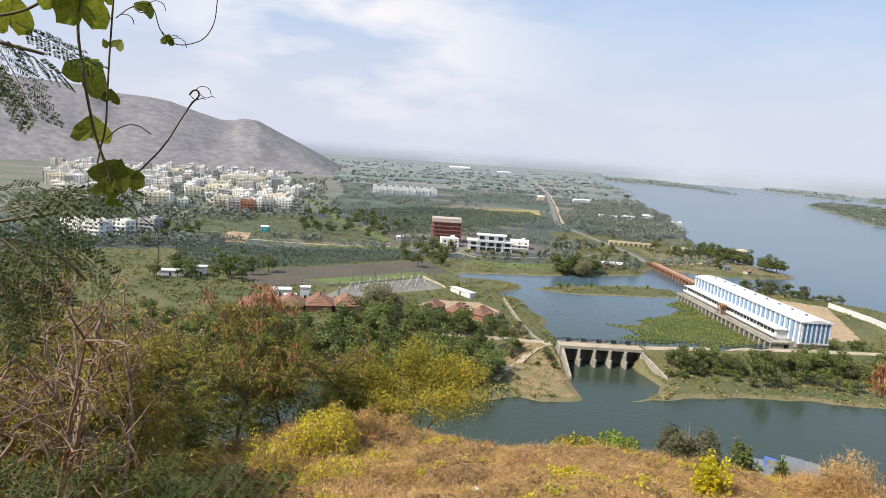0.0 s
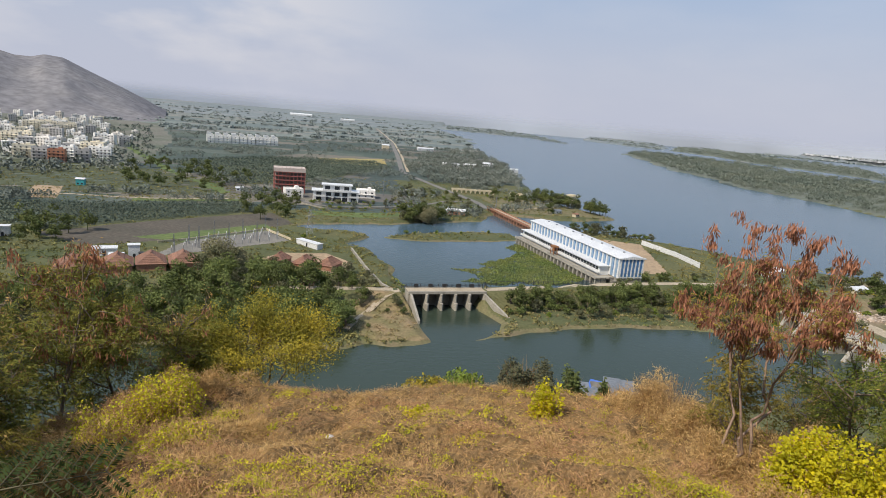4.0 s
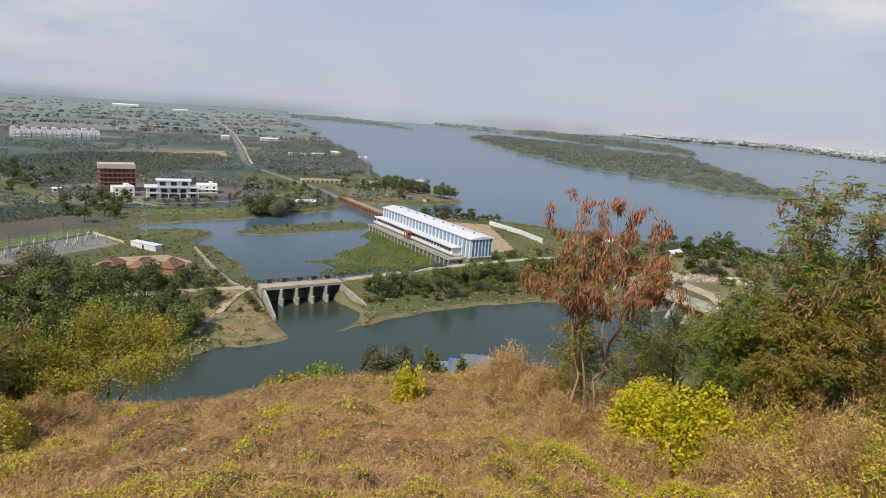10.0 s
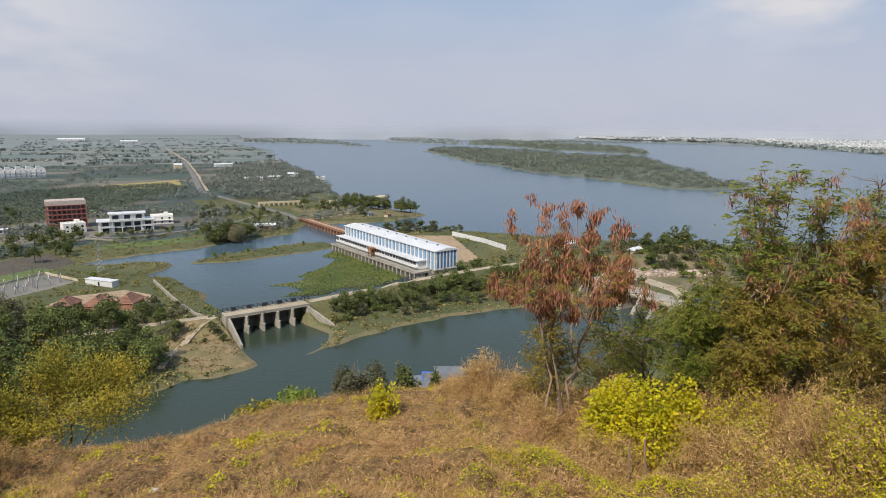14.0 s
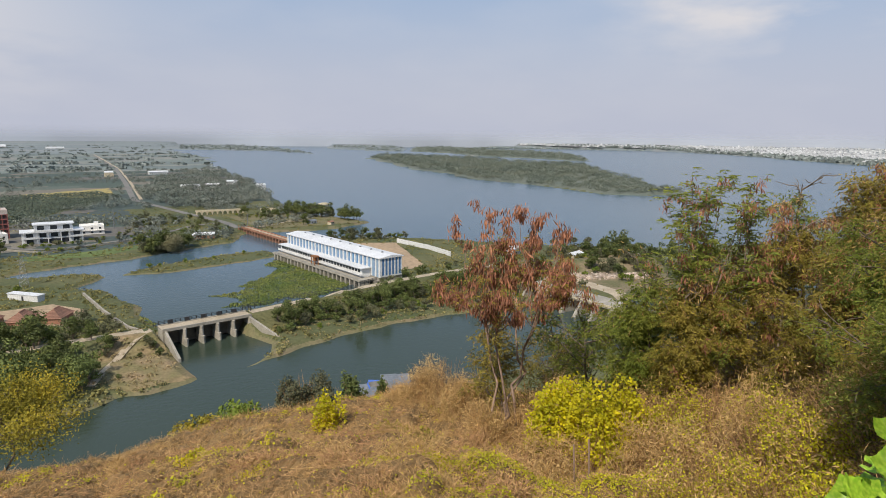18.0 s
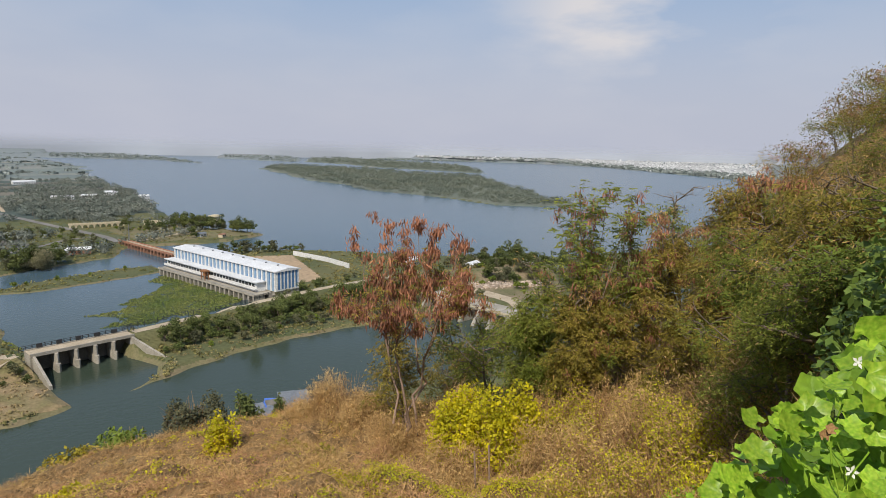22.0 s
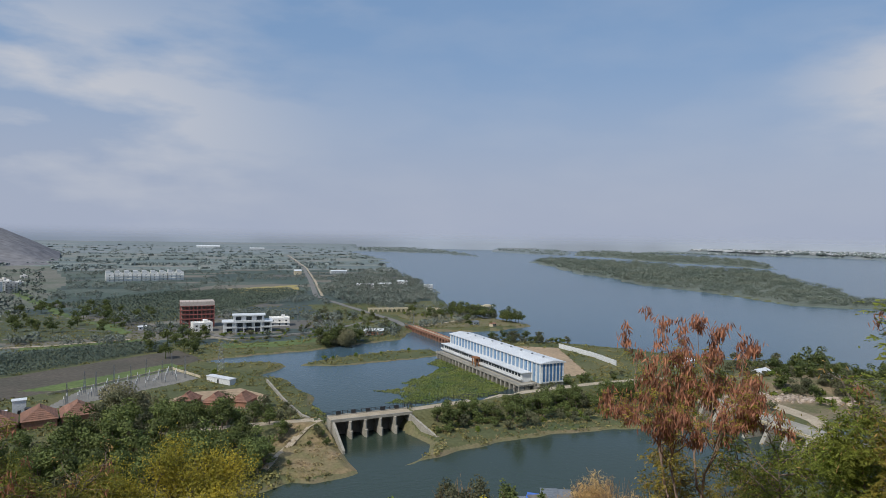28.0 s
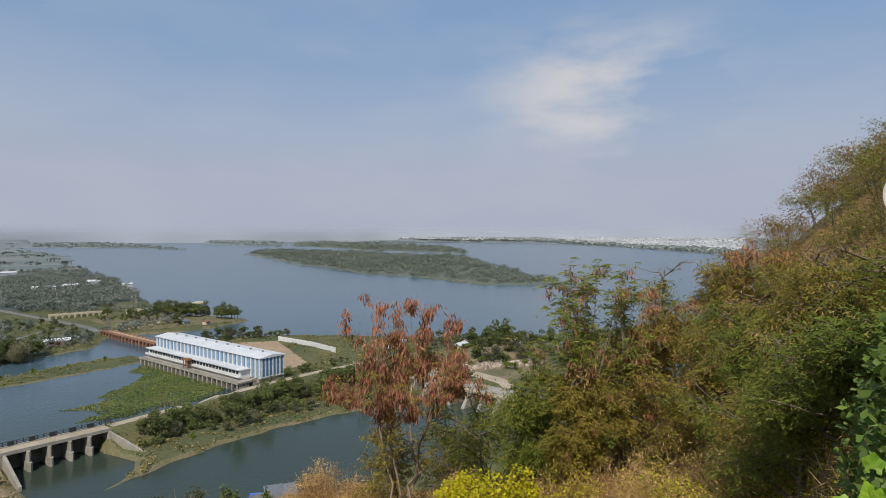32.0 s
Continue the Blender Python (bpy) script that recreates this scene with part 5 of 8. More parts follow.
# bushes and trees on the bank between the bridge and the pump house
for x, y in inside([(88, 226), (110, 222), (150, 224), (200, 216), (250, 205), (262, 240), (200, 254), (135, 248), (92, 242)], 105, 3.8):
    near_top = y > 236 or rng.random() < 0.25
    grow(int(rng.choice([1, 0, 3, 6])) if near_top else int(rng.choice([6, 7, 6, 5])), x, y, 0.7 + 0.45 * rng.random(), "on the canal bank", "bank trees")
for x, y in inside([(96, 240), (135, 247), (193, 253), (262, 250), (262, 240), (193, 243), (135, 237), (100, 230)], 70, 3.4):
    grow(int(rng.choice([1, 0, 6, 1, 0])), x, y, 0.62 + 0.34 * rng.random(), "below the embankment road", "bank trees")
for x, y in inside([(246, 548), (284, 545), (294, 590), (252, 606)], 30, 5.0):
    grow(int(rng.choice([3, 3, 2, 0])), x, y, 0.9 + 0.5 * rng.random(), "on the cape", "cape grove")
for x, y in inside([(272, 512), (293, 508), (293, 532), (274, 536)], 9, 5.0):
    grow(2, x, y, 0.9 + 0.25 * rng.random(), "at the tip of the cape", "cape grove")
for x, y in inside([(196, 604), (232, 590), (246, 560), (225, 552), (196, 580)], 20, 5.5):
    grow(int(rng.choice([5, 6, 6])), x, y, 0.5 + 0.4 * rng.random(), "behind the cape", "cape grove")
for x, y in inside([(204, 428), (262, 406), (268, 392), (240, 404), (200, 414)], 24, 3.6):
    grow(int(rng.choice([1, 5, 6, 3])), x, y, 0.6 + 0.35 * rng.random(), "on the bank behind the pump house", "pump house trees")
for x, y in inside([(84, 440), (116, 444), (118, 456), (82, 452)], 12, 3.6):
    grow(int(rng.choice([0, 2, 3])), x, y, 0.9 + 0.35 * rng.random(), "on the far pond bank", "pond grove")
for x, y in inside([(20, 500), (62, 505), (100, 520), (112, 540), (60, 518), (16, 514)], 26, 3.5):
    grow(int(rng.choice([6, 6, 5])), x, y, 0.5 + 0.3 * rng.random(), "round the white villa", "villa hedges")
for x, y in inside([(110, 470), (170, 500), (168, 600), (120, 640), (100, 560)], 40, 6.0):
    grow(int(rng.choice([6, 5, 1, 3])), x, y, 0.6 + 0.4 * rng.random(), "between the roads", "field trees")
for x, y in inside([(150, 268), (205, 270), (240, 300), (215, 290), (160, 276)], 12, 4.0):
    grow(int(rng.choice([6, 5, 1])), x, y, 0.6 + 0.3 * rng.random(), "beside the embankment road", "bank trees")
# far side of the pond: field edges and the cape
for x, y, k, s in [(92, 446, 2, 0.95), (98, 450, 0, 1.1), (106, 448, 2, 0.9), (112, 452, 0, 0.8), (86, 448, 6, 1.2), (252, 566, 2, 1.0), (262, 560, 3, 1.3), (270, 566, 3, 1.3), (278, 556, 3, 1.3), (240, 570, 0, 0.9),
                   (280, 528, 2, 1.0), (288, 524, 2, 0.95), (276, 520, 0, 0.9), (225, 560, 2, 1.0), (216, 566, 0, 0.9), (208, 600, 2, 0.9), (228, 508, 0, 0.8), (234, 512, 6, 1.1),
                   (100, 402, 7, 1.0), (78, 396, 6, 0.9), (84, 398, 7, 0.8), (118, 404, 7, 0.8), (140, 410, 7, 0.9), (10, 366, 6, 0.9), (226, 420, 3, 0.9), (232, 424, 5, 1.2), (240, 420, 1, 0.8),
                   (248, 414, 5, 1.2), (256, 408, 6, 1.1), (222, 425, 1, 0.8), (213, 426, 1, 0.7), (262, 402, 6, 1.0)]:
    grow(k, x, y, s * (1.3 if k < 6 else 1.0), "beside the water", "trees beside the pond")
for x, y in inside([(-30, 420), (0, 424), (12, 470), (8, 520), (-20, 520), (-34, 470)], 16, 6):
    grow(int(rng.choice([0, 2, 1])), x, y, 0.8 + 0.4 * rng.random(), "by the stream below the red building", "stream trees")
for x, y in inside([(20, 470), (84, 480), (110, 500), (90, 545), (60, 500), (25, 490)], 16, 7):
    grow(int(rng.choice([6, 7, 5])), x, y, 0.6 + 0.4 * rng.random(), "in the garden of the white villa", "garden bushes")
for x, y in inside([(-170, 330), (-110, 340), (-105, 372), (-160, 372)], 14, 6):
    grow(int(rng.choice([0, 2])), x, y, 0.9 + 0.4 * rng.random(), "at the edge of the fields", "field trees")
for x, y in inside([(-150, 560), (-60, 545), (-20, 640), (-100, 760), (-160, 760)], 40, 8):
    grow(int(rng.choice([0, 2, 1])), x, y, 0.8 + 0.5 * rng.random(), "along the stream", "stream trees")
for x, y in inside([(270, 232), (330, 200), (400, 190), (392, 240), (330, 280), (280, 270)], 34, 6):
    grow(int(rng.choice([0, 2, 3, 1])), x, y, 0.8 + 0.4 * rng.random(), "on the river bank by the weir", "weir trees")
for x, y, k, s in [(30, 236, 5, 0.6), (40, 232, 6, 0.5), (46, 236, 6, 0.7), (44, 240, 6, 0.5), (30, 214, 6, 0.5), (338, 262, 2, 1.5), (344, 254, 0, 1.5), (352, 262, 2, 1.5), (322, 278, 3, 1.6), (312, 284, 3, 1.5), (330, 272, 3, 1.6), (300, 280, 3, 0.9), (356, 248, 0, 0.9)]:
    grow(k, x, y, s, "on the river bank by the weir", "weir trees")
for x, y in inside([(262, 214), (300, 192), (352, 236), (368, 274), (330, 292), (290, 262)], 60, 4.2):
    grow(int(rng.choice([3, 5, 6, 1, 7])), x, y, 0.8 + 0.5 * rng.random(), "on the rubble by the weir", "weir trees")
for x, y in inside([(-330, 420), (-215, 380), (-200, 520), (-300, 540)], 22, 9):
    grow(int(rng.choice([0, 2, 1, 3])), x, y, 0.8 + 0.4 * rng.random(), "among the houses", "field trees")


# ---- woods, crops and palms too many to count ----
def far_crowns(name, kinds, material, label):
    """The far trees of one colour, each with its trunk and leaf clumps, as one mesh."""
    pieces = []
    for kind, x, y, s, a in FAR_TREES:
        if kind in kinds:
            v = np.empty(len(KINDS[kind][1][0][1].vertices) * 3)
            KINDS[kind][1][0][1].vertices.foreach_get("co", v)
            v = v.reshape(-1, 4, 3)[::2]
            mid = v.mean(1, keepdims=True)
            v = (mid + (v - mid) * 1.4).reshape(-1, 3) * s
            c, sn = math.cos(radians(a)), math.sin(radians(a))
            w = np.stack([v[:, 0] * c - v[:, 1] * sn + x, v[:, 0] * sn + v[:, 1] * c + y, v[:, 2] + gz(x, y)], -1)
            pieces.append((w, np.arange(len(w)).reshape(-1, 4)))
            pieces.append(tubes([(x, y, gz(x, y) - 0.3, x, y, gz(x, y) + KINDS[kind][2] * s * 0.5, 0.25 * s, 0.12 * s)], 4))
    tagged(put(name, array_mesh(name, *join(*pieces), material)), label, "trees", kind="stuff")


far_crowns("far_trees", (0, 1, 2), M_TREE, "dark green trees along the pond, stream and fields")
far_crowns("far_dusty_trees", (3, 5), M_TREE2, "dusty grey-green trees along the pond and fields")
far_crowns("far_bushes", (4, 6, 7), M_TREE3, "low green bushes along the pond and gardens")

def clumps(xy, h, r, rng, k=16, base=None, leaf=0.5):
    """Far trees: for each place k leaf blades in a rounded crown."""
    n = len(xy)
    z = ground_z(xy[:, 0], xy[:, 1]) if base is None else base
    u = unit(rng.normal(size=(n, k, 3)))
    c = np.concatenate([xy, (z + h * 0.55)[:, None]], 1)[:, None]
    P = c + u * np.stack([r, r, h * 0.45], -1)[:, None] * (0.55 + 0.45 * rng.random((n, k, 1)))
    D = unit(unit(np.cross(u, rng.normal(size=u.shape))) + u * 0.25 + rng.normal(size=u.shape) * 0.2)
    L = (r[:, None] * leaf * (1.2 + 0.9 * rng.random((n, k))))
    P = P - D * L[..., None] / 2
    return cards(P.reshape(-1, 3), D.reshape(-1, 3), L.ravel(), L.ravel() * 0.75, rng, u.reshape(-1, 3) * 0.8 + SUNWARD * 0.35)


def stuff(name, pieces, material, label, category):
    return tagged(put(name, array_mesh(name, *pieces, material)), label, category, kind="stuff")


rng = np.random.default_rng(400)
CROPS = [[(-198, 447), (-118, 466), (-30, 493), (-15, 460), (-84, 405), (-125, 372), (-168, 387)], [(-140, 780), (-27, 927), (129, 944), (144, 867), (19, 640), (-40, 600)]]
GOLD = [(42, 960), (152, 1012), (140, 885), (47, 872)]
PLOW = [(-131, 361), (-77, 408), (-11, 454), (6, 414), (-54, 356), (-97, 335)]
YARD0 = [(-66, 312), (-40, 326), (4, 360), (-12, 390), (-54, 354)]
ROAD = [(360, 2689), (254, 1575), (191, 1107), (148, 812), (162, 673), (176, 560), (174, 515)]
PALMS = [(165, 900), (260, 1180), (420, 1480), (440, 1400), (365, 1020), (293, 735), (200, 660), (160, 700)]


def far_spots(n, r0, r1, a0, a1):
    az, d = rng.uniform(a0, a1, n), np.exp(rng.uniform(np.log(r0), np.log(r1), n))
    return np.stack([d * np.sin(np.radians(az)), d * np.cos(np.radians(az))], -1)


xy = far_spots(21000, 480, 4300, -46, 25)
ok = (water_gap(xy[:, 0], xy[:, 1]) > 6) & (along(xy[:, 0], xy[:, 1], ROAD) > 9)
for poly in CROPS + [GOLD, [(-190, 400), (0, 520), (0, 470), (-80, 400)], [(15, 490), (95, 500), (95, 590), (-25, 600)], [(-150, 1090), (0, 1150), (0, 1230), (-150, 1230)], PALMS, PLOW,
             [(-300, 560), (-20, 500), (-60, 600), (-130, 720), (-300, 720)], TOWN]:
    ok &= away(xy[:, 0], xy[:, 1], poly) > 0
dens = wobble(xy[:, 0], xy[:, 1], 70.0, 2) + 0.7 * wobble(xy[:, 0] * 0.5, xy[:, 1], 33.0, 7)
ok &= dens > np.clip(np.hypot(xy[:, 0], xy[:, 1]) / 4000 - 0.45, -0.2, 0.15) + 0.45 * rng.random(len(xy))
xy = xy[ok]
n = len(xy)
far = np.hypot(xy[:, 0], xy[:, 1])
h = rng.uniform(3.5, 8, n)
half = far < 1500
stuff("woods", clumps(xy[half], h[half], h[half] * rng.uniform(0.45, 0.7, half.sum()), rng, 40, leaf=0.23), M_WOODS, "green field trees and copses on the plain, greyed for haze", "trees")
stuff("far_woods", clumps(xy[~half], h[~half] * 0.75, h[~half] * rng.uniform(0.8, 2.0, (~half).sum()), rng, 16, leaf=0.42), M_WOODS2, "green copses far out on the plain, greyed for haze", "trees")

xy = far_spots(2600, 640, 1700, 8, 24)
xy = xy[(away(xy[:, 0], xy[:, 1], PALMS) < 0) & (along(xy[:, 0], xy[:, 1], ROAD) > 8)]
h = rng.uniform(5, 11, len(xy))
stuff("riverside_woods", clumps(xy, h, h * 0.55, rng, 44, leaf=0.22), M_WOODS, "dark green trees and undergrowth along the river", "trees")

# low scrub and rough grass round the pond, the canal and the field edges
M_SCRUB = mat("olive_scrub_grass", (0.135, 0.142, 0.044), (0.235, 0.2, 0.075), 0.03, 0.5, 0.9, island=0.4, bump=0)
xy = far_spots(40000, 195, 720, -40, 46)
gap2 = water_gap(xy[:, 0], xy[:, 1])
ok = (gap2 > 0.6) & (along(xy[:, 0], xy[:, 1], BUND) > 3.2) & (hill(xy[:, 0], xy[:, 1]) < 1) & (wobble(xy[:, 0], xy[:, 1], 7.0, 3) + 0.5 * wobble(xy[:, 0], xy[:, 1], 22.0, 1) > -0.35)
for poly in [YARD0, PLOW, CROPS[0], [(-12, 290), (34, 290), (34, 332), (-12, 332)], [(184, 300), (214, 300), (246, 384), (190, 400)], [(10, 490), (95, 505), (95, 590), (-25, 600)],
             [(140, 262), (190, 270), (190, 390), (140, 390)], [(50, 200), (50, 262), (84, 262), (87, 220)]]:
    ok &= away(xy[:, 0], xy[:, 1], poly) > 0
ok &= along(xy[:, 0], xy[:, 1], ROAD) > 6
xy = xy[ok]
h = rng.uniform(0.35, 1.3, len(xy))
onspit = np.hypot(xy[:, 0] - 42, xy[:, 1] - 224) < 24
xy = xy[~onspit | (rng.random(len(xy)) < 0.8)]
h = rng.uniform(0.35, 1.2, len(xy))
dry = (np.hypot(xy[:, 0] - 44, xy[:, 1] - 226) < 26) | ((xy[:, 0] > 84) & (xy[:, 1] < 236) & (rng.random(len(xy)) < 0.6))
sr = h * rng.uniform(0.8, 1.7, len(xy))
stuff("scrub", clumps(xy[~dry], h[~dry], sr[~dry], rng, 9, leaf=0.38), M_SCRUB, "olive scrub and rough grass on the low ground", "scrub")
M_DRYSCRUB = mat("tan_dry_grass", (0.30, 0.22, 0.12), (0.20, 0.18, 0.075), 0.06, 0.6, 0.9, island=0.35, bump=0)
stuff("dry_scrub", clumps(xy[dry], h[dry] * 0.6, sr[dry], rng, 9, leaf=0.3), M_DRYSCRUB, "tan dry grass and weeds on the canal banks", "scrub")

xy = far_spots(15000, 560, 4300, 14, 60)
outer = xy[np.min([away(xy[:, 0], xy[:, 1], land) for land in (FAR_ISLAND, SPIT)], 0) < -8]
xy = xy[np.min([away(xy[:, 0], xy[:, 1], land) for land in (ISLAND, REAR_ISLAND)], 0) < -8]
h = rng.uniform(4, 9, len(outer))
stuff("far_island_woods", clumps(outer, h, h * 1.3, rng, 14, leaf=0.4), M_WOODS2, "woods on the far river islands, paled for haze", "trees")
h = rng.uniform(4, 10, len(xy)) * np.where(np.hypot(xy[:, 0], xy[:, 1]) > 1300, 1.2, 0.8)
# island leaves get a bluish-grey haze tint in their colour
stuff("island_woods", clumps(xy, h, h * rng.uniform(0.7, 1.3, len(xy)), rng, 44, leaf=0.155), mat("island_hazed_leaves", (0.105, 0.128, 0.105), (0.155, 0.168, 0.13), 0.012, 0.1, 0.9, island=0.3, bump=0, spec=0.1), "green scrub woods on the river island, greyed for haze", "trees")

xy = far_spots(1500, 500, 1500, -32, -11)
xy = xy[away(xy[:, 0], xy[:, 1], TOWN) < 0]
h = rng.uniform(4, 9, len(xy))
stuff("town_trees", clumps(xy, h, h * 0.5, rng, 16, leaf=0.45), M_WOODS, "green trees between the town houses, greyed for haze", "trees")


def rows_in(poly, a, step, gap):
    xs, ys = np.array(poly).T
    cxm, cym, R = xs.mean(), ys.mean(), 400
    u, v = np.meshgrid(np.arange(-R, R, step), np.arange(-R, R, gap))
    c, s = math.cos(radians(a)), math.sin(radians(a))
    x, y = cxm + u.ravel() * c - v.ravel() * s, cym + u.ravel() * s + v.ravel() * c
    k = away(x, y, poly) < 0
    return np.stack([x[k], y[k]], -1) + rng.normal(size=(k.sum(), 2)) * 0.3


xy = rows_in(CROPS[0], 16, 2.2, 3.6)
h = rng.uniform(1.8, 3.0, len(xy))
stuff("crop_rows", clumps(xy, h, h * 0.55, rng, 12, leaf=0.42), M_CROP, "rows of dark green crop plants on the field", "crop")
xy = rows_in(CROPS[1], 10, 4.5, 6.5)
h = rng.uniform(2.2, 4.0, len(xy))
stuff("plantation", clumps(xy, h, h * 0.6, rng, 14, leaf=0.42), M_CROP, "dark green plantation in long rows", "crop")


def slab(name, poly, material, label, category, z=0.06):
    """A thin sheet that lies on the ground inside an outline."""
    xs, ys = np.array(poly, float).T
    st = max((xs.max() - xs.min()), (ys.max() - ys.min())) / 70
    u, v = np.meshgrid(np.arange(xs.min(), xs.max() + st, st), np.arange(ys.min(), ys.max() + st, st))
    w = away(u, v, poly)
    zz2 = np.where(w < st, ground_z(u.ravel(), v.ravel()).reshape(u.shape) + z, -5)
    zz2 = np.where(w > 0, zz2 - w * 0.15, zz2)
    idx = np.arange(u.size).reshape(u.shape)
    q = np.stack([idx[:-1, :-1], idx[:-1, 1:], idx[1:, 1:], idx[1:, :-1]], -1).reshape(-1, 4)
    q = q[(w.ravel()[q] < st * 0.7).all(1)]
    return tagged(put(name, array_mesh(name, np.stack([u.ravel(), v.ravel(), zz2.ravel()], -1), q, material, True)), label, category, kind="structure")


M_GOLD = mat("ripe_golden_field", (0.36, 0.28, 0.10), (0.30, 0.25, 0.10), 0.02, 0.4, 0.95)
M_PLOW = mat("ploughed_brown_earth", (0.105, 0.088, 0.07), (0.08, 0.072, 0.056), 0.03, 0.5, 0.95)
M_LIGHTGREEN = mat("bright_grass", (0.12, 0.155, 0.05), (0.09, 0.125, 0.045), 0.03, 0.4, 0.95)
M_REDEARTH = mat("bare_red_earth", (0.38, 0.275, 0.175), (0.31, 0.23, 0.15), 0.04, 0.5, 0.95)
M_DARKFIELD = mat("dark_field_soil", (0.085, 0.095, 0.05), (0.065, 0.075, 0.042), 0.03, 0.4, 0.95)
slab("field_golden", GOLD, M_GOLD, "golden ripe field", "field")
slab("field_ploughed", PLOW, M_PLOW, "brown ploughed field", "field")
slab("field_crop", CROPS[0], M_DARKFIELD, "dark soil under crop rows", "field")
slab("field_plantation", CROPS[1], M_DARKFIELD, "dark soil under the plantation", "field")
slab("field_fallow", [(-300, 480), (-180, 510), (-45, 520), (-60, 600), (-120, 690), (-330, 720)], M_DARKFIELD, "dark fallow fields with hedges", "field", 0.04)
slab("field_strip", [(-110, 492), (-36, 508), (-34, 498), (-108, 478)], M_LIGHTGREEN, "bright green crop strip", "field", 0.1)
slab("meadow_stream", [(-240, 1055), (-138, 756), (-92, 631), (-62, 600), (-43, 540), (-56, 536), (-80, 590), (-120, 671), (-175, 814), (-262, 1050)], M_LIGHTGREEN, "bright green stream meadow", "meadow", 0.1)
slab("field_strip_green", [(-81, 357), (-13, 408), (-5, 391), (-53, 349)], M_LIGHTGREEN, "bright green strip beside the switchyard", "field", 0.1)
slab("earth_patch", [(-189, 534), (-169, 533), (-156, 478), (-171, 474), (-182, 500)], M_REDEARTH, "bare red earth patch", "earth", 0.1)
slab("yard_earth", [(-10, 292), (26, 290), (34, 310), (22, 330), (0, 330), (-12, 316)], M_REDEARTH, "bare earth yard round the tiled sheds", "earth", 0.08)
slab("lawn", [(12, 470), (20, 452), (60, 448), (100, 470), (96, 482), (60, 470)], M_LIGHTGREEN, "mown lawn on the pond bank", "lawn", 0.06)
slab("pump_yard", [(184, 300), (214, 300), (246, 384), (220, 400), (190, 400)], M_REDEARTH, "bare tan yard behind the pump house", "earth", 0.08)
M_DRYBANK = mat("dry_tan_bank_grass", (0.255, 0.185, 0.105), (0.165, 0.145, 0.065), 0.12, 1.0, 0.95)
M_RUBBLE = mat("tan_rubble_earth", (0.22, 0.17, 0.11), (0.12, 0.115, 0.055), 0.09, 0.7, 0.95)
slab("spit_ground", [(27, 238), (36, 246), (49, 243), (50, 214), (58, 208), (48, 203), (33, 202), (27, 206), (26, 222)], M_DRYBANK, "dry tan grass and earth of the spit beside the bridge", "earth", 0.09)
slab("weir_earth", [(250, 262), (246, 214), (262, 190), (300, 186), (352, 232), (372, 276), (330, 300), (285, 262)], M_RUBBLE, "bare tan earth and rubble beside the weir", "earth", 0.07)
slab("cape_ground", [(190, 505), (282, 495), (284, 520), (258, 600), (190, 600)], M_BANK, "dry grass and mud of the cape", "earth", 0.05)


def ribbon(name, line, width, material, label, category, z=0.12):
    """A road or track that follows the ground."""
    pts = []
    for (ax, ay), (bx, by) in zip(line, line[1:]):
        m = max(2, int(math.hypot(bx - ax, by - ay) / 6))
        pts += [(ax + (bx - ax) * k / m, ay + (by - ay) * k / m) for k in range(m)]
    pts.append(line[-1])
    p = np.array(pts)
    ker = np.ones(5) / 5
    sm = np.stack([np.convolve(np.pad(p[:, c], 2, mode="edge"), ker, mode="valid") for c in (0, 1)], -1)
    t = unit(np.gradient(sm, axis=0))
    nrm = np.stack([-t[:, 1], t[:, 0]], -1)
    cols = [sm + nrm * width * f for f in (-0.5, 0, 0.5)]
    zc2 = ground_z(sm[:, 0], sm[:, 1]) + z
    v = np.concatenate([np.concatenate([c, (np.maximum(zc2, ground_z(c[:, 0], c[:, 1]) + z * 0.5))[:, None]], 1) for c in cols])
    m = len(sm)
    k = np.arange(m - 1)
    q = np.concatenate([np.stack([k + c * m, k + 1 + c * m, k + 1 + (c + 1) * m, k + (c + 1) * m], -1) for c in (0, 1)])
    return tagged(put(name, array_mesh(name, v, q, material, True)), label, category, kind="structure")


ribbon("road_main", ROAD, 7, M_ROAD, "long straight grey road across the plain", "road", 0.3)
ribbon("road_verge", [(366, 2689), (261, 1575), (199, 1107), (156, 812)], 4, M_PATH, "pale dusty verge beside the road", "road", 0.25)
ribbon("track_field", [(-180, 487), (-163, 499), (-111, 491), (-41, 509)], 4, M_PATH, "tan dirt track between the fields", "track", 0.2)
ribbon("track_bund_west", [(-20, 247), (20, 248), (51, 247)], 4.5, M_PATH, "dusty track on the canal embankment", "track", 0.1)
ribbon("track_bund_east", [(82, 248), (110, 252), (135, 258), (193, 264), (240, 262)], 4.5, M_PATH, "dusty track on the canal embankment", "track", 0.1)
ribbon("track_bank", [(50, 246), (40, 244), (32, 232), (26, 222), (20, 208)], 2.6, M_PATH, "worn dirt path down the bank", "track", 0.1)
ribbon("road_villa", [(10, 520), (30, 490), (70, 500), (110, 520), (150, 560), (170, 560)], 5, M_ROAD, "service road beside the white villa", "road", 0.15)
ribbon("road_cape", [(174, 515), (200, 520), (230, 540), (250, 560)], 4, M_PATH, "dusty road on the cape", "road", 0.1)
ribbon("road_pump", [(196, 300), (210, 340), (222, 390)], 6, M_PATH, "dusty service road behind the pump house", "road", 0.15)
ribbon("road_weir", [(240, 262), (255, 240), (262, 213), (252, 172)], 9, M_PATH, "dusty road to the second weir", "road", 0.15)

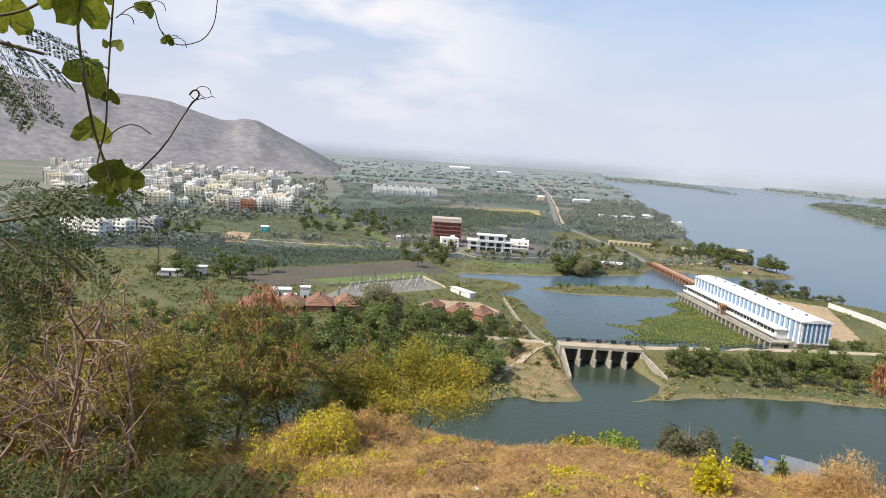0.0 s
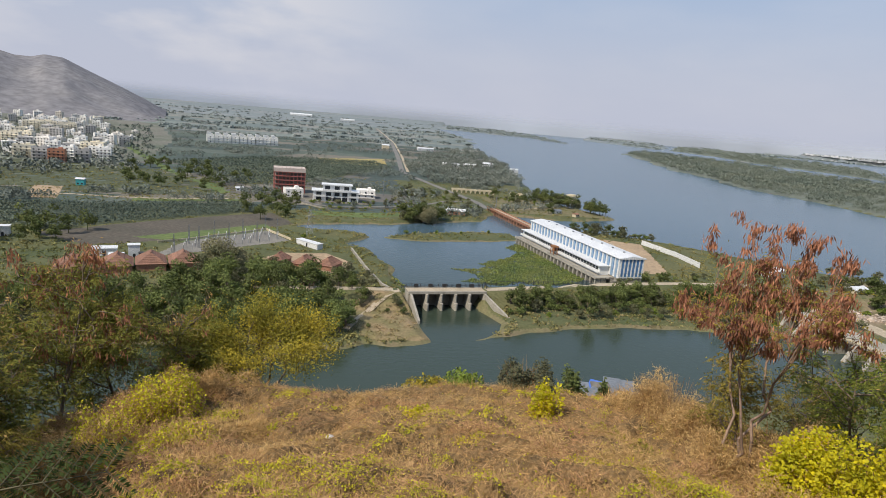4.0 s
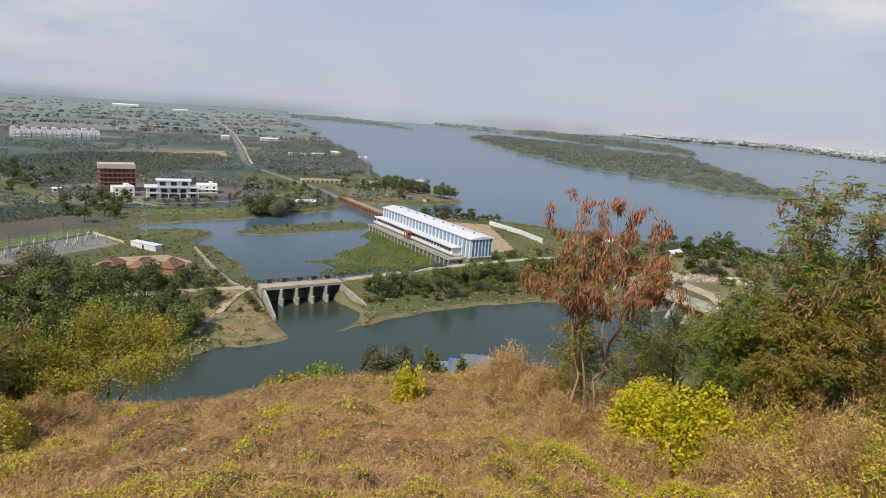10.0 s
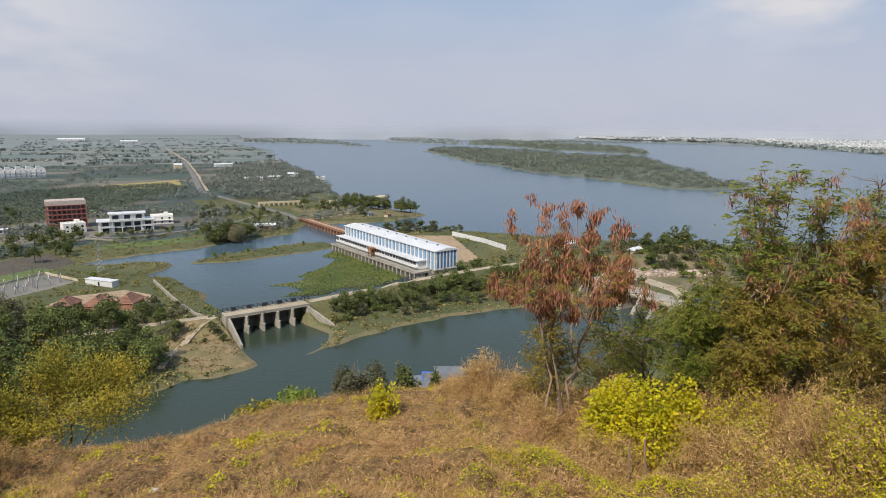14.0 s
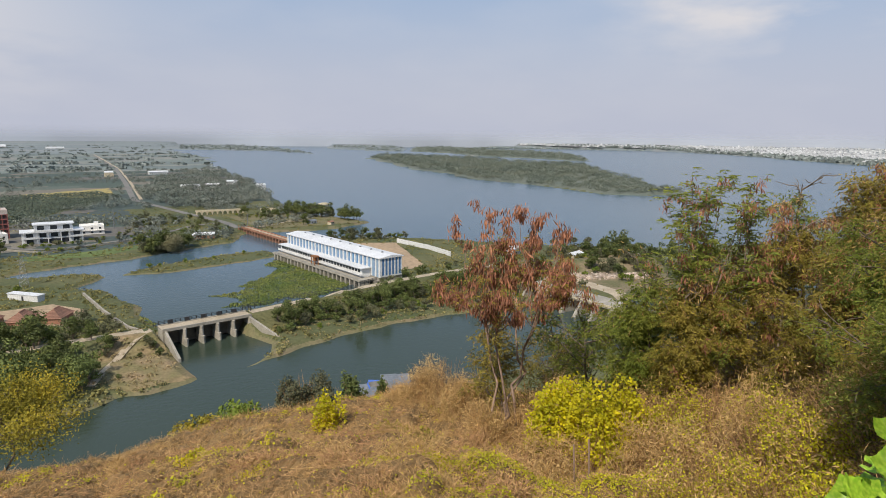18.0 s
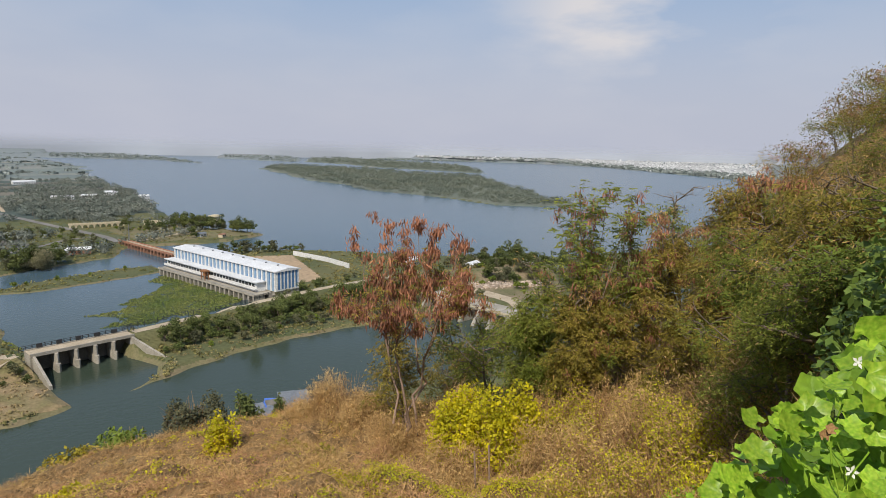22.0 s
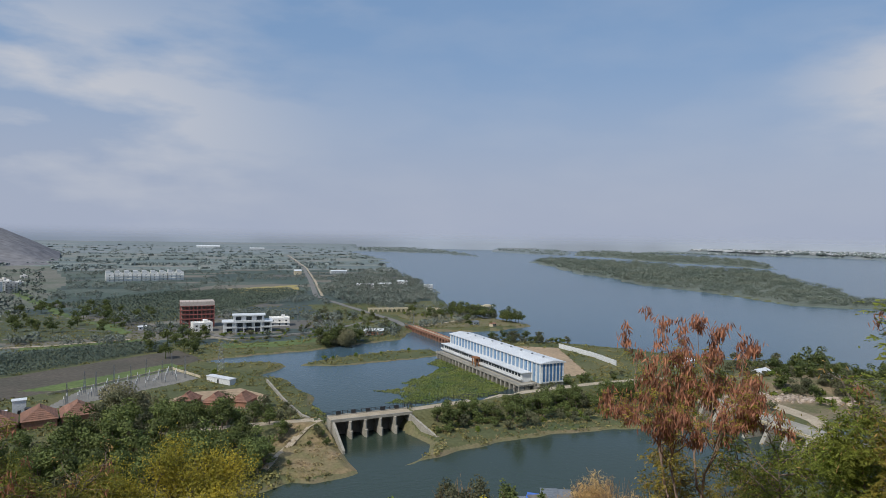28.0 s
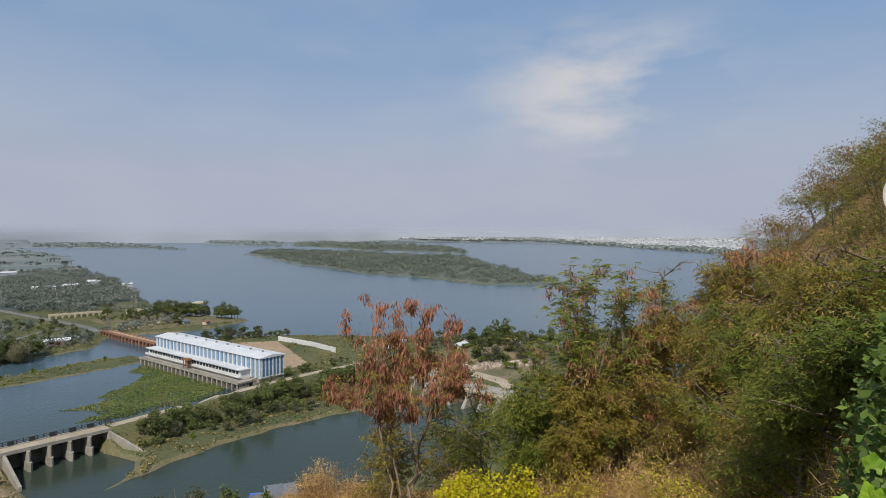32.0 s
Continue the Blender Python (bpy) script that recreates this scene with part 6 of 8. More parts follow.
# floating weed on the pond
rng = np.random.default_rng(500)
xs, ys = np.array(WEED_MAT).T
u, v = rng.uniform(44, 175, 160000), rng.uniform(258, 425, 160000)
edge = away(u + 3 * wobble(u, v, 5.0), v + 3 * wobble(u, v, 4.0, 3), WEED_MAT)
edge = np.minimum(edge, away(u, v, [(46, 295), (52, 294), (55, 276), (52, 268), (45, 274)]))
keep = (edge < 0) & (wobble(u, v, 6.0, 8) + 0.6 * wobble(u, v, 2.0, 1) > -0.35 - 0.06 * np.clip(-edge, 0, 9))
P = np.stack([u[keep], v[keep], 0.02 + 0.12 * rng.random(keep.sum())], -1)
D = unit(rng.normal(size=P.shape) * np.array([1, 1, 0.25]) + np.array([0, 0, 0.3]))
w1 = cards(P, D, 0.3 + 0.7 * rng.random(len(P)), 0.35, rng)
stuff("floating_weed", w1, M_WEED, "bright green floating weed on the pond", "water weed")


# ---- town houses ----
M_WALLS = [mat("cream_white_walls", (0.82, 0.80, 0.76), (0.76, 0.73, 0.68), 0.2, 1.5, 0.85, bump=0.05, rnd=0.12), mat("pale_yellow_walls", (0.74, 0.68, 0.55), (0.68, 0.61, 0.48), 0.2, 1.5, 0.85, bump=0.05, rnd=0.12),
           mat("brick_orange_walls", (0.42, 0.20, 0.12), (0.35, 0.17, 0.11), 0.2, 1.5, 0.9, bump=0.05, rnd=0.12), mat("grey_cement_walls", (0.44, 0.43, 0.41), (0.37, 0.36, 0.35), 0.2, 1.5, 0.9, bump=0.05, rnd=0.12)]


def block_house(w, d, floors, colour, front, side, fh=3.1, tank=True, name="apartment_house", words="", ledges=True):
    """A flat-roofed house with rows of windows on its front (-y) and on its sides; made at the origin."""
    root = empty(name, 0, 0, 0)
    tagged(root, words, "house", "houses of the town")
    H = floors * fh
    wall = M_WALLS[colour]
    dims = [(-w / 2, -d / 2, -1.0, w / 2, d / 2, H)]
    part("wall", boxes(*dims), wall, root)
    bm = bmesh.new()
    for a in ((-w / 2, -d / 2, w / 2, -d / 2 + 0.3), (-w / 2, d / 2 - 0.3, w / 2, d / 2), (-w / 2, -d / 2 + 0.3, -w / 2 + 0.3, d / 2 - 0.3), (w / 2 - 0.3, -d / 2 + 0.3, w / 2, d / 2 - 0.3)):
        box(bm, a[0], a[1], H, a[2], a[3], H + 1.0)
    part("parapet", bm, wall, root)
    part("stair_head", boxes((w * 0.1, 0, H, w * 0.1 + 3.2, 4.0, H + 2.6)), wall, root)
    if tank:
        bm = bmesh.new()
        bmesh.ops.create_cone(bm, cap_ends=True, segments=10, radius1=0.9, radius2=0.85, depth=1.6, matrix=Matrix.Translation((-w * 0.2, 1.0, H + 0.8)))
        part("water_tank", bm, M_DARKSTEEL, root)
    if ledges:
        bm = bmesh.new()
        for k in range(1, floors):
            box(bm, -w / 2 - 0.15, -d / 2 - 1.0, k * fh - 0.12, w / 2 + 0.15, -d / 2, k * fh + 0.06)
            box(bm, -w / 2 + w * 0.1, -d / 2 - 1.0, k * fh + 0.06, -w / 2 + w * 0.4, -d / 2 - 0.9, k * fh + 0.95)
        part("balcony", bm, wall, root)
    wm = link_box("window", (-0.75, -0.06, 0.9, 0.75, 0.05, 2.3), M_GLASS_DARK)
    for f in range(floors):
        for k in range(front):
            put("window", wm, root, pose(-w / 2 + (k + 0.5) * w / front, -d / 2, f * fh))
        for k in range(side):
            put("window", wm, root, pose(w / 2, -d / 2 + (k + 0.5) * d / side, f * fh, 0, 0, 90))
    return root


WHITEH, YELLOWH, BRICKH, GREYH = ("flat-roofed white town house with dark windows", "pale yellow town apartment house with dark windows",
                                  "unfinished orange brick apartment house", "bare grey cement apartment house")
PROTOS = [block_house(15, 12, 4, 0, 4, 2, words=WHITEH), block_house(11, 10, 3, 0, 3, 2, words=WHITEH), block_house(20, 12, 4, 1, 4, 2, words=YELLOWH),
          block_house(13, 12, 4, 0, 3, 2, words=WHITEH), block_house(9, 9, 2, 0, 2, 1, words=WHITEH), block_house(15, 11, 4, 2, 4, 2, words=BRICKH),
          block_house(24, 13, 5, 1, 5, 2, words=YELLOWH), block_house(14, 12, 4, 3, 3, 2, words=GREYH)]
rng = np.random.default_rng(600)
homes = []


def settle(kind, x, y, rz):
    homes.append((x, y))
    return copy_thing(PROTOS[kind], pose(x, y, gz(x, y), 0, 0, rz))


for x, y, k, rz in [(-226, 700, 5, 8), (-206, 712, 7, 6), (-246, 716, 7, 4), (-286, 745, 4, 5), (-195, 745, 0, 10), (-258, 452, 3, -10), (-245, 462, 0, -8),
                    (-262, 470, 1, -12), (-236, 490, 7, -10), (-276, 455, 0, -12), (-560, 880, 6, 12), (-534, 888, 6, 10), (-505, 895, 2, 8), (-470, 900, 0, 8)]:
    settle(k, x, y, rz)
for _ in range(4000):
    az = -30.5 + 19.3 * rng.random() ** 0.85
    d = 760 + 260 * (rng.random() ** 1.3) * (1 + max(0, -13 - az) / 7)
    if rng.random() < 0.25:
        az, d = -32 + 18 * rng.random(), 1100 + 600 * rng.random()
    x, y = at(az, d)
    if x > -185 - (y - 700) * 0.12 or not all((x - a) ** 2 + (y - c) ** 2 > 19 ** 2 for a, c in homes):
        continue
    settle(int(rng.choice([0, 1, 2, 3, 4, 6, 7, 5], p=[.24, .19, .12, .2, .12, .07, .04, .02])), x, y, float(rng.uniform(-12, 25)))
    if len(homes) > 106:
        break
# the houses packed behind, too many to count
M_FARWALL = mat("far_white_walls", (0.74, 0.72, 0.69), (0.52, 0.47, 0.41), 0.03, 0.5, 0.85, island=0.25, bump=0)
walls, panes = [], []
quad6 = np.array([(0, 1, 3, 2), (4, 6, 7, 5), (0, 4, 5, 1), (2, 3, 7, 6), (1, 5, 7, 3), (0, 2, 6, 4)])


def block(x, y, z, a, x0, y0, z0, x1, y1, z1):
    v = np.array([(p, q, r) for p in (x0, x1) for q in (y0, y1) for r in (z0, z1)])
    c, sn = math.cos(a), math.sin(a)
    return np.stack([v[:, 0] * c - v[:, 1] * sn + x, v[:, 0] * sn + v[:, 1] * c + y, v[:, 2] + z], -1), quad6


far_homes = []
for _ in range(9000):
    az = -33 + 21.5 * rng.random()
    d = 800 + 900 * rng.random() ** 1.2 * (1 if az < -14 else 0.5)
    x, y = at(az, d)
    if x > -190 - (y - 700) * 0.12 or not all((x - a) ** 2 + (y - c) ** 2 > 15 ** 2 for a, c in homes + far_homes):
        continue
    far_homes.append((x, y))
    w, dp, fl, a, z = rng.uniform(9, 17), rng.uniform(9, 13), int(rng.integers(2, 6)), rng.uniform(-0.3, 0.5), gz(x, y)
    H = fl * 3.1
    walls += [block(x, y, z, a, -w / 2, -dp / 2, -1, w / 2, dp / 2, H + 0.8), block(x, y, z, a, -1, 0, H + 0.8, 2.4, 3.5, H + 3.0)]
    for f in range(fl):
        n2 = int(w / 3.4)
        panes += [block(x, y, z, a, -w / 2 + (k + 0.3) * w / n2, -dp / 2 - 0.06, f * 3.1 + 0.8, -w / 2 + (k + 0.72) * w / n2, -dp / 2 + 0.1, f * 3.1 + 2.3) for k in range(n2)]
    if len(far_homes) >= 150:
        break
tagged(put("town_blocks", array_mesh("town_blocks", *join(*walls), M_FARWALL)), "white and cream flat-roofed houses packed below the hill", "houses", kind="stuff")
tagged(put("town_windows", array_mesh("town_windows", *join(*panes), M_GLASS_DARK)), "dark windows of the packed town houses", "windows", kind="stuff")
for p in PROTOS:
    for o in list(p.children_recursive) + [p]:
        bpy.data.objects.remove(o)

# the row of white villas in the fields
villa = block_house(12.4, 10, 3, 0, 1, 1, 4.3, False, "row_villa", "white two-storey row villa with a stepped roof")
villa["group"] = "row of white villas"
part("upper_room", boxes((-5.8, -4.9, 12.9, 0.8, 4.9, 17.5)), M_WHITE, villa)
for k in range(9):
    x, y = -131 + k * 13.2, 1141 + k * 3.4
    copy_thing(villa, pose(x, y, gz(x, y), 0, 0, 10))
for o in list(villa.children_recursive) + [villa]:
    bpy.data.objects.remove(o)


# ---- red frame building ----
def frame_building(x, y, rz):
    root = empty("unfinished_building", x, y, gz(x, y), rz)
    tagged(root, "unfinished red concrete frame building with a pale top storey", "building")
    W, D, n = 27.0, 17.0, 5
    fh = 3.7
    part("core", boxes((-W / 2 + 1.5, -D / 2 + 4.5, -1, W / 2 - 1.5, D / 2 - 1, n * fh)), M_DARKCONCRETE, root, "inner walls coloured dark for the unlit storeys")
    col = link_box("column", (-0.3, -0.3, -1, 0.3, 0.3, n * fh), M_REDFRAME)
    for i in range(9):
        for j in (0, 1, 2, 3):
            if i in (0, 8) or j in (0, 3):
                put("column", col, root, pose(-W / 2 + 0.3 + i * (W - 0.6) / 8, -D / 2 + 0.3 + j * (D - 0.6) / 3, 0))
    for k in range(1, n + 1):
        part("floor_slab", boxes((-W / 2 - 0.1, -D / 2 - 0.1, k * fh - 0.45, W / 2 + 0.1, D / 2 + 0.1, k * fh)), M_REDFRAME, root)
        if k < n + 1:
            part("sill_wall", boxes((-W / 2 + 0.2, -D / 2 + 0.15, (k - 1) * fh, W / 2 - 0.2, -D / 2 + 0.3, (k - 1) * fh + 0.4)), M_REDFRAME, root)
    part("top_storey", boxes((-W / 2 - 0.1, -D / 2 - 0.1, n * fh + 0.004, W / 2 + 0.1, D / 2 + 0.1, n * fh + 3.4)), mat("pale_pink_plaster", (0.50, 0.42, 0.37), (0.42, 0.35, 0.31), 0.2, 2, 0.9, bump=0.05), root, "pale plastered top storey")
    rod = link_box("roof_rod", (-0.08, -0.08, 0, 0.08, 0.08, 1.3), M_REDFRAME)
    for i in range(9):
        put("roof_rod", rod, root, pose(-W / 2 + 0.5 + i * (W - 1) / 8, -D / 2 + 0.3, n * fh + 3.4))


frame_building(1.5, 570, 3)
annex = block_house(15, 12, 2, 0, 3, 2, 3.2, False, "white_annex", "low white annex beside the red building", False)
annex["group"] = ""
annex.matrix_basis = pose(5, 539, gz(5, 539), 0, 0, 10)


# ---- white villa by the pond ----
def white_villa(x, y, rz):
    root = empty("white_villa", x, y, gz(x, y), rz)
    root.scale = (1.0, 1.0, 1.3)
    tagged(root, "large white modern villa with balconies and a flat roof", "villa")
    part("main_block", boxes((-20, -6, -1, 18, 9, 6.4)), M_WHITE, root)
    part("upper_block", boxes((-12, -2, 6.404, 12, 9, 10.2)), M_WHITE, root)
    part("roof_slab", boxes((-13, -3.6, 10.2, 13, 9.5, 10.7)), M_ROOFWHITE, root)
    part("roof_slab", boxes((-21, -7.4, 6.41, -12.05, 9.5, 6.95)), M_ROOFWHITE, root)
    part("roof_slab", boxes((12.05, -7.4, 6.41, 19, 9.5, 6.95)), M_ROOFWHITE, root)
    part("terrace", boxes((-12, -7.8, 6.41, 12, -2.05, 6.7)), M_ROOFWHITE, root)
    part("balcony", boxes((-12, -7.8, 6.7, 12, -7.6, 7.6)), M_WHITE, root)
    part("balcony", boxes((-19, -8, 3.1, -10, -6.02, 3.4), (-19, -8, 3.4, -10, -7.85, 4.2)), M_WHITE, root)
    part("balcony", boxes((9, -8, 3.1, 18, -6.02, 3.4), (9, -8, 3.4, 18, -7.85, 4.2)), M_WHITE, root)
    col = link_box("column", (-0.3, -0.3, 0, 0.3, 0.3, 6.4), M_WHITE)
    for cx2 in (-18.5, -10.5, -4, 4, 9.5, 17.5):
        put("column", col, root, pose(cx2, -7.4, 0))
    wm = link_box("window", (-2.1, -0.08, -0.2, 2.1, 0.06, 2.1), M_GLASS_DARK)
    for cx2 in (-15, -7, 0, 6.5, 14):
        for z in (0.7, 3.9):
            put("window", wm, root, pose(cx2, -6, z))
    for cx2 in (-8, 0, 8):
        put("window", wm, root, pose(cx2, -2, 7.6))
    for yy in (-2, 4):
        for z in (0.7, 3.9):
            put("window", wm, root, pose(-20, yy, z, 0, 0, 90))
    part("garden_wall", boxes((-26, -15, -1, 26, -14.6, 1.2)), M_CONCRETE, root)
    # added dark panel that stands in for the shade under the terrace
    part("garage_screen", boxes((-6, -6.5, 0, 8, -6.05, 2.6)), M_DARKSTEEL, root)


white_villa(41, 527, -3)
lodge = block_house(17, 12, 2, 0, 3, 2, 3.1, False, "garden_lodge", "small white two-storey house beside the villa")
lodge["group"] = ""
lodge.matrix_basis = pose(69, 556, gz(69, 556), 0, 0, -6)


# ---- tiled sheds ----
def tiled_shed(x, y, rz, w=12.5, d=15.0, eave=3.2, ridge=6.6):
    z = gz(x, y)
    root = empty("tiled_shed", x, y, z, rz)
    tagged(root, "low brick shed with a worn clay tile hip roof", "shed", "tiled sheds")
    part("wall", boxes((-w / 2 + 0.5, -d / 2 + 0.5, -1, w / 2 - 0.5, d / 2 - 0.5, eave)), M_BRICK, root)
    c = [(-w / 2, -d / 2, eave), (w / 2, -d / 2, eave), (w / 2, d / 2, eave), (-w / 2, d / 2, eave)]
    r0, r1 = (0, -d * 0.16, ridge), (0, d * 0.22, ridge)
    courses = 7
    for a, b2, p, q in ((c[0], c[1], r0, r0), (c[1], c[2], r0, r1), (c[2], c[3], r1, r1), (c[3], c[0], r1, r0)):
        a, b2, p, q = (Vector(v) for v in (a, b2, p, q))
        for k in range(courses):
            bm = bmesh.new()
            f, g = k / courses, (k + 1) / courses
            lo0, lo1 = a.lerp(p, f), b2.lerp(q, f)
            hi0, hi1 = a.lerp(p, g), b2.lerp(q, g)
            up = Vector((0, 0, 0.14))
            vs4 = [bm.verts.new(v) for v in (lo0 + up, lo1 + up, hi1, hi0, lo0, lo1)]
            bm.faces.new((vs4[0], vs4[1], vs4[2], vs4[3]))
            bm.faces.new((vs4[4], vs4[5], vs4[1], vs4[0]))
            part("tile_course", bm, M_TILE, root)
    part("ridge", boxes((-0.25, -d * 0.17, ridge - 0.05, 0.25, d * 0.23, ridge + 0.22)), M_TILE, root)


for x, y, rz in [(-88, 284, 12), (-72, 290, 12), (-59, 294, 12), (-46, 298, 12), (-3, 306, -20), (9, 301, -25), (21, 299, -30)]:
    tiled_shed(x, y, rz, *((13.0, 16.0, 3.2, 7.4) if x < -10 else (9.5, 12.5, 2.4, 5.6)))


# ---- switchyard ----
def lattice_mast(x, y, h, w, name, label, category, arms=0, group=""):
    root = empty(name, x, y, gz(x, y))
    tagged(root, label, category, group)
    top2 = w * 0.22
    legs = [(-1, -1), (1, -1), (1, 1), (-1, 1)]
    for sx, sy in legs:
        bm = bmesh.new()
        part("leg", bar(bm, (sx * w / 2, sy * w / 2, -0.5), (sx * top2 / 2, sy * top2 / 2, h), 0.16), M_STEEL, root)
    bm = bmesh.new()
    n = max(4, int(h / 2.2))
    for k in range(n):
        f, g = k / n, (k + 1) / n
        wf, wg = w + (top2 - w) * f, w + (top2 - w) * g
        for q4 in range(4):
            (ax, ay), (bx, by) = legs[q4], legs[(q4 + 1) % 4]
            bar(bm, (ax * wf / 2, ay * wf / 2, f * h), (bx * wg / 2, by * wg / 2, g * h), 0.09)
            bar(bm, (bx * wf / 2, by * wf / 2, f * h), (ax * wg / 2, ay * wg / 2, g * h), 0.09)
    part("bracing", bm, M_STEEL, root)
    for k in range(arms):
        bm = bmesh.new()
        z = h * (0.72 + 0.12 * k)
        bar(bm, (-2.6, 0, z), (2.6, 0, z), 0.15)
        bar(bm, (-2.6, 0, z), (0, 0, z + 0.9), 0.1)
        bar(bm, (2.6, 0, z), (0, 0, z + 0.9), 0.1)
        part("cross_arm", bm, M_STEEL, root)


lattice_mast(14, 378, 16, 4.2, "power_pylon", "grey lattice power pylon on the pond bank", "pylon", 2)
M_GRAVEL = mat("grey_gravel", (0.22, 0.205, 0.18), (0.17, 0.16, 0.145), 0.1, 1.5, 0.95)
YARD = [(-64, 314), (-40, 328), (2, 360), (-12, 388), (-52, 352)]
slab("switchyard_gravel", YARD, M_GRAVEL, "pale gravel of the switchyard", "yard", 0.1)
rng = np.random.default_rng(700)


def yard_post(x, y):
    root = empty("insulator_post", x, y, gz(x, y))
    bm = bmesh.new()
    bar(bm, (0, 0, -0.3), (0, 0, 2.6), 0.28, 0.22)
    part("support", bm, M_STEEL, root)
    bm = bmesh.new()
    for k in range(4):
        bmesh.ops.create_cone(bm, cap_ends=True, segments=8, radius1=0.24, radius2=0.12, depth=0.22, matrix=Matrix.Translation((0, 0, 2.75 + 0.3 * k)))
    part("insulator", bm, M_WHITE, root)
    return tagged(root, "steel post with a ribbed insulator in the switchyard", "insulator", "switchyard posts")


proto = yard_post(-20, 350)
for x, y in [(a, c) for a in np.arange(-60, 0, 4.6) for c in np.arange(318, 388, 5.6)]:
    if away(np.array([x]), np.array([y]), YARD)[0] < -2:
        copy_thing(proto, pose(x + rng.normal() * 0.3, y + rng.normal() * 0.3, gz(x, y)))
for x, y, h in [(-54, 322, 10), (-44, 335, 12), (-30, 345, 12), (-16, 356, 12), (-5, 364, 12), (-38, 350, 12), (-24, 362, 12), (-12, 374, 12), (-50, 343, 11)]:
    lattice_mast(x, y, h, 1.1, "switchyard_mast", "slim steel lattice mast of the switchyard", "mast", 0, "switchyard masts")


def wall_line(name, line, h, t, material, label, category="wall", cap=None):
    root = empty(name, line[0][0], line[0][1], 0)
    tagged(root, label, category)
    for (ax, ay), (bx, by) in zip(line, line[1:]):
        L = math.hypot(bx - ax, by - ay)
        m = max(1, round(L / 9))
        for k in range(m):
            x0, y0 = ax + (bx - ax) * k / m, ay + (by - ay) * k / m
            bm = boxes((0, -t / 2, -1.5, L / m - 0.05, t / 2, h))
            p = part("wall_panel", bm, material, root)
            p.matrix_basis = pose(x0 - line[0][0], y0 - line[0][1], gz(x0, y0), 0, 0, math.degrees(math.atan2(by - ay, bx - ax)))
    return root


wall_line("switchyard_wall", [(-66, 345), (-52, 353), (-12, 389), (3, 361)], 1.3, 0.3, M_CREAM, "low white wall round the switchyard")
wall_line("pond_wall", [(36, 340), (39, 300), (43, 268), (48, 256)], 1.6, 0.8, M_CONCRETE, "concrete wall along the pond")
wall_line("compound_wall", [(247, 384), (250, 350), (247, 318)], 3.2, 0.4, M_WHITE, "long white compound wall by the river")
wall_line("villa_road_wall", [(10, 505), (30, 480), (100, 500), (112, 512)], 1.0, 0.3, M_CONCRETE, "low white wall along the service road")
for x, y, w, d, h in [(-70, 312, 5, 4, 6.2), (-84, 316, 11, 6, 3.4), (-76, 305, 6, 5, 3.0), (13, 347, 18, 4, 2.8), (-140, 352, 6, 5, 5.0), (-155, 346, 14, 6, 3.0)]:
    root = empty("utility_hut", x, y, gz(x, y), 55 if w == 18 else 12)
    tagged(root, "small white utility building on the flat land", "hut")
    if w == 18:
        root.rotation_euler.z = radians(-52)
    part("wall", boxes((-w / 2, -d / 2, -0.5, w / 2, d / 2, h)), M_WHITE, root)
    part("roof", boxes((-w / 2 - 0.3, -d / 2 - 0.3, h, w / 2 + 0.3, d / 2 + 0.3, h + 0.25)), M_ROOFWHITE, root)
    part("door", boxes((-0.6, -d / 2 - 0.05, 0, 0.6, -d / 2 + 0.02, 2.1)), M_DARKSTEEL, root)
for k, x in enumerate((-66, -63.5)):
    bm = boxes((-1.2, -1.6, 0, 1.2, 1.6, 3.4), bevel=0.2)
    root = empty("transformer", x, 308, gz(x, 308), 12)
    tagged(root, "dark grey power transformer with cooling fins", "transformer", "transformers")
    part("tank", bm, M_DARKSTEEL, root)
    for j in range(5):
        part("fin", boxes((-1.0 + j * 0.45, -2.1, 0.4, -0.9 + j * 0.45, -1.62, 3.0)), M_STEEL, root)


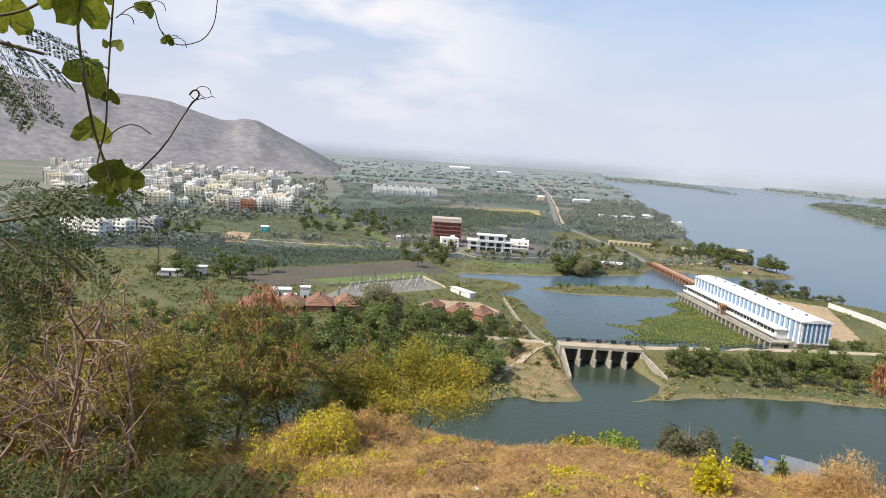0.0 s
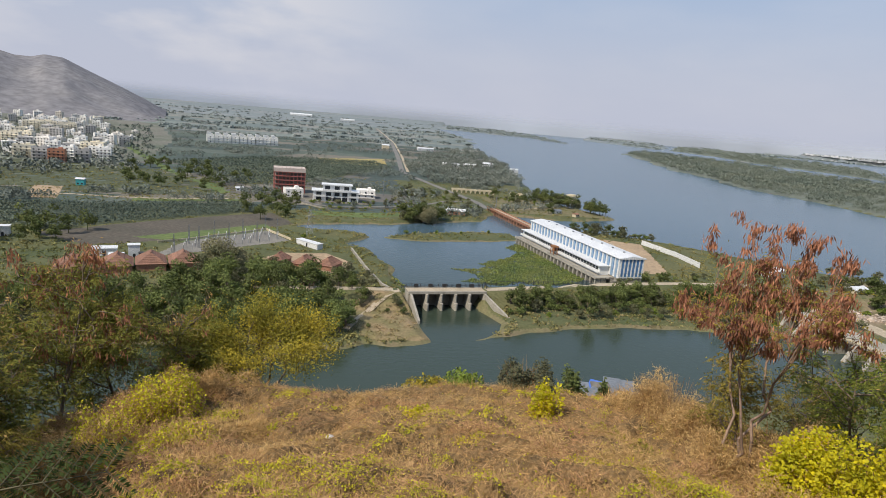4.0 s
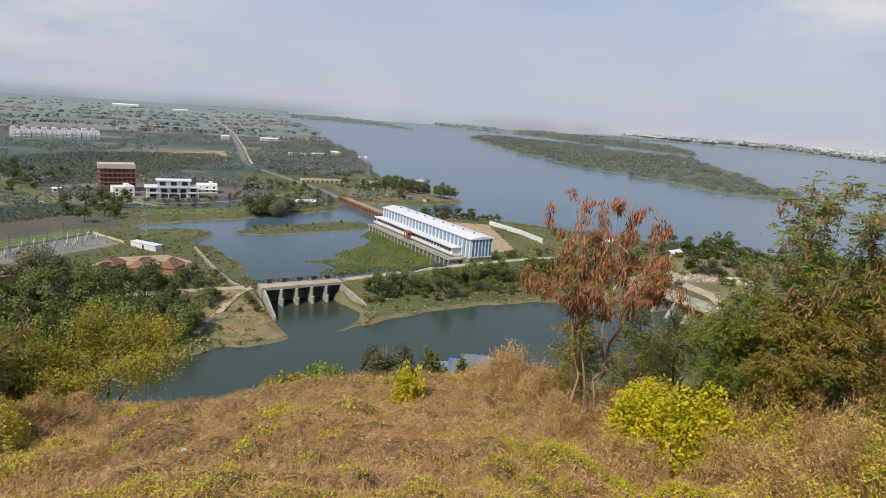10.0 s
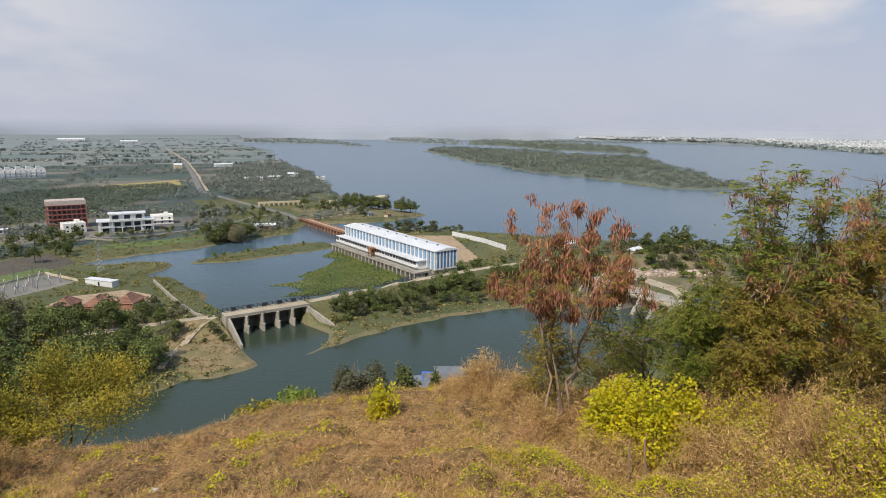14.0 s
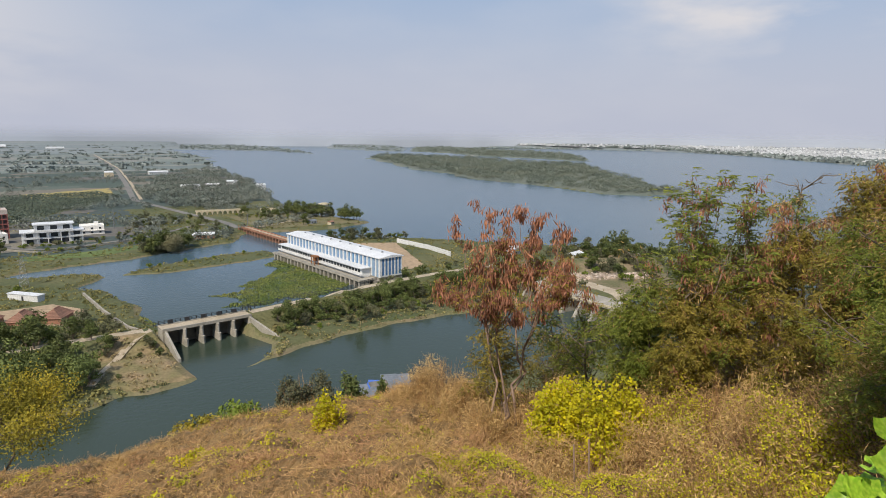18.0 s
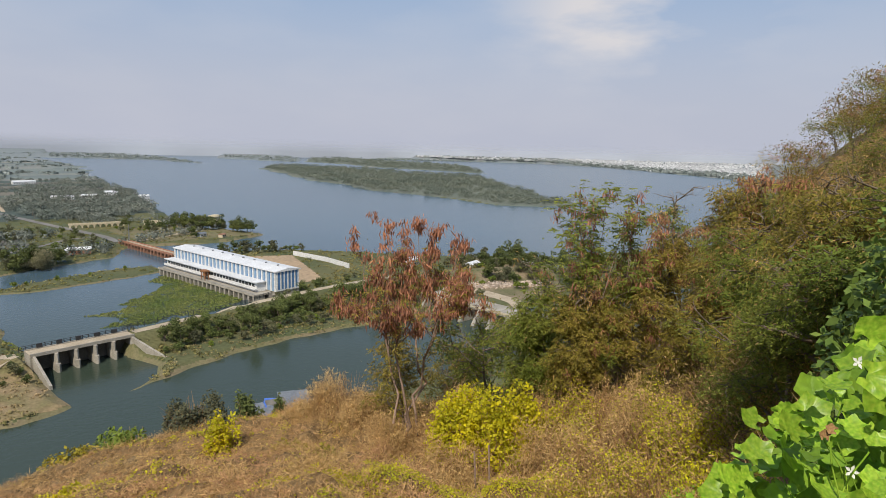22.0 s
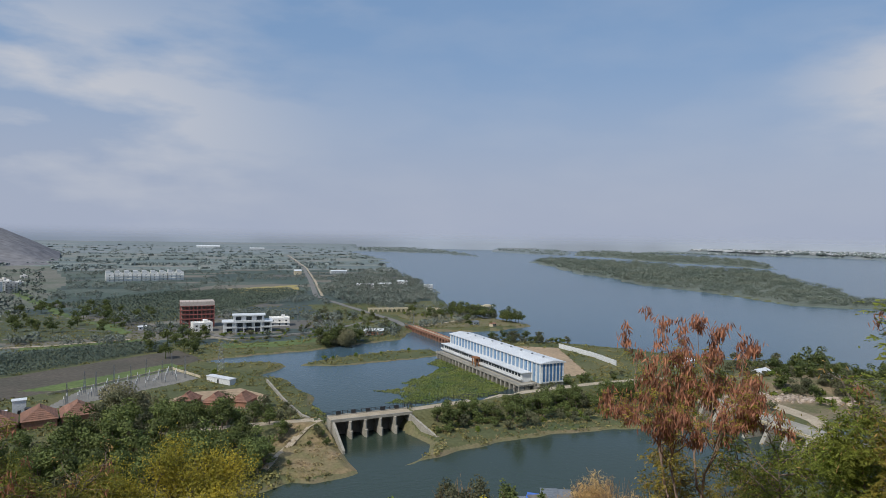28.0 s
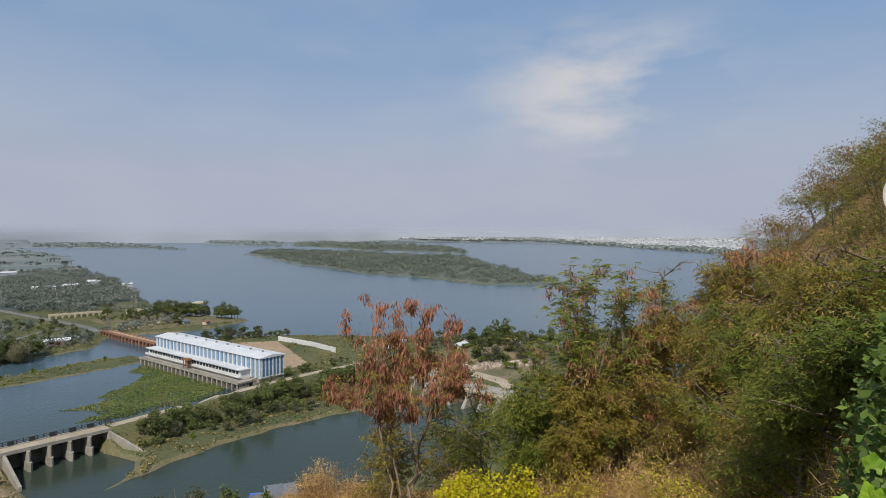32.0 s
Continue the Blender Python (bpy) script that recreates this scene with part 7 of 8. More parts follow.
# ---- brick weir bridge ----
def arched_bridge(name, a, c, n, top, width, material, label, rise=0.72, thick=0.9):
    a, c = Vector(a), Vector(c)
    L = (c - a).length
    root = empty(name, a.x, a.y, 0, math.degrees(math.atan2(c.y - a.y, c.x - a.x)))
    tagged(root, label, "bridge")
    w = L / n
    for k in range(n + 1):
        part("pier", boxes((k * w - thick / 2, -width / 2 - 0.4, -3, k * w + thick / 2, width / 2 + 0.4, top - 0.8)), material, root)
    for k in range(n):
        bm = bmesh.new()
        x0, x1 = k * w + thick / 2, (k + 1) * w - thick / 2
        pts = [(x0, top - 0.8), (x0, top * rise)] if False else []
        steps = 8
        arc = [(x0 + (x1 - x0) * j / steps, top - 2.4 + 1.6 * math.sin(math.pi * j / steps)) for j in range(steps + 1)]
        for j in range(steps):
            (ax, az), (bx, bz) = arc[j], arc[j + 1]
            vs8 = [bm.verts.new(v) for v in ((ax, -width / 2, az), (bx, -width / 2, bz), (bx, -width / 2, top - 0.79), (ax, -width / 2, top - 0.79),
                                             (ax, width / 2, az), (bx, width / 2, bz), (bx, width / 2, top - 0.79), (ax, width / 2, top - 0.79))]
            bm.faces.new(vs8[:4]), bm.faces.new(vs8[7:3:-1]), bm.faces.new((vs8[0], vs8[4], vs8[5], vs8[1]))
        bmesh.ops.remove_doubles(bm, verts=bm.verts, dist=0.001)
        bmesh.ops.recalc_face_normals(bm, faces=bm.faces)
        part("arch", bm, material, root)
    part("deck", boxes((-1, -width / 2 - 0.3, top - 0.8, L + 1, width / 2 + 0.3, top - 0.2)), material, root)
    for s in (-1, 1):
        part("parapet", boxes((-1, s * (width / 2 + 0.1) - 0.18, top - 0.196, L + 1, s * (width / 2 + 0.1) + 0.18, top + 0.7)), material, root)
    part("roadway", boxes((-1, -width / 2 + 0.1, top - 0.196, L + 1, width / 2 - 0.1, top - 0.1)), M_PATH, root)


arched_bridge("brick_bridge", (174, 512), (178, 424), 16, 4.6, 4.5, M_BRICK, "old red brick bridge with many arches")
arched_bridge("aqueduct", (170, 630), (214, 624), 9, 5.4, 3.0, M_CREAM, "low cream arcade across the inlet")
arched_bridge("aqueduct", (232, 620), (266, 606), 7, 5.0, 3.0, M_CREAM, "low cream arcade across the inlet")

# round tower and houses on the cape and in the palm grove
root = empty("round_tower", 300, 612, gz(300, 612))
tagged(root, "low round cream tower with a flat overhanging roof", "tower")
for nm, r1, z0, z1 in (("wall", 5.0, -1, 9.4), ("roof", 6.6, 9.4, 10.2), ("roof_drum", 4.0, 10.2, 11.0)):
    bm = bmesh.new()
    bmesh.ops.create_cone(bm, cap_ends=True, segments=24, radius1=r1, radius2=r1, depth=z1 - z0, matrix=Matrix.Translation((0, 0, (z0 + z1) / 2)))
    part(nm, bm, M_CREAM, root)


def low_house(x, y, w, d, h, rz, wall, roofm, label):
    root = empty("low_house", x, y, gz(x, y), rz)
    tagged(root, label, "house")
    part("wall", boxes((-w / 2, -d / 2, -1, w / 2, d / 2, h)), wall, root)
    bm = bmesh.new()
    v = [bm.verts.new(p) for p in ((-w / 2 - 0.5, -d / 2 - 0.5, h), (w / 2 + 0.5, -d / 2 - 0.5, h), (w / 2 + 0.5, d / 2 + 0.5, h), (-w / 2 - 0.5, d / 2 + 0.5, h), (-w / 2 - 0.5, 0, h + d * 0.22), (w / 2 + 0.5, 0, h + d * 0.22))]
    for f in ((0, 1, 5, 4), (2, 3, 4, 5), (0, 4, 3), (1, 2, 5), (0, 3, 2, 1)):
        bm.faces.new([v[k] for k in f])
    bmesh.ops.recalc_face_normals(bm, faces=bm.faces)
    part("roof", bm, roofm, root)
    wm = link_box("window", (-0.7, -0.06, 1.0, 0.7, 0.06, 2.2), M_GLASS_DARK)
    for k in range(max(2, int(w / 4))):
        put("window", wm, root, pose(-w / 2 + (k + 0.5) * w / max(2, int(w / 4)), -d / 2, 0))


for a in [(250, 950, 26, 9, 4.5, 4, M_WHITE, M_ROOFWHITE, "long low white house among palms"), (285, 956, 22, 9, 4.5, 0, M_WHITE, M_ROOFWHITE, "long low white house among palms"),
          (314, 958, 15, 10, 8, 0, M_WHITE, M_ROOFWHITE, "white two-storey house among palms"), (338, 900, 12, 9, 6, 0, M_WHITE, M_ROOFWHITE, "white house by the river bank"),
          (290, 1330, 36, 10, 5, 5, M_WHITE, M_ROOFWHITE, "long low white house far along the road"), (196, 1290, 14, 12, 8, 0, M_CREAM, M_ROOFWHITE, "cream house beside the road"),
          (238, 512, 7, 5, 3, 20, M_WHITE, M_STEEL, "small white hut on the cape"), (250, 498, 5, 4, 2.6, 30, M_CREAM, M_TILE, "small brown hut on the cape"),
          (134, 482, 16, 7, 3.2, -15, M_BRICK, M_ROOFWHITE, "brick pavilion with a white roof by the pond"), (100, 478, 7, 5, 2.8, 10, M_WHITE, M_ROOFWHITE, "small white kiosk by the pond"),
          (285, 300, 12, 8, 4.5, 20, M_WHITE, M_ROOFWHITE, "white house on the river bank"), (306, 262, 10, 8, 4, 10, M_CREAM, M_ROOFWHITE, "cream house on the river bank"),
          (330, 236, 10, 8, 4, 10, M_WHITE, M_ROOFWHITE, "white house on the river bank"), (70, 3960, 130, 30, 8, 0, M_WHITE, M_ROOFWHITE, "very long white warehouse far on the plain"),
          (330, 3700, 80, 20, 6, 0, M_WHITE, M_ROOFWHITE, "very long white warehouse far on the plain"), (-160, 545, 6, 5, 5, 0, M_TEAL, M_ROOFWHITE, "small green-painted hut in the fields"),
          (-40, 556, 6, 4, 3, 10, M_WHITE, M_ROOFWHITE, "small white field hut by the stream")]:
    low_house(*a)
lattice_mast(88, 575, 17, 0.9, "light_mast", "slim tall mast beside the villa", "mast")
lattice_mast(182, 520, 14, 0.8, "light_mast", "slim tall mast at the brick bridge", "mast")


# ---- second weir, hidden behind the pod tree ----
root = empty("second_weir", 214, 150, 0, 90)
tagged(root, "concrete weir with sloping piers under a dusty deck", "weir")
for k in range(8):
    bm = bmesh.new()
    x = 3 + k * 8.6
    v = [bm.verts.new(p) for p in ((x - 0.9, 6, -3), (x - 0.9, 0, 6.4), (x - 0.9, -14, 6.4), (x - 0.9, -14, -3), (x + 0.9, 6, -3), (x + 0.9, 0, 6.4), (x + 0.9, -14, 6.4), (x + 0.9, -14, -3))]
    for f in ((0, 1, 2, 3), (7, 6, 5, 4), (0, 4, 5, 1), (1, 5, 6, 2), (2, 6, 7, 3)):
        bm.faces.new([v[q] for q in f])
    bmesh.ops.recalc_face_normals(bm, faces=bm.faces)
    part("pier", bm, M_CONCRETE, root)
part("deck", boxes((-2, -15, 6.4, 68, -1.0, 7.1)), M_CONCRETE, root)
part("parapet", boxes((-2, -1.3, 7.1, 68, -0.9, 8.0)), M_CREAM, root)
part("gate_wall", boxes((-2, -15, -3, 68, -14.2, 6.4)), M_DARKCONCRETE, root)

# broken stone heaped beside the weir
rng = np.random.default_rng(830)
m = 520
f = rng.random(m)
rx = np.interp(f, [0, 0.5, 1], [246, 280, 306]) + rng.normal(0, 3.0, m)
ry = np.interp(f, [0, 0.5, 1], [230, 222, 203]) + rng.normal(0, 4.0, m)
size = rng.uniform(0.4, 1.5, m)
V = unit(np.array([(x, y, z) for x in (-1, 1) for y in (-1, 1) for z in (-1, 1)], float))[None] * size[:, None, None] * (0.7 + 0.6 * rng.random((m, 8, 1)))
V = V + np.stack([rx, ry, ground_z(rx, ry) + 0.25 * size], -1)[:, None]
Q = (np.arange(m)[:, None, None] * 8 + np.array([(0, 1, 3, 2), (4, 6, 7, 5), (0, 4, 5, 1), (2, 3, 7, 6), (0, 2, 6, 4), (1, 5, 7, 3)])[None]).reshape(-1, 4)
stuff("rubble", (V.reshape(-1, 3), Q), mat("pinkish_broken_stone", (0.50, 0.40, 0.32), (0.36, 0.29, 0.23), 0.2, 3, 0.9, island=0.3), "pale pinkish broken stone heaped beside the weir", "rubble")

# iron fence along the embankment
root = empty("embankment_fence", 85, 254, 0)
tagged(root, "dark iron fence along the embankment road", "fence")
line = [(85, 254), (110, 258), (135, 263), (160, 268)]
post = link_box("post", (-0.09, -0.09, -0.3, 0.09, 0.09, 2.0), M_DARKSTEEL)
for (ax, ay), (bx, by) in zip(line, line[1:]):
    z0, z1 = gz(ax, ay - 4), gz(bx, by - 4)
    for k in range(9):
        f = k / 9
        put("post", post, root, pose(ax + (bx - ax) * f - 85, ay + (by - ay) * f - 254, z0 + (z1 - z0) * f))
    for h in (0.5, 1.1, 1.8):
        bm = bmesh.new()
        part("rail", bar(bm, (ax - 85, ay - 254, z0 + h), (bx - 85, by - 254, z1 + h), 0.16), M_DARKSTEEL, root)
for x, y in ((124, 258.5), (133, 260.5)):
    root = empty("tarpaulin_tent", x, y, gz(x, y), 8)
    tagged(root, "small teal tarpaulin tent beside the road", "tent", "tents")
    bm = bmesh.new()
    v = [bm.verts.new(p) for p in ((-2, -1.5, 0), (2, -1.5, 0), (2, 1.5, 0), (-2, 1.5, 0), (-1.7, -1.2, 1.9), (1.7, -1.2, 1.9), (1.7, 1.2, 1.9), (-1.7, 1.2, 1.9), (-1.2, 0, 2.6), (1.2, 0, 2.6))]
    for f in ((0, 1, 5, 4), (1, 2, 6, 5), (2, 3, 7, 6), (3, 0, 4, 7), (4, 5, 9, 8), (6, 7, 8, 9), (5, 6, 9), (7, 4, 8)):
        bm.faces.new([v[k] for k in f])
    part("canvas", bm, M_TEAL, root)


# ---- palms ----
def palm(seed, h):
    rng = np.random.default_rng(seed)
    segs, p = [], np.array([0, 0, -0.3])
    lean = rng.normal(size=2) * 0.06
    for k in range(4):
        q = p + np.array([lean[0] * h / 4 * (k + 1) * 0.5, lean[1] * h / 4 * (k + 1) * 0.5, h / 4])
        segs.append((*p, *q, 0.2 - 0.02 * k, 0.18 - 0.02 * k))
        p = q
    P, D, L = [], [], []
    for k in range(15):
        a = 2 * math.pi * k / 15 + rng.random() * 0.3
        el = rng.uniform(-0.2, 0.9)
        o = np.array([math.cos(a), math.sin(a), 0])
        c = p.copy()
        d = unit(o + np.array([0, 0, el]))
        for j in range(5):
            P.append(c.copy()), D.append(d), L.append(1.1)
            c = c + d * 0.75
            d = unit(d + np.array([0, 0, -0.30]))
    crown = array_mesh("fronds", *cards(np.array(P), np.array(D), np.array(L), 0.75, rng), M_WOODS)
    return array_mesh("trunk", *tubes(segs), M_BARK, True), [("crown", crown)]


PALM_KINDS = [palm(801, 9.5), palm(802, 11.0), palm(803, 8.0)]
rng = np.random.default_rng(810)
for x, y in inside([(168, 800), (240, 960), (330, 1040), (362, 1015), (293, 745), (210, 672), (166, 720)], 90, 7):
    tr, cr = PALM_KINDS[int(rng.integers(3))]
    plant("palm_tree", x, y, "tall coconut palm in the riverside grove, fronds greyed for haze", "palm", tr, cr, rz=float(rng.integers(360)), s=0.9 + 0.4 * rng.random(), group="palm grove")
for az, d in ((57.6, 372), (58.6, 365), (59.0, 380)):
    x, y = at(az, d)
    tr, cr = PALM_KINDS[0]
    plant("palm_tree", x, y, "tall coconut palm on the river bank", "palm", tr, cr, s=1.2, group="bank palms")

# ---- the city across the river ----
rng = np.random.default_rng(900)
az, dd = rng.uniform(44, 74, 9000), rng.random(9000)
shore = np.interp(az, [44, 50, 55.6, 60.7, 65.7, 71.8, 74], [4600, 4520, 4389, 3745, 2980, 2403, 2200])
d = shore + 40 + (4800 - shore) * dd ** 1.1
x, y = d * np.sin(np.radians(az)), d * np.cos(np.radians(az))
w, dp, h = rng.uniform(5, 11, len(x)), rng.uniform(5, 10, len(x)), rng.uniform(3, 7, len(x)) * np.where(rng.random(len(x)) < 0.12, 1.8, 1)
z = ground_z(x, y)
unit_cube = np.array([(-.5, -.5, 0), (.5, -.5, 0), (.5, .5, 0), (-.5, .5, 0), (-.5, -.5, 1), (.5, -.5, 1), (.5, .5, 1), (-.5, .5, 1)])
V = unit_cube[None] * np.stack([w, dp, h], -1)[:, None] + np.stack([x, y, z - 0.5], -1)[:, None]
F = np.array([(0, 1, 5, 4), (1, 2, 6, 5), (2, 3, 7, 6), (3, 0, 4, 7), (4, 5, 6, 7)])
Q = (np.arange(len(x))[:, None, None] * 8 + F[None]).reshape(-1, 4)
M_CITY = mat("far_city_plaster", (0.62, 0.62, 0.62), (0.42, 0.425, 0.435), 0.004, 0.1, 0.9, island=0.25, bump=0)
stuff("far_city", (V.reshape(-1, 3), Q), M_CITY, "white blocks of a large city across the river", "city")
az, d = rng.uniform(40, 75, 1600), rng.random(1600)
shore = np.interp(az, [40, 44, 50, 55.6, 60.7, 65.7, 71.8, 75], [4600, 4600, 4520, 4389, 3745, 2980, 2403, 2100])
d = shore + 15 + 500 * d ** 2
xy = np.stack([d * np.sin(np.radians(az)), d * np.cos(np.radians(az))], -1)
xy = xy[np.hypot(xy[:, 0], xy[:, 1]) < 4800]
h = rng.uniform(5, 11, len(xy))
stuff("city_trees", clumps(xy, h, h * 1.2, rng, 8, leaf=0.8), M_WOODS2, "trees along the city's river bank, paled for haze", "trees")


# ---- what hangs close to the eye ----
STEM_A = [(-30.35, 11.05), (-30.78, 8.15), (-30.53, 4.84), (-30.12, 1.86), (-29.60, -0.76), (-28.91, -2.97), (-28.60, -4.33)]
STEM_B = [(-28.25, 11.43), (-28.51, 8.08), (-28.70, 5.50), (-28.85, 2.87), (-29.04, 0.18), (-29.37, -1.28), (-29.63, -2.56)]
TENDRIL_A = [(-28.19, 8.89), (-26.99, 9.91), (-25.89, 10.25), (-24.94, 8.39), (-24.31, 7.65), (-22.37, 7.81), (-21.20, 8.89), (-20.66, 11.38), (-20.62, 12.24)]
TENDRIL_B = [(-27.44, -3.92), (-25.92, -2.26), (-24.72, -0.78), (-23.51, 1.33), (-22.64, 2.81), (-22.03, 3.80), (-22.34, 4.00), (-22.78, 3.58)]
TENDRIL_C = [(-28.96, -0.53), (-27.86, 0.50), (-26.84, 0.73), (-25.66, 0.09)]
TENDRIL_D = [(-28.52, -4.56), (-27.62, -5.13), (-26.45, -6.83), (-25.37, -7.77), (-25.15, -8.96), (-25.24, -11.11)]
TENDRIL_E = [(-36.35, 7.60), (-34.65, 8.22), (-33.41, 8.99), (-32.32, 10.09)]
VINE_LEAVES = [(-30.43, 8.82, 0.129), (-30.39, 4.00, 0.117), (-29.95, -0.25, 0.097), (-28.72, -3.65, 0.105), (-27.53, -4.06, 0.093), (-28.02, -3.30, 0.073), (-29.13, -4.81, 0.061), (-28.53, -5.71, 0.040), (-35.08, 7.51, 0.121), (-32.15, 9.69, 0.097), (-28.61, 2.67, 0.049), (-26.18, 9.79, 0.053), (-24.44, 7.63, 0.036), (-28.80, 6.77, 0.032), (-28.13, 6.78, 0.040), (-26.65, -3.42, 0.036), (-28.92, 10.09, 0.044)]
SPRAYS = [(-36.4, 6.6, -33.6, 0.9), (-36.1, 6.3, -31.8, 3.9), (-34.8, 7.5, -30.0, 5.2), (-36.8, 5.2, -34.4, 0.8), (-37.1, 4.4, -35.2, 2.2), (-37.2, -6.7, -29.1, -5.0), (-34.7, -6.7, -27.4, -4.5), (-34.0, -7.4, -28.9, -11.5), (-35.5, -7.6, -31.0, -11.1), (-36.2, -8.0, -33.0, -12.2), (-36.9, -8.4, -34.1, -14.6), (-37.3, -9.2, -35.7, -13.8), (-35.1, -7.1, -28.1, -5.8), (-36.5, -6.3, -31.7, -5.1), (-35.9, -8.8, -32.1, -13.8), (-37.5, -7.5, -33.7, -10.7), (-37.0, -10.5, -34.7, -16.3), (-34.7, -7.6, -30.4, -8.9), (-38.1, -5.5, -33.9, -4.5), (-37.3, -11.8, -36.1, -16.9)]
LOW_SPRAYS = [(-28.8, -30.1, -14.6, -30.6), (-31.0, -29.5, -23.3, -27.8), (-34.6, -28.7, -36.4, -25.2), (-32.6, -28.7, -28.5, -25.5), (-35.4, -27.8, -31.8, -27.7), (-26.6, -31.0, -18.3, -29.0), (-36.9, -28.6, -33.3, -26.2)]
FLOWERS = [(81.9, -15.5), (85.7, -10.9), (84.0, -4.6), (83.4, -7.6), (82.4, -23.6), (85.3, -10.3)]


def spot(az, el, d):
    a, e = radians(az), radians(el)
    return Vector((d * math.sin(a) * math.cos(e), d * math.cos(a) * math.cos(e), EYE_Z + d * math.sin(e)))


SIDE = Vector((-0.14, 0, 0))


def stem(name, line, d, r, parent, material, off=SIDE):
    cu = bpy.data.curves.new(name, "CURVE")
    cu.dimensions, cu.bevel_depth, cu.bevel_resolution = "3D", r, 2
    sp = cu.splines.new("BEZIER")
    sp.bezier_points.add(len(line) - 1)
    for b4, (az, el) in zip(sp.bezier_points, line):
        b4.co = spot(az, el, d) + off - parent.location
        b4.handle_left_type = b4.handle_right_type = "AUTO"
    tmp = bpy.data.objects.new(name, cu)
    me = bpy.data.meshes.new_from_object(tmp)
    bpy.data.objects.remove(tmp)
    me.materials.append(material)
    return put(name, me, parent)


def heart_leaf(seed):
    """A heart-shaped leaf one unit across with a folded midrib; its stalk at the origin, its face along +z."""
    rng = np.random.default_rng(seed)
    out = []
    for k in range(26):
        t = 2 * math.pi * k / 26
        x = 0.5 * math.sin(t) ** 3 * 1.05
        y = -(0.40 * math.cos(t) - 0.16 * math.cos(2 * t) - 0.07 * math.cos(3 * t)) - 0.25
        f = 1 + 0.05 * rng.normal()
        out.append((x * f, y * f, 0.14 * abs(x) + 0.03 * rng.normal()))
    vs = [(0, -0.18, -0.02), (0, -0.45, -0.03)] + out
    n = len(out)
    fs = [(0, 2 + k, 2 + (k + 1) % n) for k in range(n)]
    return link_mesh("leaf", vs, fs, M_VINELEAF, True)


def lobed_leaf(seed, material):
    """A broad five-lobed leaf one unit across, cupped, its stalk at the origin."""
    rng = np.random.default_rng(seed)
    ring, n = [], 41
    for k in range(n):
        t = math.radians(-160 + 320 * k / (n - 1))
        r = 0.5 * (0.74 + 0.24 * (1 - abs(math.sin(2.5 * t))) ** 1.2 + 0.06 * math.cos(t)) * (1 + 0.015 * rng.normal())
        ring.append((r * math.sin(t), 0.18 + r * math.cos(t), 0.10 * (r * 2) ** 2 + 0.025 * math.cos(5 * t) + 0.01 * rng.normal()))
    mid = [(x * 0.5, 0.09 + y * 0.5, z * 0.18 - 0.012) for x, y, z in ring]
    vs = [(0, 0.0, 0.0)] + mid + ring
    fs = [(0, 1 + k, 2 + k) for k in range(n - 1)]
    fs += [(1 + k, 1 + n + k, 2 + n + k, 2 + k) for k in range(n - 1)]
    return link_mesh("leaf", vs, fs, material, True)


def facing(p, normal, spin, s):
    """The pose of a leaf at p whose face looks along normal."""
    q = Vector(normal).to_track_quat("Z", "Y").to_matrix().to_4x4()
    return Matrix.Translation(p) @ q @ pose(0, 0, 0, 0, 0, spin) @ Matrix.Diagonal((s, s, s, 1))


# the vine that hangs across the view
vine = empty("hanging_vine", *spot(-30, 12, 2.2))
tagged(vine, "thin hanging vine with heart-shaped backlit leaves and curling tendrils", "vine")
M_VINESTEM = mat("brown_green_vine_stem", (0.12, 0.11, 0.07), (0.17, 0.15, 0.09), 10, 60, 0.8)
for nm, line, r in (("stem", STEM_A, 0.0042), ("stem", STEM_B, 0.003), ("tendril", TENDRIL_A, 0.0016), ("tendril", TENDRIL_B, 0.0028), ("tendril", TENDRIL_C, 0.0016), ("tendril", TENDRIL_D, 0.0018), ("tendril", TENDRIL_E, 0.004)):
    stem(nm, line, 2.2, r, vine, M_VINESTEM)
rng = np.random.default_rng(71)
hearts = [heart_leaf(k) for k in range(4)]
for k, (az, el, s) in enumerate(VINE_LEAVES):
    p = spot(az, el, 2.2 + 0.03 * (k % 3)) + SIDE
    view = -(p - Vector((0, 0, EYE_Z))).normalized()
    nrm = view + Vector(rng.normal(size=3)) * 0.35
    m = facing(p, nrm, 0, s * 1.15)
    ob = put("leaf", hearts[k % 4], vine, Matrix.Translation(-vine.location) @ m @ pose(0, 0, 0, 0, 0, float(rng.normal() * 25)) @ Matrix.Translation((0, 0.35, 0)))
for k in range(9):
    az, el, s = VINE_LEAVES[k]
    line = TENDRIL_A if k < 5 else TENDRIL_B
    a = line[k % len(line)]
    e = [(a[0], a[1]), (a[0] + 0.5, a[1] + 0.35 * (-1) ** k), (a[0] + 1.1, a[1] + 0.2 * (-1) ** k), (a[0] + 1.3, a[1] - 0.3)]
    stem("tendril", e, 2.2, 0.0012, vine, M_VINESTEM)


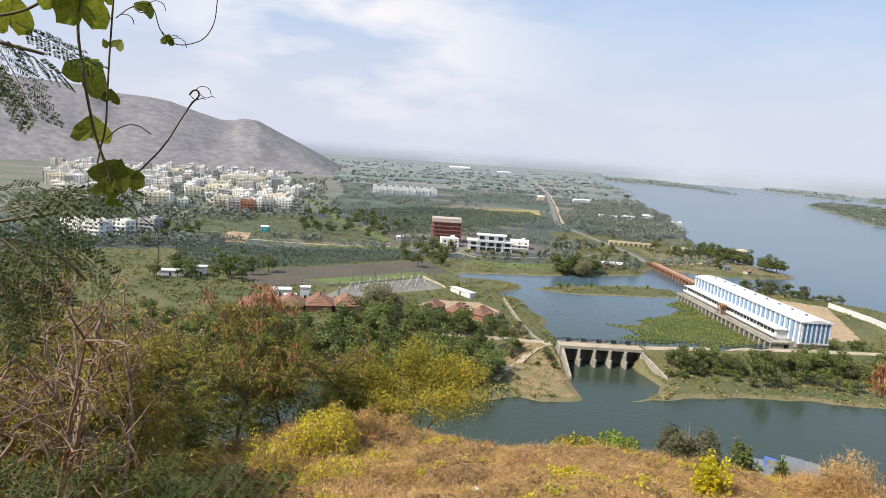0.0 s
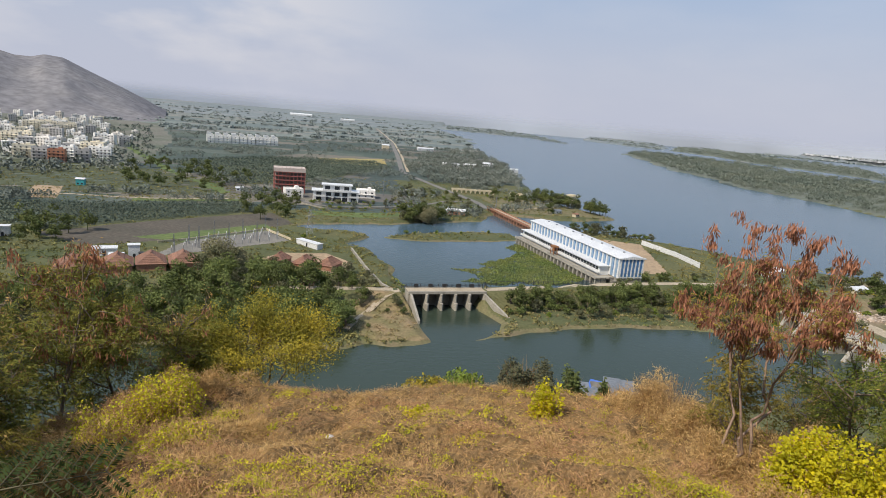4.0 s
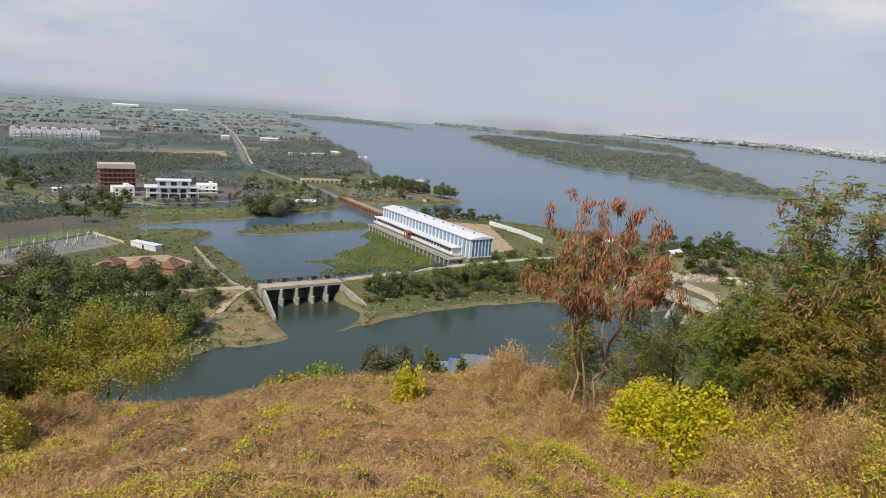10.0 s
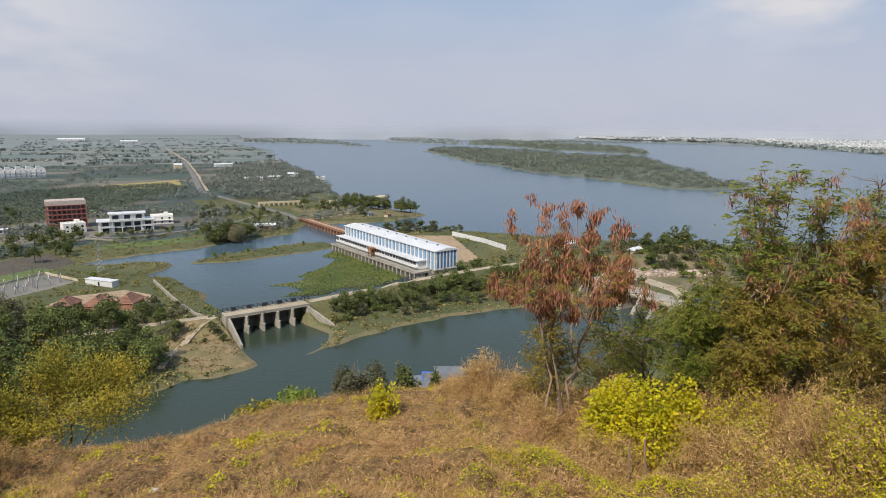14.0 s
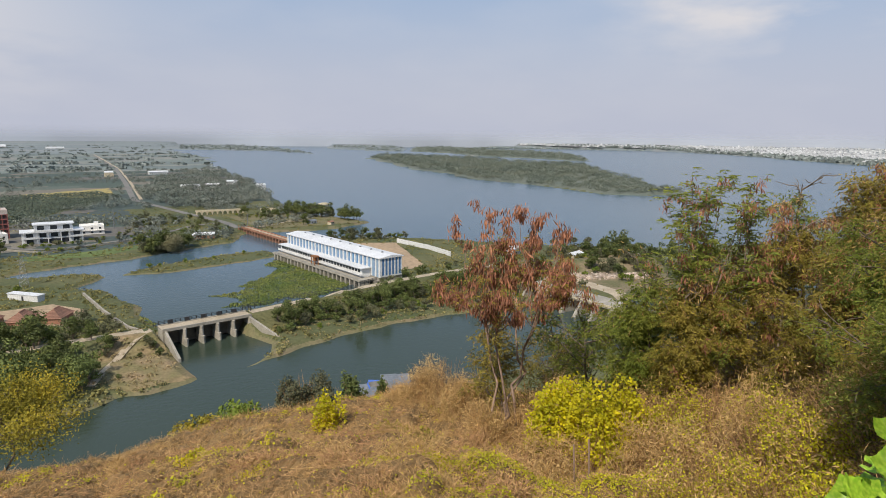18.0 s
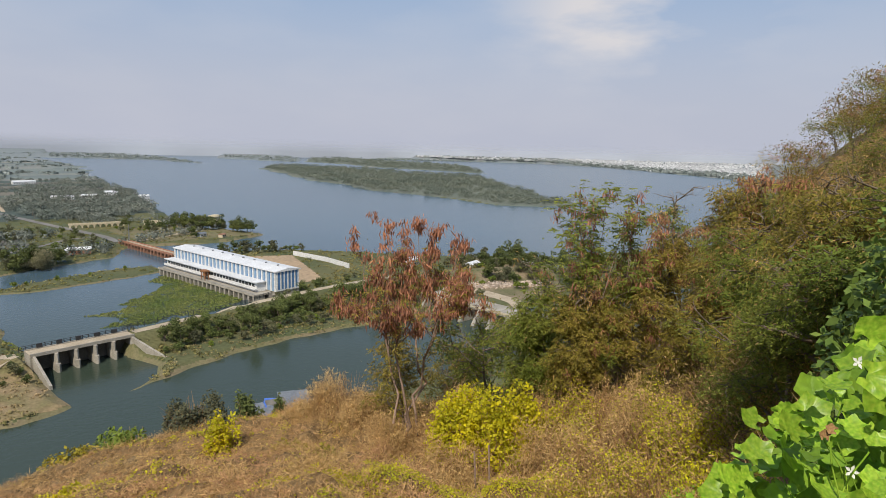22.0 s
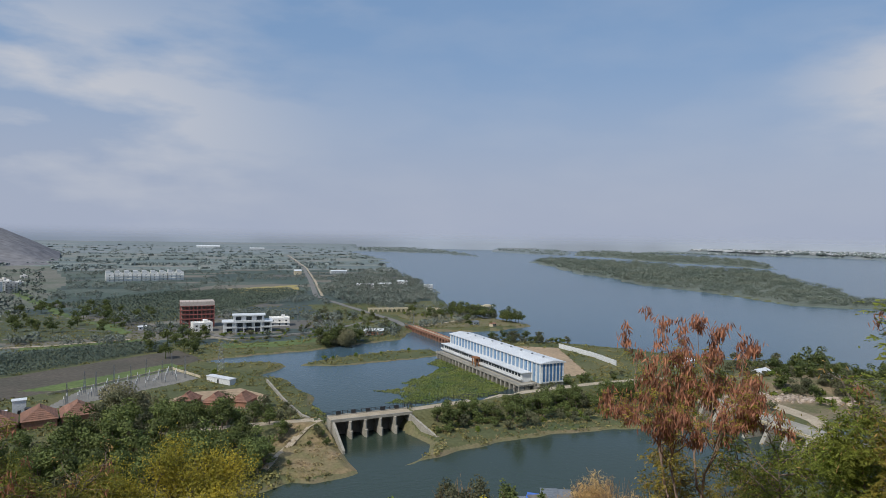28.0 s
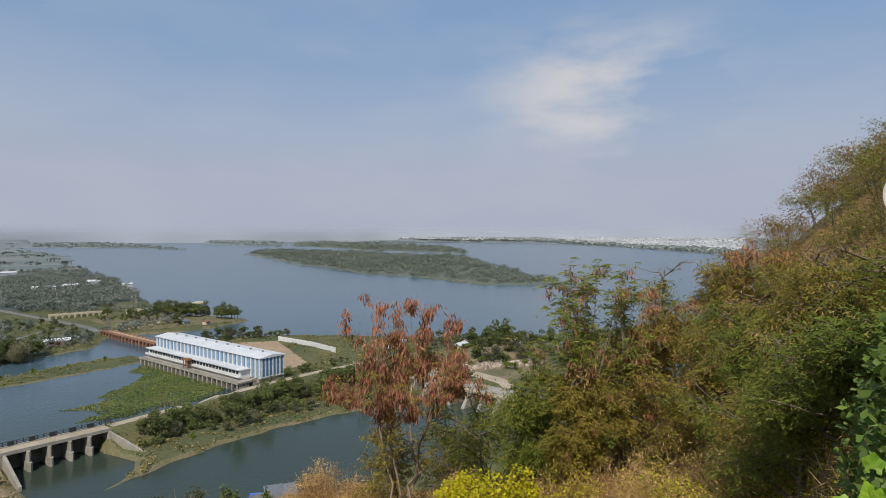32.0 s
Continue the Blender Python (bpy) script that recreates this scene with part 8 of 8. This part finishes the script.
# feathery twice-divided leaves of the branch overhead
def spray_mesh(seed, L):
    rng = np.random.default_rng(seed)
    P, D, S = [], [], []
    segs = [(0, 0, 0, L * 0.5, 0, 0.03 * L, 0.0022, 0.0018), (L * 0.5, 0, 0.03 * L, L, 0, -0.05 * L, 0.0018, 0.001)]
    pairs = 8
    for k in range(pairs):
        f = 0.18 + 0.80 * k / (pairs - 1)
        base = np.array([f * L, 0, 0.03 * L * math.sin(f * math.pi)])
        pl = L * (0.42 - 0.18 * abs(f - 0.45)) * 0.75
        for s in (-1, 1):
            d = unit(np.array([0.75, s * 0.9, -0.25 + 0.1 * rng.normal()]))
            segs.append((*base, *(base + d * pl), 0.0011, 0.0006))
            side = unit(np.cross(d, np.array([0, 0, 1.0])))
            nl = 13
            for j in range(nl):
                q = base + d * pl * (0.12 + 0.88 * j / nl)
                for w in (-1, 1):
                    P.append(q), D.append(unit(side * w + d * 0.45 + rng.normal(size=3) * 0.08)), S.append(0.055 * L * (1 - 0.35 * abs(j / nl - 0.4)))
    leaf = cards(np.array(P), np.array(D), np.array(S), np.array(S) * 0.38, rng)
    return array_mesh("leaflets", *leaf, M_FERN), array_mesh("midrib", *tubes(segs, 4), M_VINESTEM, True)


def spray_branch(name, rows, d, label, hub):
    root = empty(name, *spot(*hub, d))
    tagged(root, label, "branch")
    shapes = [spray_mesh(k, 0.3) for k in range(3)]
    rng = np.random.default_rng(len(rows))
    for k, (a0, e0, a1, e1) in enumerate(rows):
        dd = d + 0.25 * rng.normal()
        p, q = spot(a0, e0, dd) + SIDE, spot(a1, e1, dd + 0.12 * rng.normal()) + SIDE
        x = (q - p)
        f = x.length / 0.3
        x.normalize()
        z = (Vector((0, 0, 1)) * 0.8 + Vector((-math.sin(radians(a0)), -math.cos(radians(a0)), 0)) * (0.5 + 0.5 * rng.random())).normalized()
        y = z.cross(x).normalized()
        z = x.cross(y)
        m = Matrix((x, y, z)).transposed().to_4x4()
        m = Matrix.Translation(p - root.location) @ m @ Matrix.Diagonal((f, f, f, 1))
        lf, rb = shapes[k % 3]
        frond = put("frond", rb, root, m)
        tagged(put("foliage", lf, frond), kind="stuff")
    return root


overhead = spray_branch("feathery_branch", SPRAYS[:5], 2.4, "dark feathery twice-divided leaves of an overhanging branch", (-40, 8))
lower = spray_branch("feathery_branch", SPRAYS[5:], 2.8, "dense dark feathery leaves on a drooping branch", (-42, -8))
for root, line in ((overhead, [(-44, 10), (-38, 6.5), (-33, 5.5)]), (lower, [(-48, -6), (-40, -8), (-36, -7.2), (-32.5, -6.6)]), (lower, [(-46, -9), (-38, -8.5), (-33, -9.5), (-30.5, -12)])):
    stem("branch_stem", line, 2.6, 0.006, root, M_BARK)
spray_branch("feathery_shrub", LOW_SPRAYS, 3.4, "dark feathery leaves of a shrub below the eye", (-24, -36))

# ---- the creeper bank beside the eye ----
bank = empty("creeper_bank", *at(82, 1.9), gz(*at(82, 1.9)))
tagged(bank, "sunlit bank of broad green lobed creeper leaves with white flowers", "creeper")
rng = np.random.default_rng(73)
lobed = [lobed_leaf(k, M_IVY) for k in range(4)]
made = 0
while made < 300:
    az, el, d = rng.uniform(66, 98), rng.uniform(-38, -8), rng.uniform(1.35, 2.7)
    edge = np.interp(az, [66, 69.6, 73.4, 76.7, 79.3, 81, 83.1, 88, 98], [-33, -28.7, -24.3, -18.7, -15.9, -13.8, -10.9, -9, -8])
    if el > edge - 1.6 * rng.random() or (az < 74 and d < 1.5):
        continue
    p = spot(az, el, d)
    nrm = Vector((-0.75, -0.45, 0.9)) + Vector(rng.normal(size=3)) * 0.5
    put("leaf", lobed[made % 4], bank, Matrix.Translation(-bank.location) @ facing(p, nrm, float(rng.uniform(0, 360)), float(rng.uniform(0.05, 0.085)) * d / 1.4))
    made += 1
n = 5200
az, el, d = rng.uniform(68, 104, n), rng.uniform(-48, -9, n), rng.uniform(1.9, 3.6, n)
ok = el < np.interp(az, [66, 69.6, 73.4, 76.7, 79.3, 81, 83.1, 88, 104], [-35, -31, -27, -21, -18, -16, -13, -11, -8])
az, el, d = az[ok], el[ok], d[ok]
P = np.stack([d * np.sin(np.radians(az)) * np.cos(np.radians(el)), d * np.cos(np.radians(az)) * np.cos(np.radians(el)), EYE_Z + d * np.sin(np.radians(el))], -1)
# whole leaves again, joined, deeper in the creeper
pick = rng.choice(len(P), 1400, replace=False)
shape = np.array([tuple(v.co) for v in lobed[0].vertices])
tris = [tuple(f.vertices) if len(f.vertices) == 4 else (*f.vertices, f.vertices[2]) for f in lobed[0].polygons]
vs, fs = [], []
for k in pick:
    m = np.array(facing(Vector(P[k]), Vector((-0.75, -0.45, 0.8)) + Vector(rng.normal(size=3)) * 0.6, float(rng.uniform(0, 360)), float(rng.uniform(0.07, 0.12))))
    fs += [tuple(dict.fromkeys(i + len(vs) for i in f)) for f in tris]
    vs += list(shape @ m[:3, :3].T + m[:3, 3])
# darker copy of the creeper leaf colour, with the inner shade put in
M_IVYDEEP = mat("shaded_creeper_leaves", (0.15, 0.3, 0.028), (0.25, 0.39, 0.04), 3.0, 30, 0.45, island=0.4, thin=0.35, bump=0.1)
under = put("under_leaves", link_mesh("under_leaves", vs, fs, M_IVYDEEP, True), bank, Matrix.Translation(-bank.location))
tagged(under, "leaves deep in the creeper, coloured darker for the shade there", kind="stuff")
for k in range(20):
    az, el = rng.uniform(79, 92), rng.uniform(-30, -16)
    stem("stalk", [(az, el - 8), (az + rng.normal() * 1.5, el - 3), (az + rng.normal() * 2, el)], rng.uniform(1.5, 2.2), 0.0018, bank, M_IVY, Vector((0, 0, 0)))
for k, (az, el) in enumerate(FLOWERS):
    bm = bmesh.new()
    for j in range(5):
        t = 2 * math.pi * j / 5
        c = [(0, 0, 0), (0.5 * math.cos(t - 0.45), 0.5 * math.sin(t - 0.45), 0.18), (0.85 * math.cos(t), 0.85 * math.sin(t), 0.30), (0.5 * math.cos(t + 0.45), 0.5 * math.sin(t + 0.45), 0.18)]
        bm.faces.new([bm.verts.new(v) for v in c])
    bmesh.ops.create_cone(bm, cap_ends=True, segments=8, radius1=0.02, radius2=0.16, depth=0.5, matrix=Matrix.Translation((0, 0, -0.2)))
    d = 1.75 if el < -11 else 3.4
    fl = part("flower", bm, M_PETAL, bank, "white trumpet flower")
    fl.matrix_basis = Matrix.Translation(-bank.location) @ facing(spot(az, el, d), Vector((-0.9, -0.4, 0.5)), 0, 0.019 * d / 1.75)

M_DEADLEAF = mat("withered_leaf", (0.34, 0.21, 0.09), (0.22, 0.12, 0.05), 6, 40, 0.8, bump=0.2)
dead = [lobed_leaf(20 + k, M_DEADLEAF) for k in range(2)]
for k, (az, el) in enumerate(((80.3, -21.6), (80.9, -20.9), (84.6, -17.5))):
    put("withered_leaf", dead[k % 2], bank, Matrix.Translation(-bank.location) @ facing(spot(az, el, 1.3), Vector((-0.6, -0.6, 0.6)) + Vector(rng.normal(size=3)) * 0.4, 70.0 * k, 0.022))

# dark creeper thicket behind it, with a white dish
thick = empty("creeper_thicket", *at(88, 5.5), gz(*at(88, 5.5)))
tagged(thick, "dark green creeper thicket climbing the slope", "thicket")
n = 30000
az, el, d = rng.uniform(79, 112, n), rng.uniform(-32, 8, n), rng.uniform(4.6, 8.5, n)
lim = np.interp(az, [79, 81, 82.5, 84, 85.5, 87, 89, 112], [-14, -9, -3.5, -1.2, -0.2, 3.5, 4.5, 6]) + 1.3 * np.sin(az * 3.1) * np.cos(d * 2)
ok = el < lim
az, el, d = az[ok], el[ok], d[ok]
P = np.stack([d * np.sin(np.radians(az)) * np.cos(np.radians(el)), d * np.cos(np.radians(az)) * np.cos(np.radians(el)), EYE_Z + d * np.sin(np.radians(el))], -1)
D = unit(rng.normal(size=P.shape) + np.array([-0.4, -0.3, -0.2]))
tl = put("leaf_mass", array_mesh("leaf_mass", *cards(P, D, rng.uniform(0.06, 0.11, len(P)), rng.uniform(0.04, 0.075, len(P)), rng, SUNWARD), M_DARKIVY), thick, Matrix.Translation(-thick.location))
tagged(tl, kind="stuff")
dish = empty("satellite_dish", *at(84.2, 8.6), gz(*at(84.2, 8.6)))
tagged(dish, "white round dish half covered by creepers", "dish")
c = spot(84.3, 2.2, 8.6)
bm = bmesh.new()
rings, seg = 8, 40
grid = [[bm.verts.new((0.56 * i / rings * math.cos(2 * math.pi * j / seg), 0.56 * i / rings * math.sin(2 * math.pi * j / seg), 0.16 * (i / rings) ** 2)) for j in range(seg)] for i in range(1, rings + 1)]
mid = bm.verts.new((0, 0, 0))
for j in range(seg):
    bm.faces.new((mid, grid[0][j], grid[0][(j + 1) % seg]))
    for i in range(rings - 1):
        bm.faces.new((grid[i][j], grid[i + 1][j], grid[i + 1][(j + 1) % seg], grid[i][(j + 1) % seg]))
bmesh.ops.solidify(bm, geom=bm.faces[:], thickness=0.02)
M_DISH = mat("white_enamel", (0.80, 0.80, 0.80), (0.72, 0.73, 0.73), 1.5, 12, 0.45, bump=0.03)
rf = part("reflector", bm, M_DISH, dish)
rf.matrix_basis = Matrix.Translation(-dish.location) @ facing(c, Vector((-0.86, -0.36, 0.42)), 0, 0.72)
bm = bmesh.new()
part("pole", bar(bm, (0, 0, -0.4), tuple(c - dish.location + Vector((0.12, 0.05, 0))), 0.08, sides=10), M_STEEL, dish)
for tag, az, el, r in (("leaf_strand", 86.6, 3.0, 0.5), ("leaf_strand", 86.2, 0.0, 0.5)):
    m = 130
    P = np.array([tuple(spot(az + rng.normal() * 1.1, el + rng.normal() * 1.2, 8.2)) for _ in range(m)])
    tagged(put("leaf_strand", array_mesh("leaf_strand", *cards(P, unit(rng.normal(size=P.shape)), 0.10, 0.08, rng), M_DARKIVY), thick, Matrix.Translation(-thick.location)), kind="stuff")

# ---- small things on the slope ----
M_BAG = mat("white_plastic", (0.80, 0.80, 0.80), (0.70, 0.71, 0.72), 6, 30, 0.5, bump=0.3)


def crumpled(name, az, el_or_d, s, label, category, material, seed, d=None):
    d = d or el_or_d
    x, y = at(az, d)
    bm = bmesh.new()
    bmesh.ops.create_icosphere(bm, subdivisions=2, radius=s)
    rng = np.random.default_rng(seed)
    for v in bm.verts:
        v.co *= 1 + 0.22 * rng.normal()
        v.co.z *= 0.6
    me = bpy.data.meshes.new(name)
    bm.to_mesh(me)
    bm.free()
    me.materials.append(material)
    ob = new(name, me)
    ob.matrix_basis = pose(x, y, gz(x, y) + s * 0.5 + 0.2 + 0.8 * float(heap(np.array([x]), np.array([y]))[0]))
    return tagged(ob, label, category)


crumpled("plastic_bag", 4.6, 23.0, 0.16, "crumpled white plastic bag caught in dry grass", "bag", M_BAG, 1)
for k, (az, d, s) in enumerate(((57.2, 15.3, 0.16), (58.0, 15.4, 0.13), (59.8, 15.5, 0.16), (60.4, 15.6, 0.10), (56.4, 14.9, 0.10))):
    crumpled("pale_stone", az, d, s, "pale whitewashed stone in the grass", "stone", M_BAG, 10 + k)
for az, h in ((50.5, 0.75), (51.9, 0.95)):
    x, y = at(az, 21.0)
    bm = bmesh.new()
    bar(bm, (0, 0, -0.3), (-0.12, 0.05, h + 0.9), 0.09, 0.07, 6)
    me = bpy.data.meshes.new("wooden_stake")
    bm.to_mesh(me)
    bm.free()
    me.materials.append(M_PINKBARK)
    ob = new("wooden_stake", me)
    ob.matrix_basis = pose(x, y, gz(x, y))
    tagged(ob, "short weathered wooden stake in the slope", "stake", "stakes")
# shanty roofs under the brow
for k, (az, d, w, top3, m) in enumerate(((29.2, 42, 1.0, -23.2, M_STEEL), (30.2, 44, 0.45, -22.8, M_BLUETARP), (31.2, 43, 1.0, -22.9, M_DARKCONCRETE), (32.0, 45, 0.9, -22.3, M_STEEL), (30.6, 41, 0.9, -23.5, M_STEEL), (33.4, 44, 0.6, -22.3, M_STEEL), (28.6, 43, 0.6, -23.3, M_ROOFWHITE))):
    x, y = at(az, d)
    z0 = gz(x, y)
    h = 80 + d * math.tan(radians(top3)) - z0
    root = empty("shanty", x, y, z0, -az + (13, -9, 16, 6, -14, 8, -8)[k])
    tagged(root, "small tin-roofed shanty under the brow of the hill", "shanty", "shanties")
    part("wall", boxes((-w / 2, -0.9, -2, w / 2, 0.9, h - 0.35)), M_DARKCONCRETE, root)
    bm = bmesh.new()
    v = [bm.verts.new(p) for p in ((-w / 2 - 0.2, -1.2, h - 0.4), (w / 2 + 0.2, -1.2, h - 0.4), (w / 2 + 0.2, 1.2, h), (-w / 2 - 0.2, 1.2, h), (-w / 2 - 0.2, -1.2, h - 0.48), (w / 2 + 0.2, -1.2, h - 0.48), (w / 2 + 0.2, 1.2, h - 0.08), (-w / 2 - 0.2, 1.2, h - 0.08))]
    for f in ((0, 1, 2, 3), (7, 6, 5, 4), (0, 4, 5, 1), (1, 5, 6, 2), (2, 6, 7, 3), (3, 7, 4, 0)):
        bm.faces.new([v[q] for q in f])
    part("roof", bm, m, root)
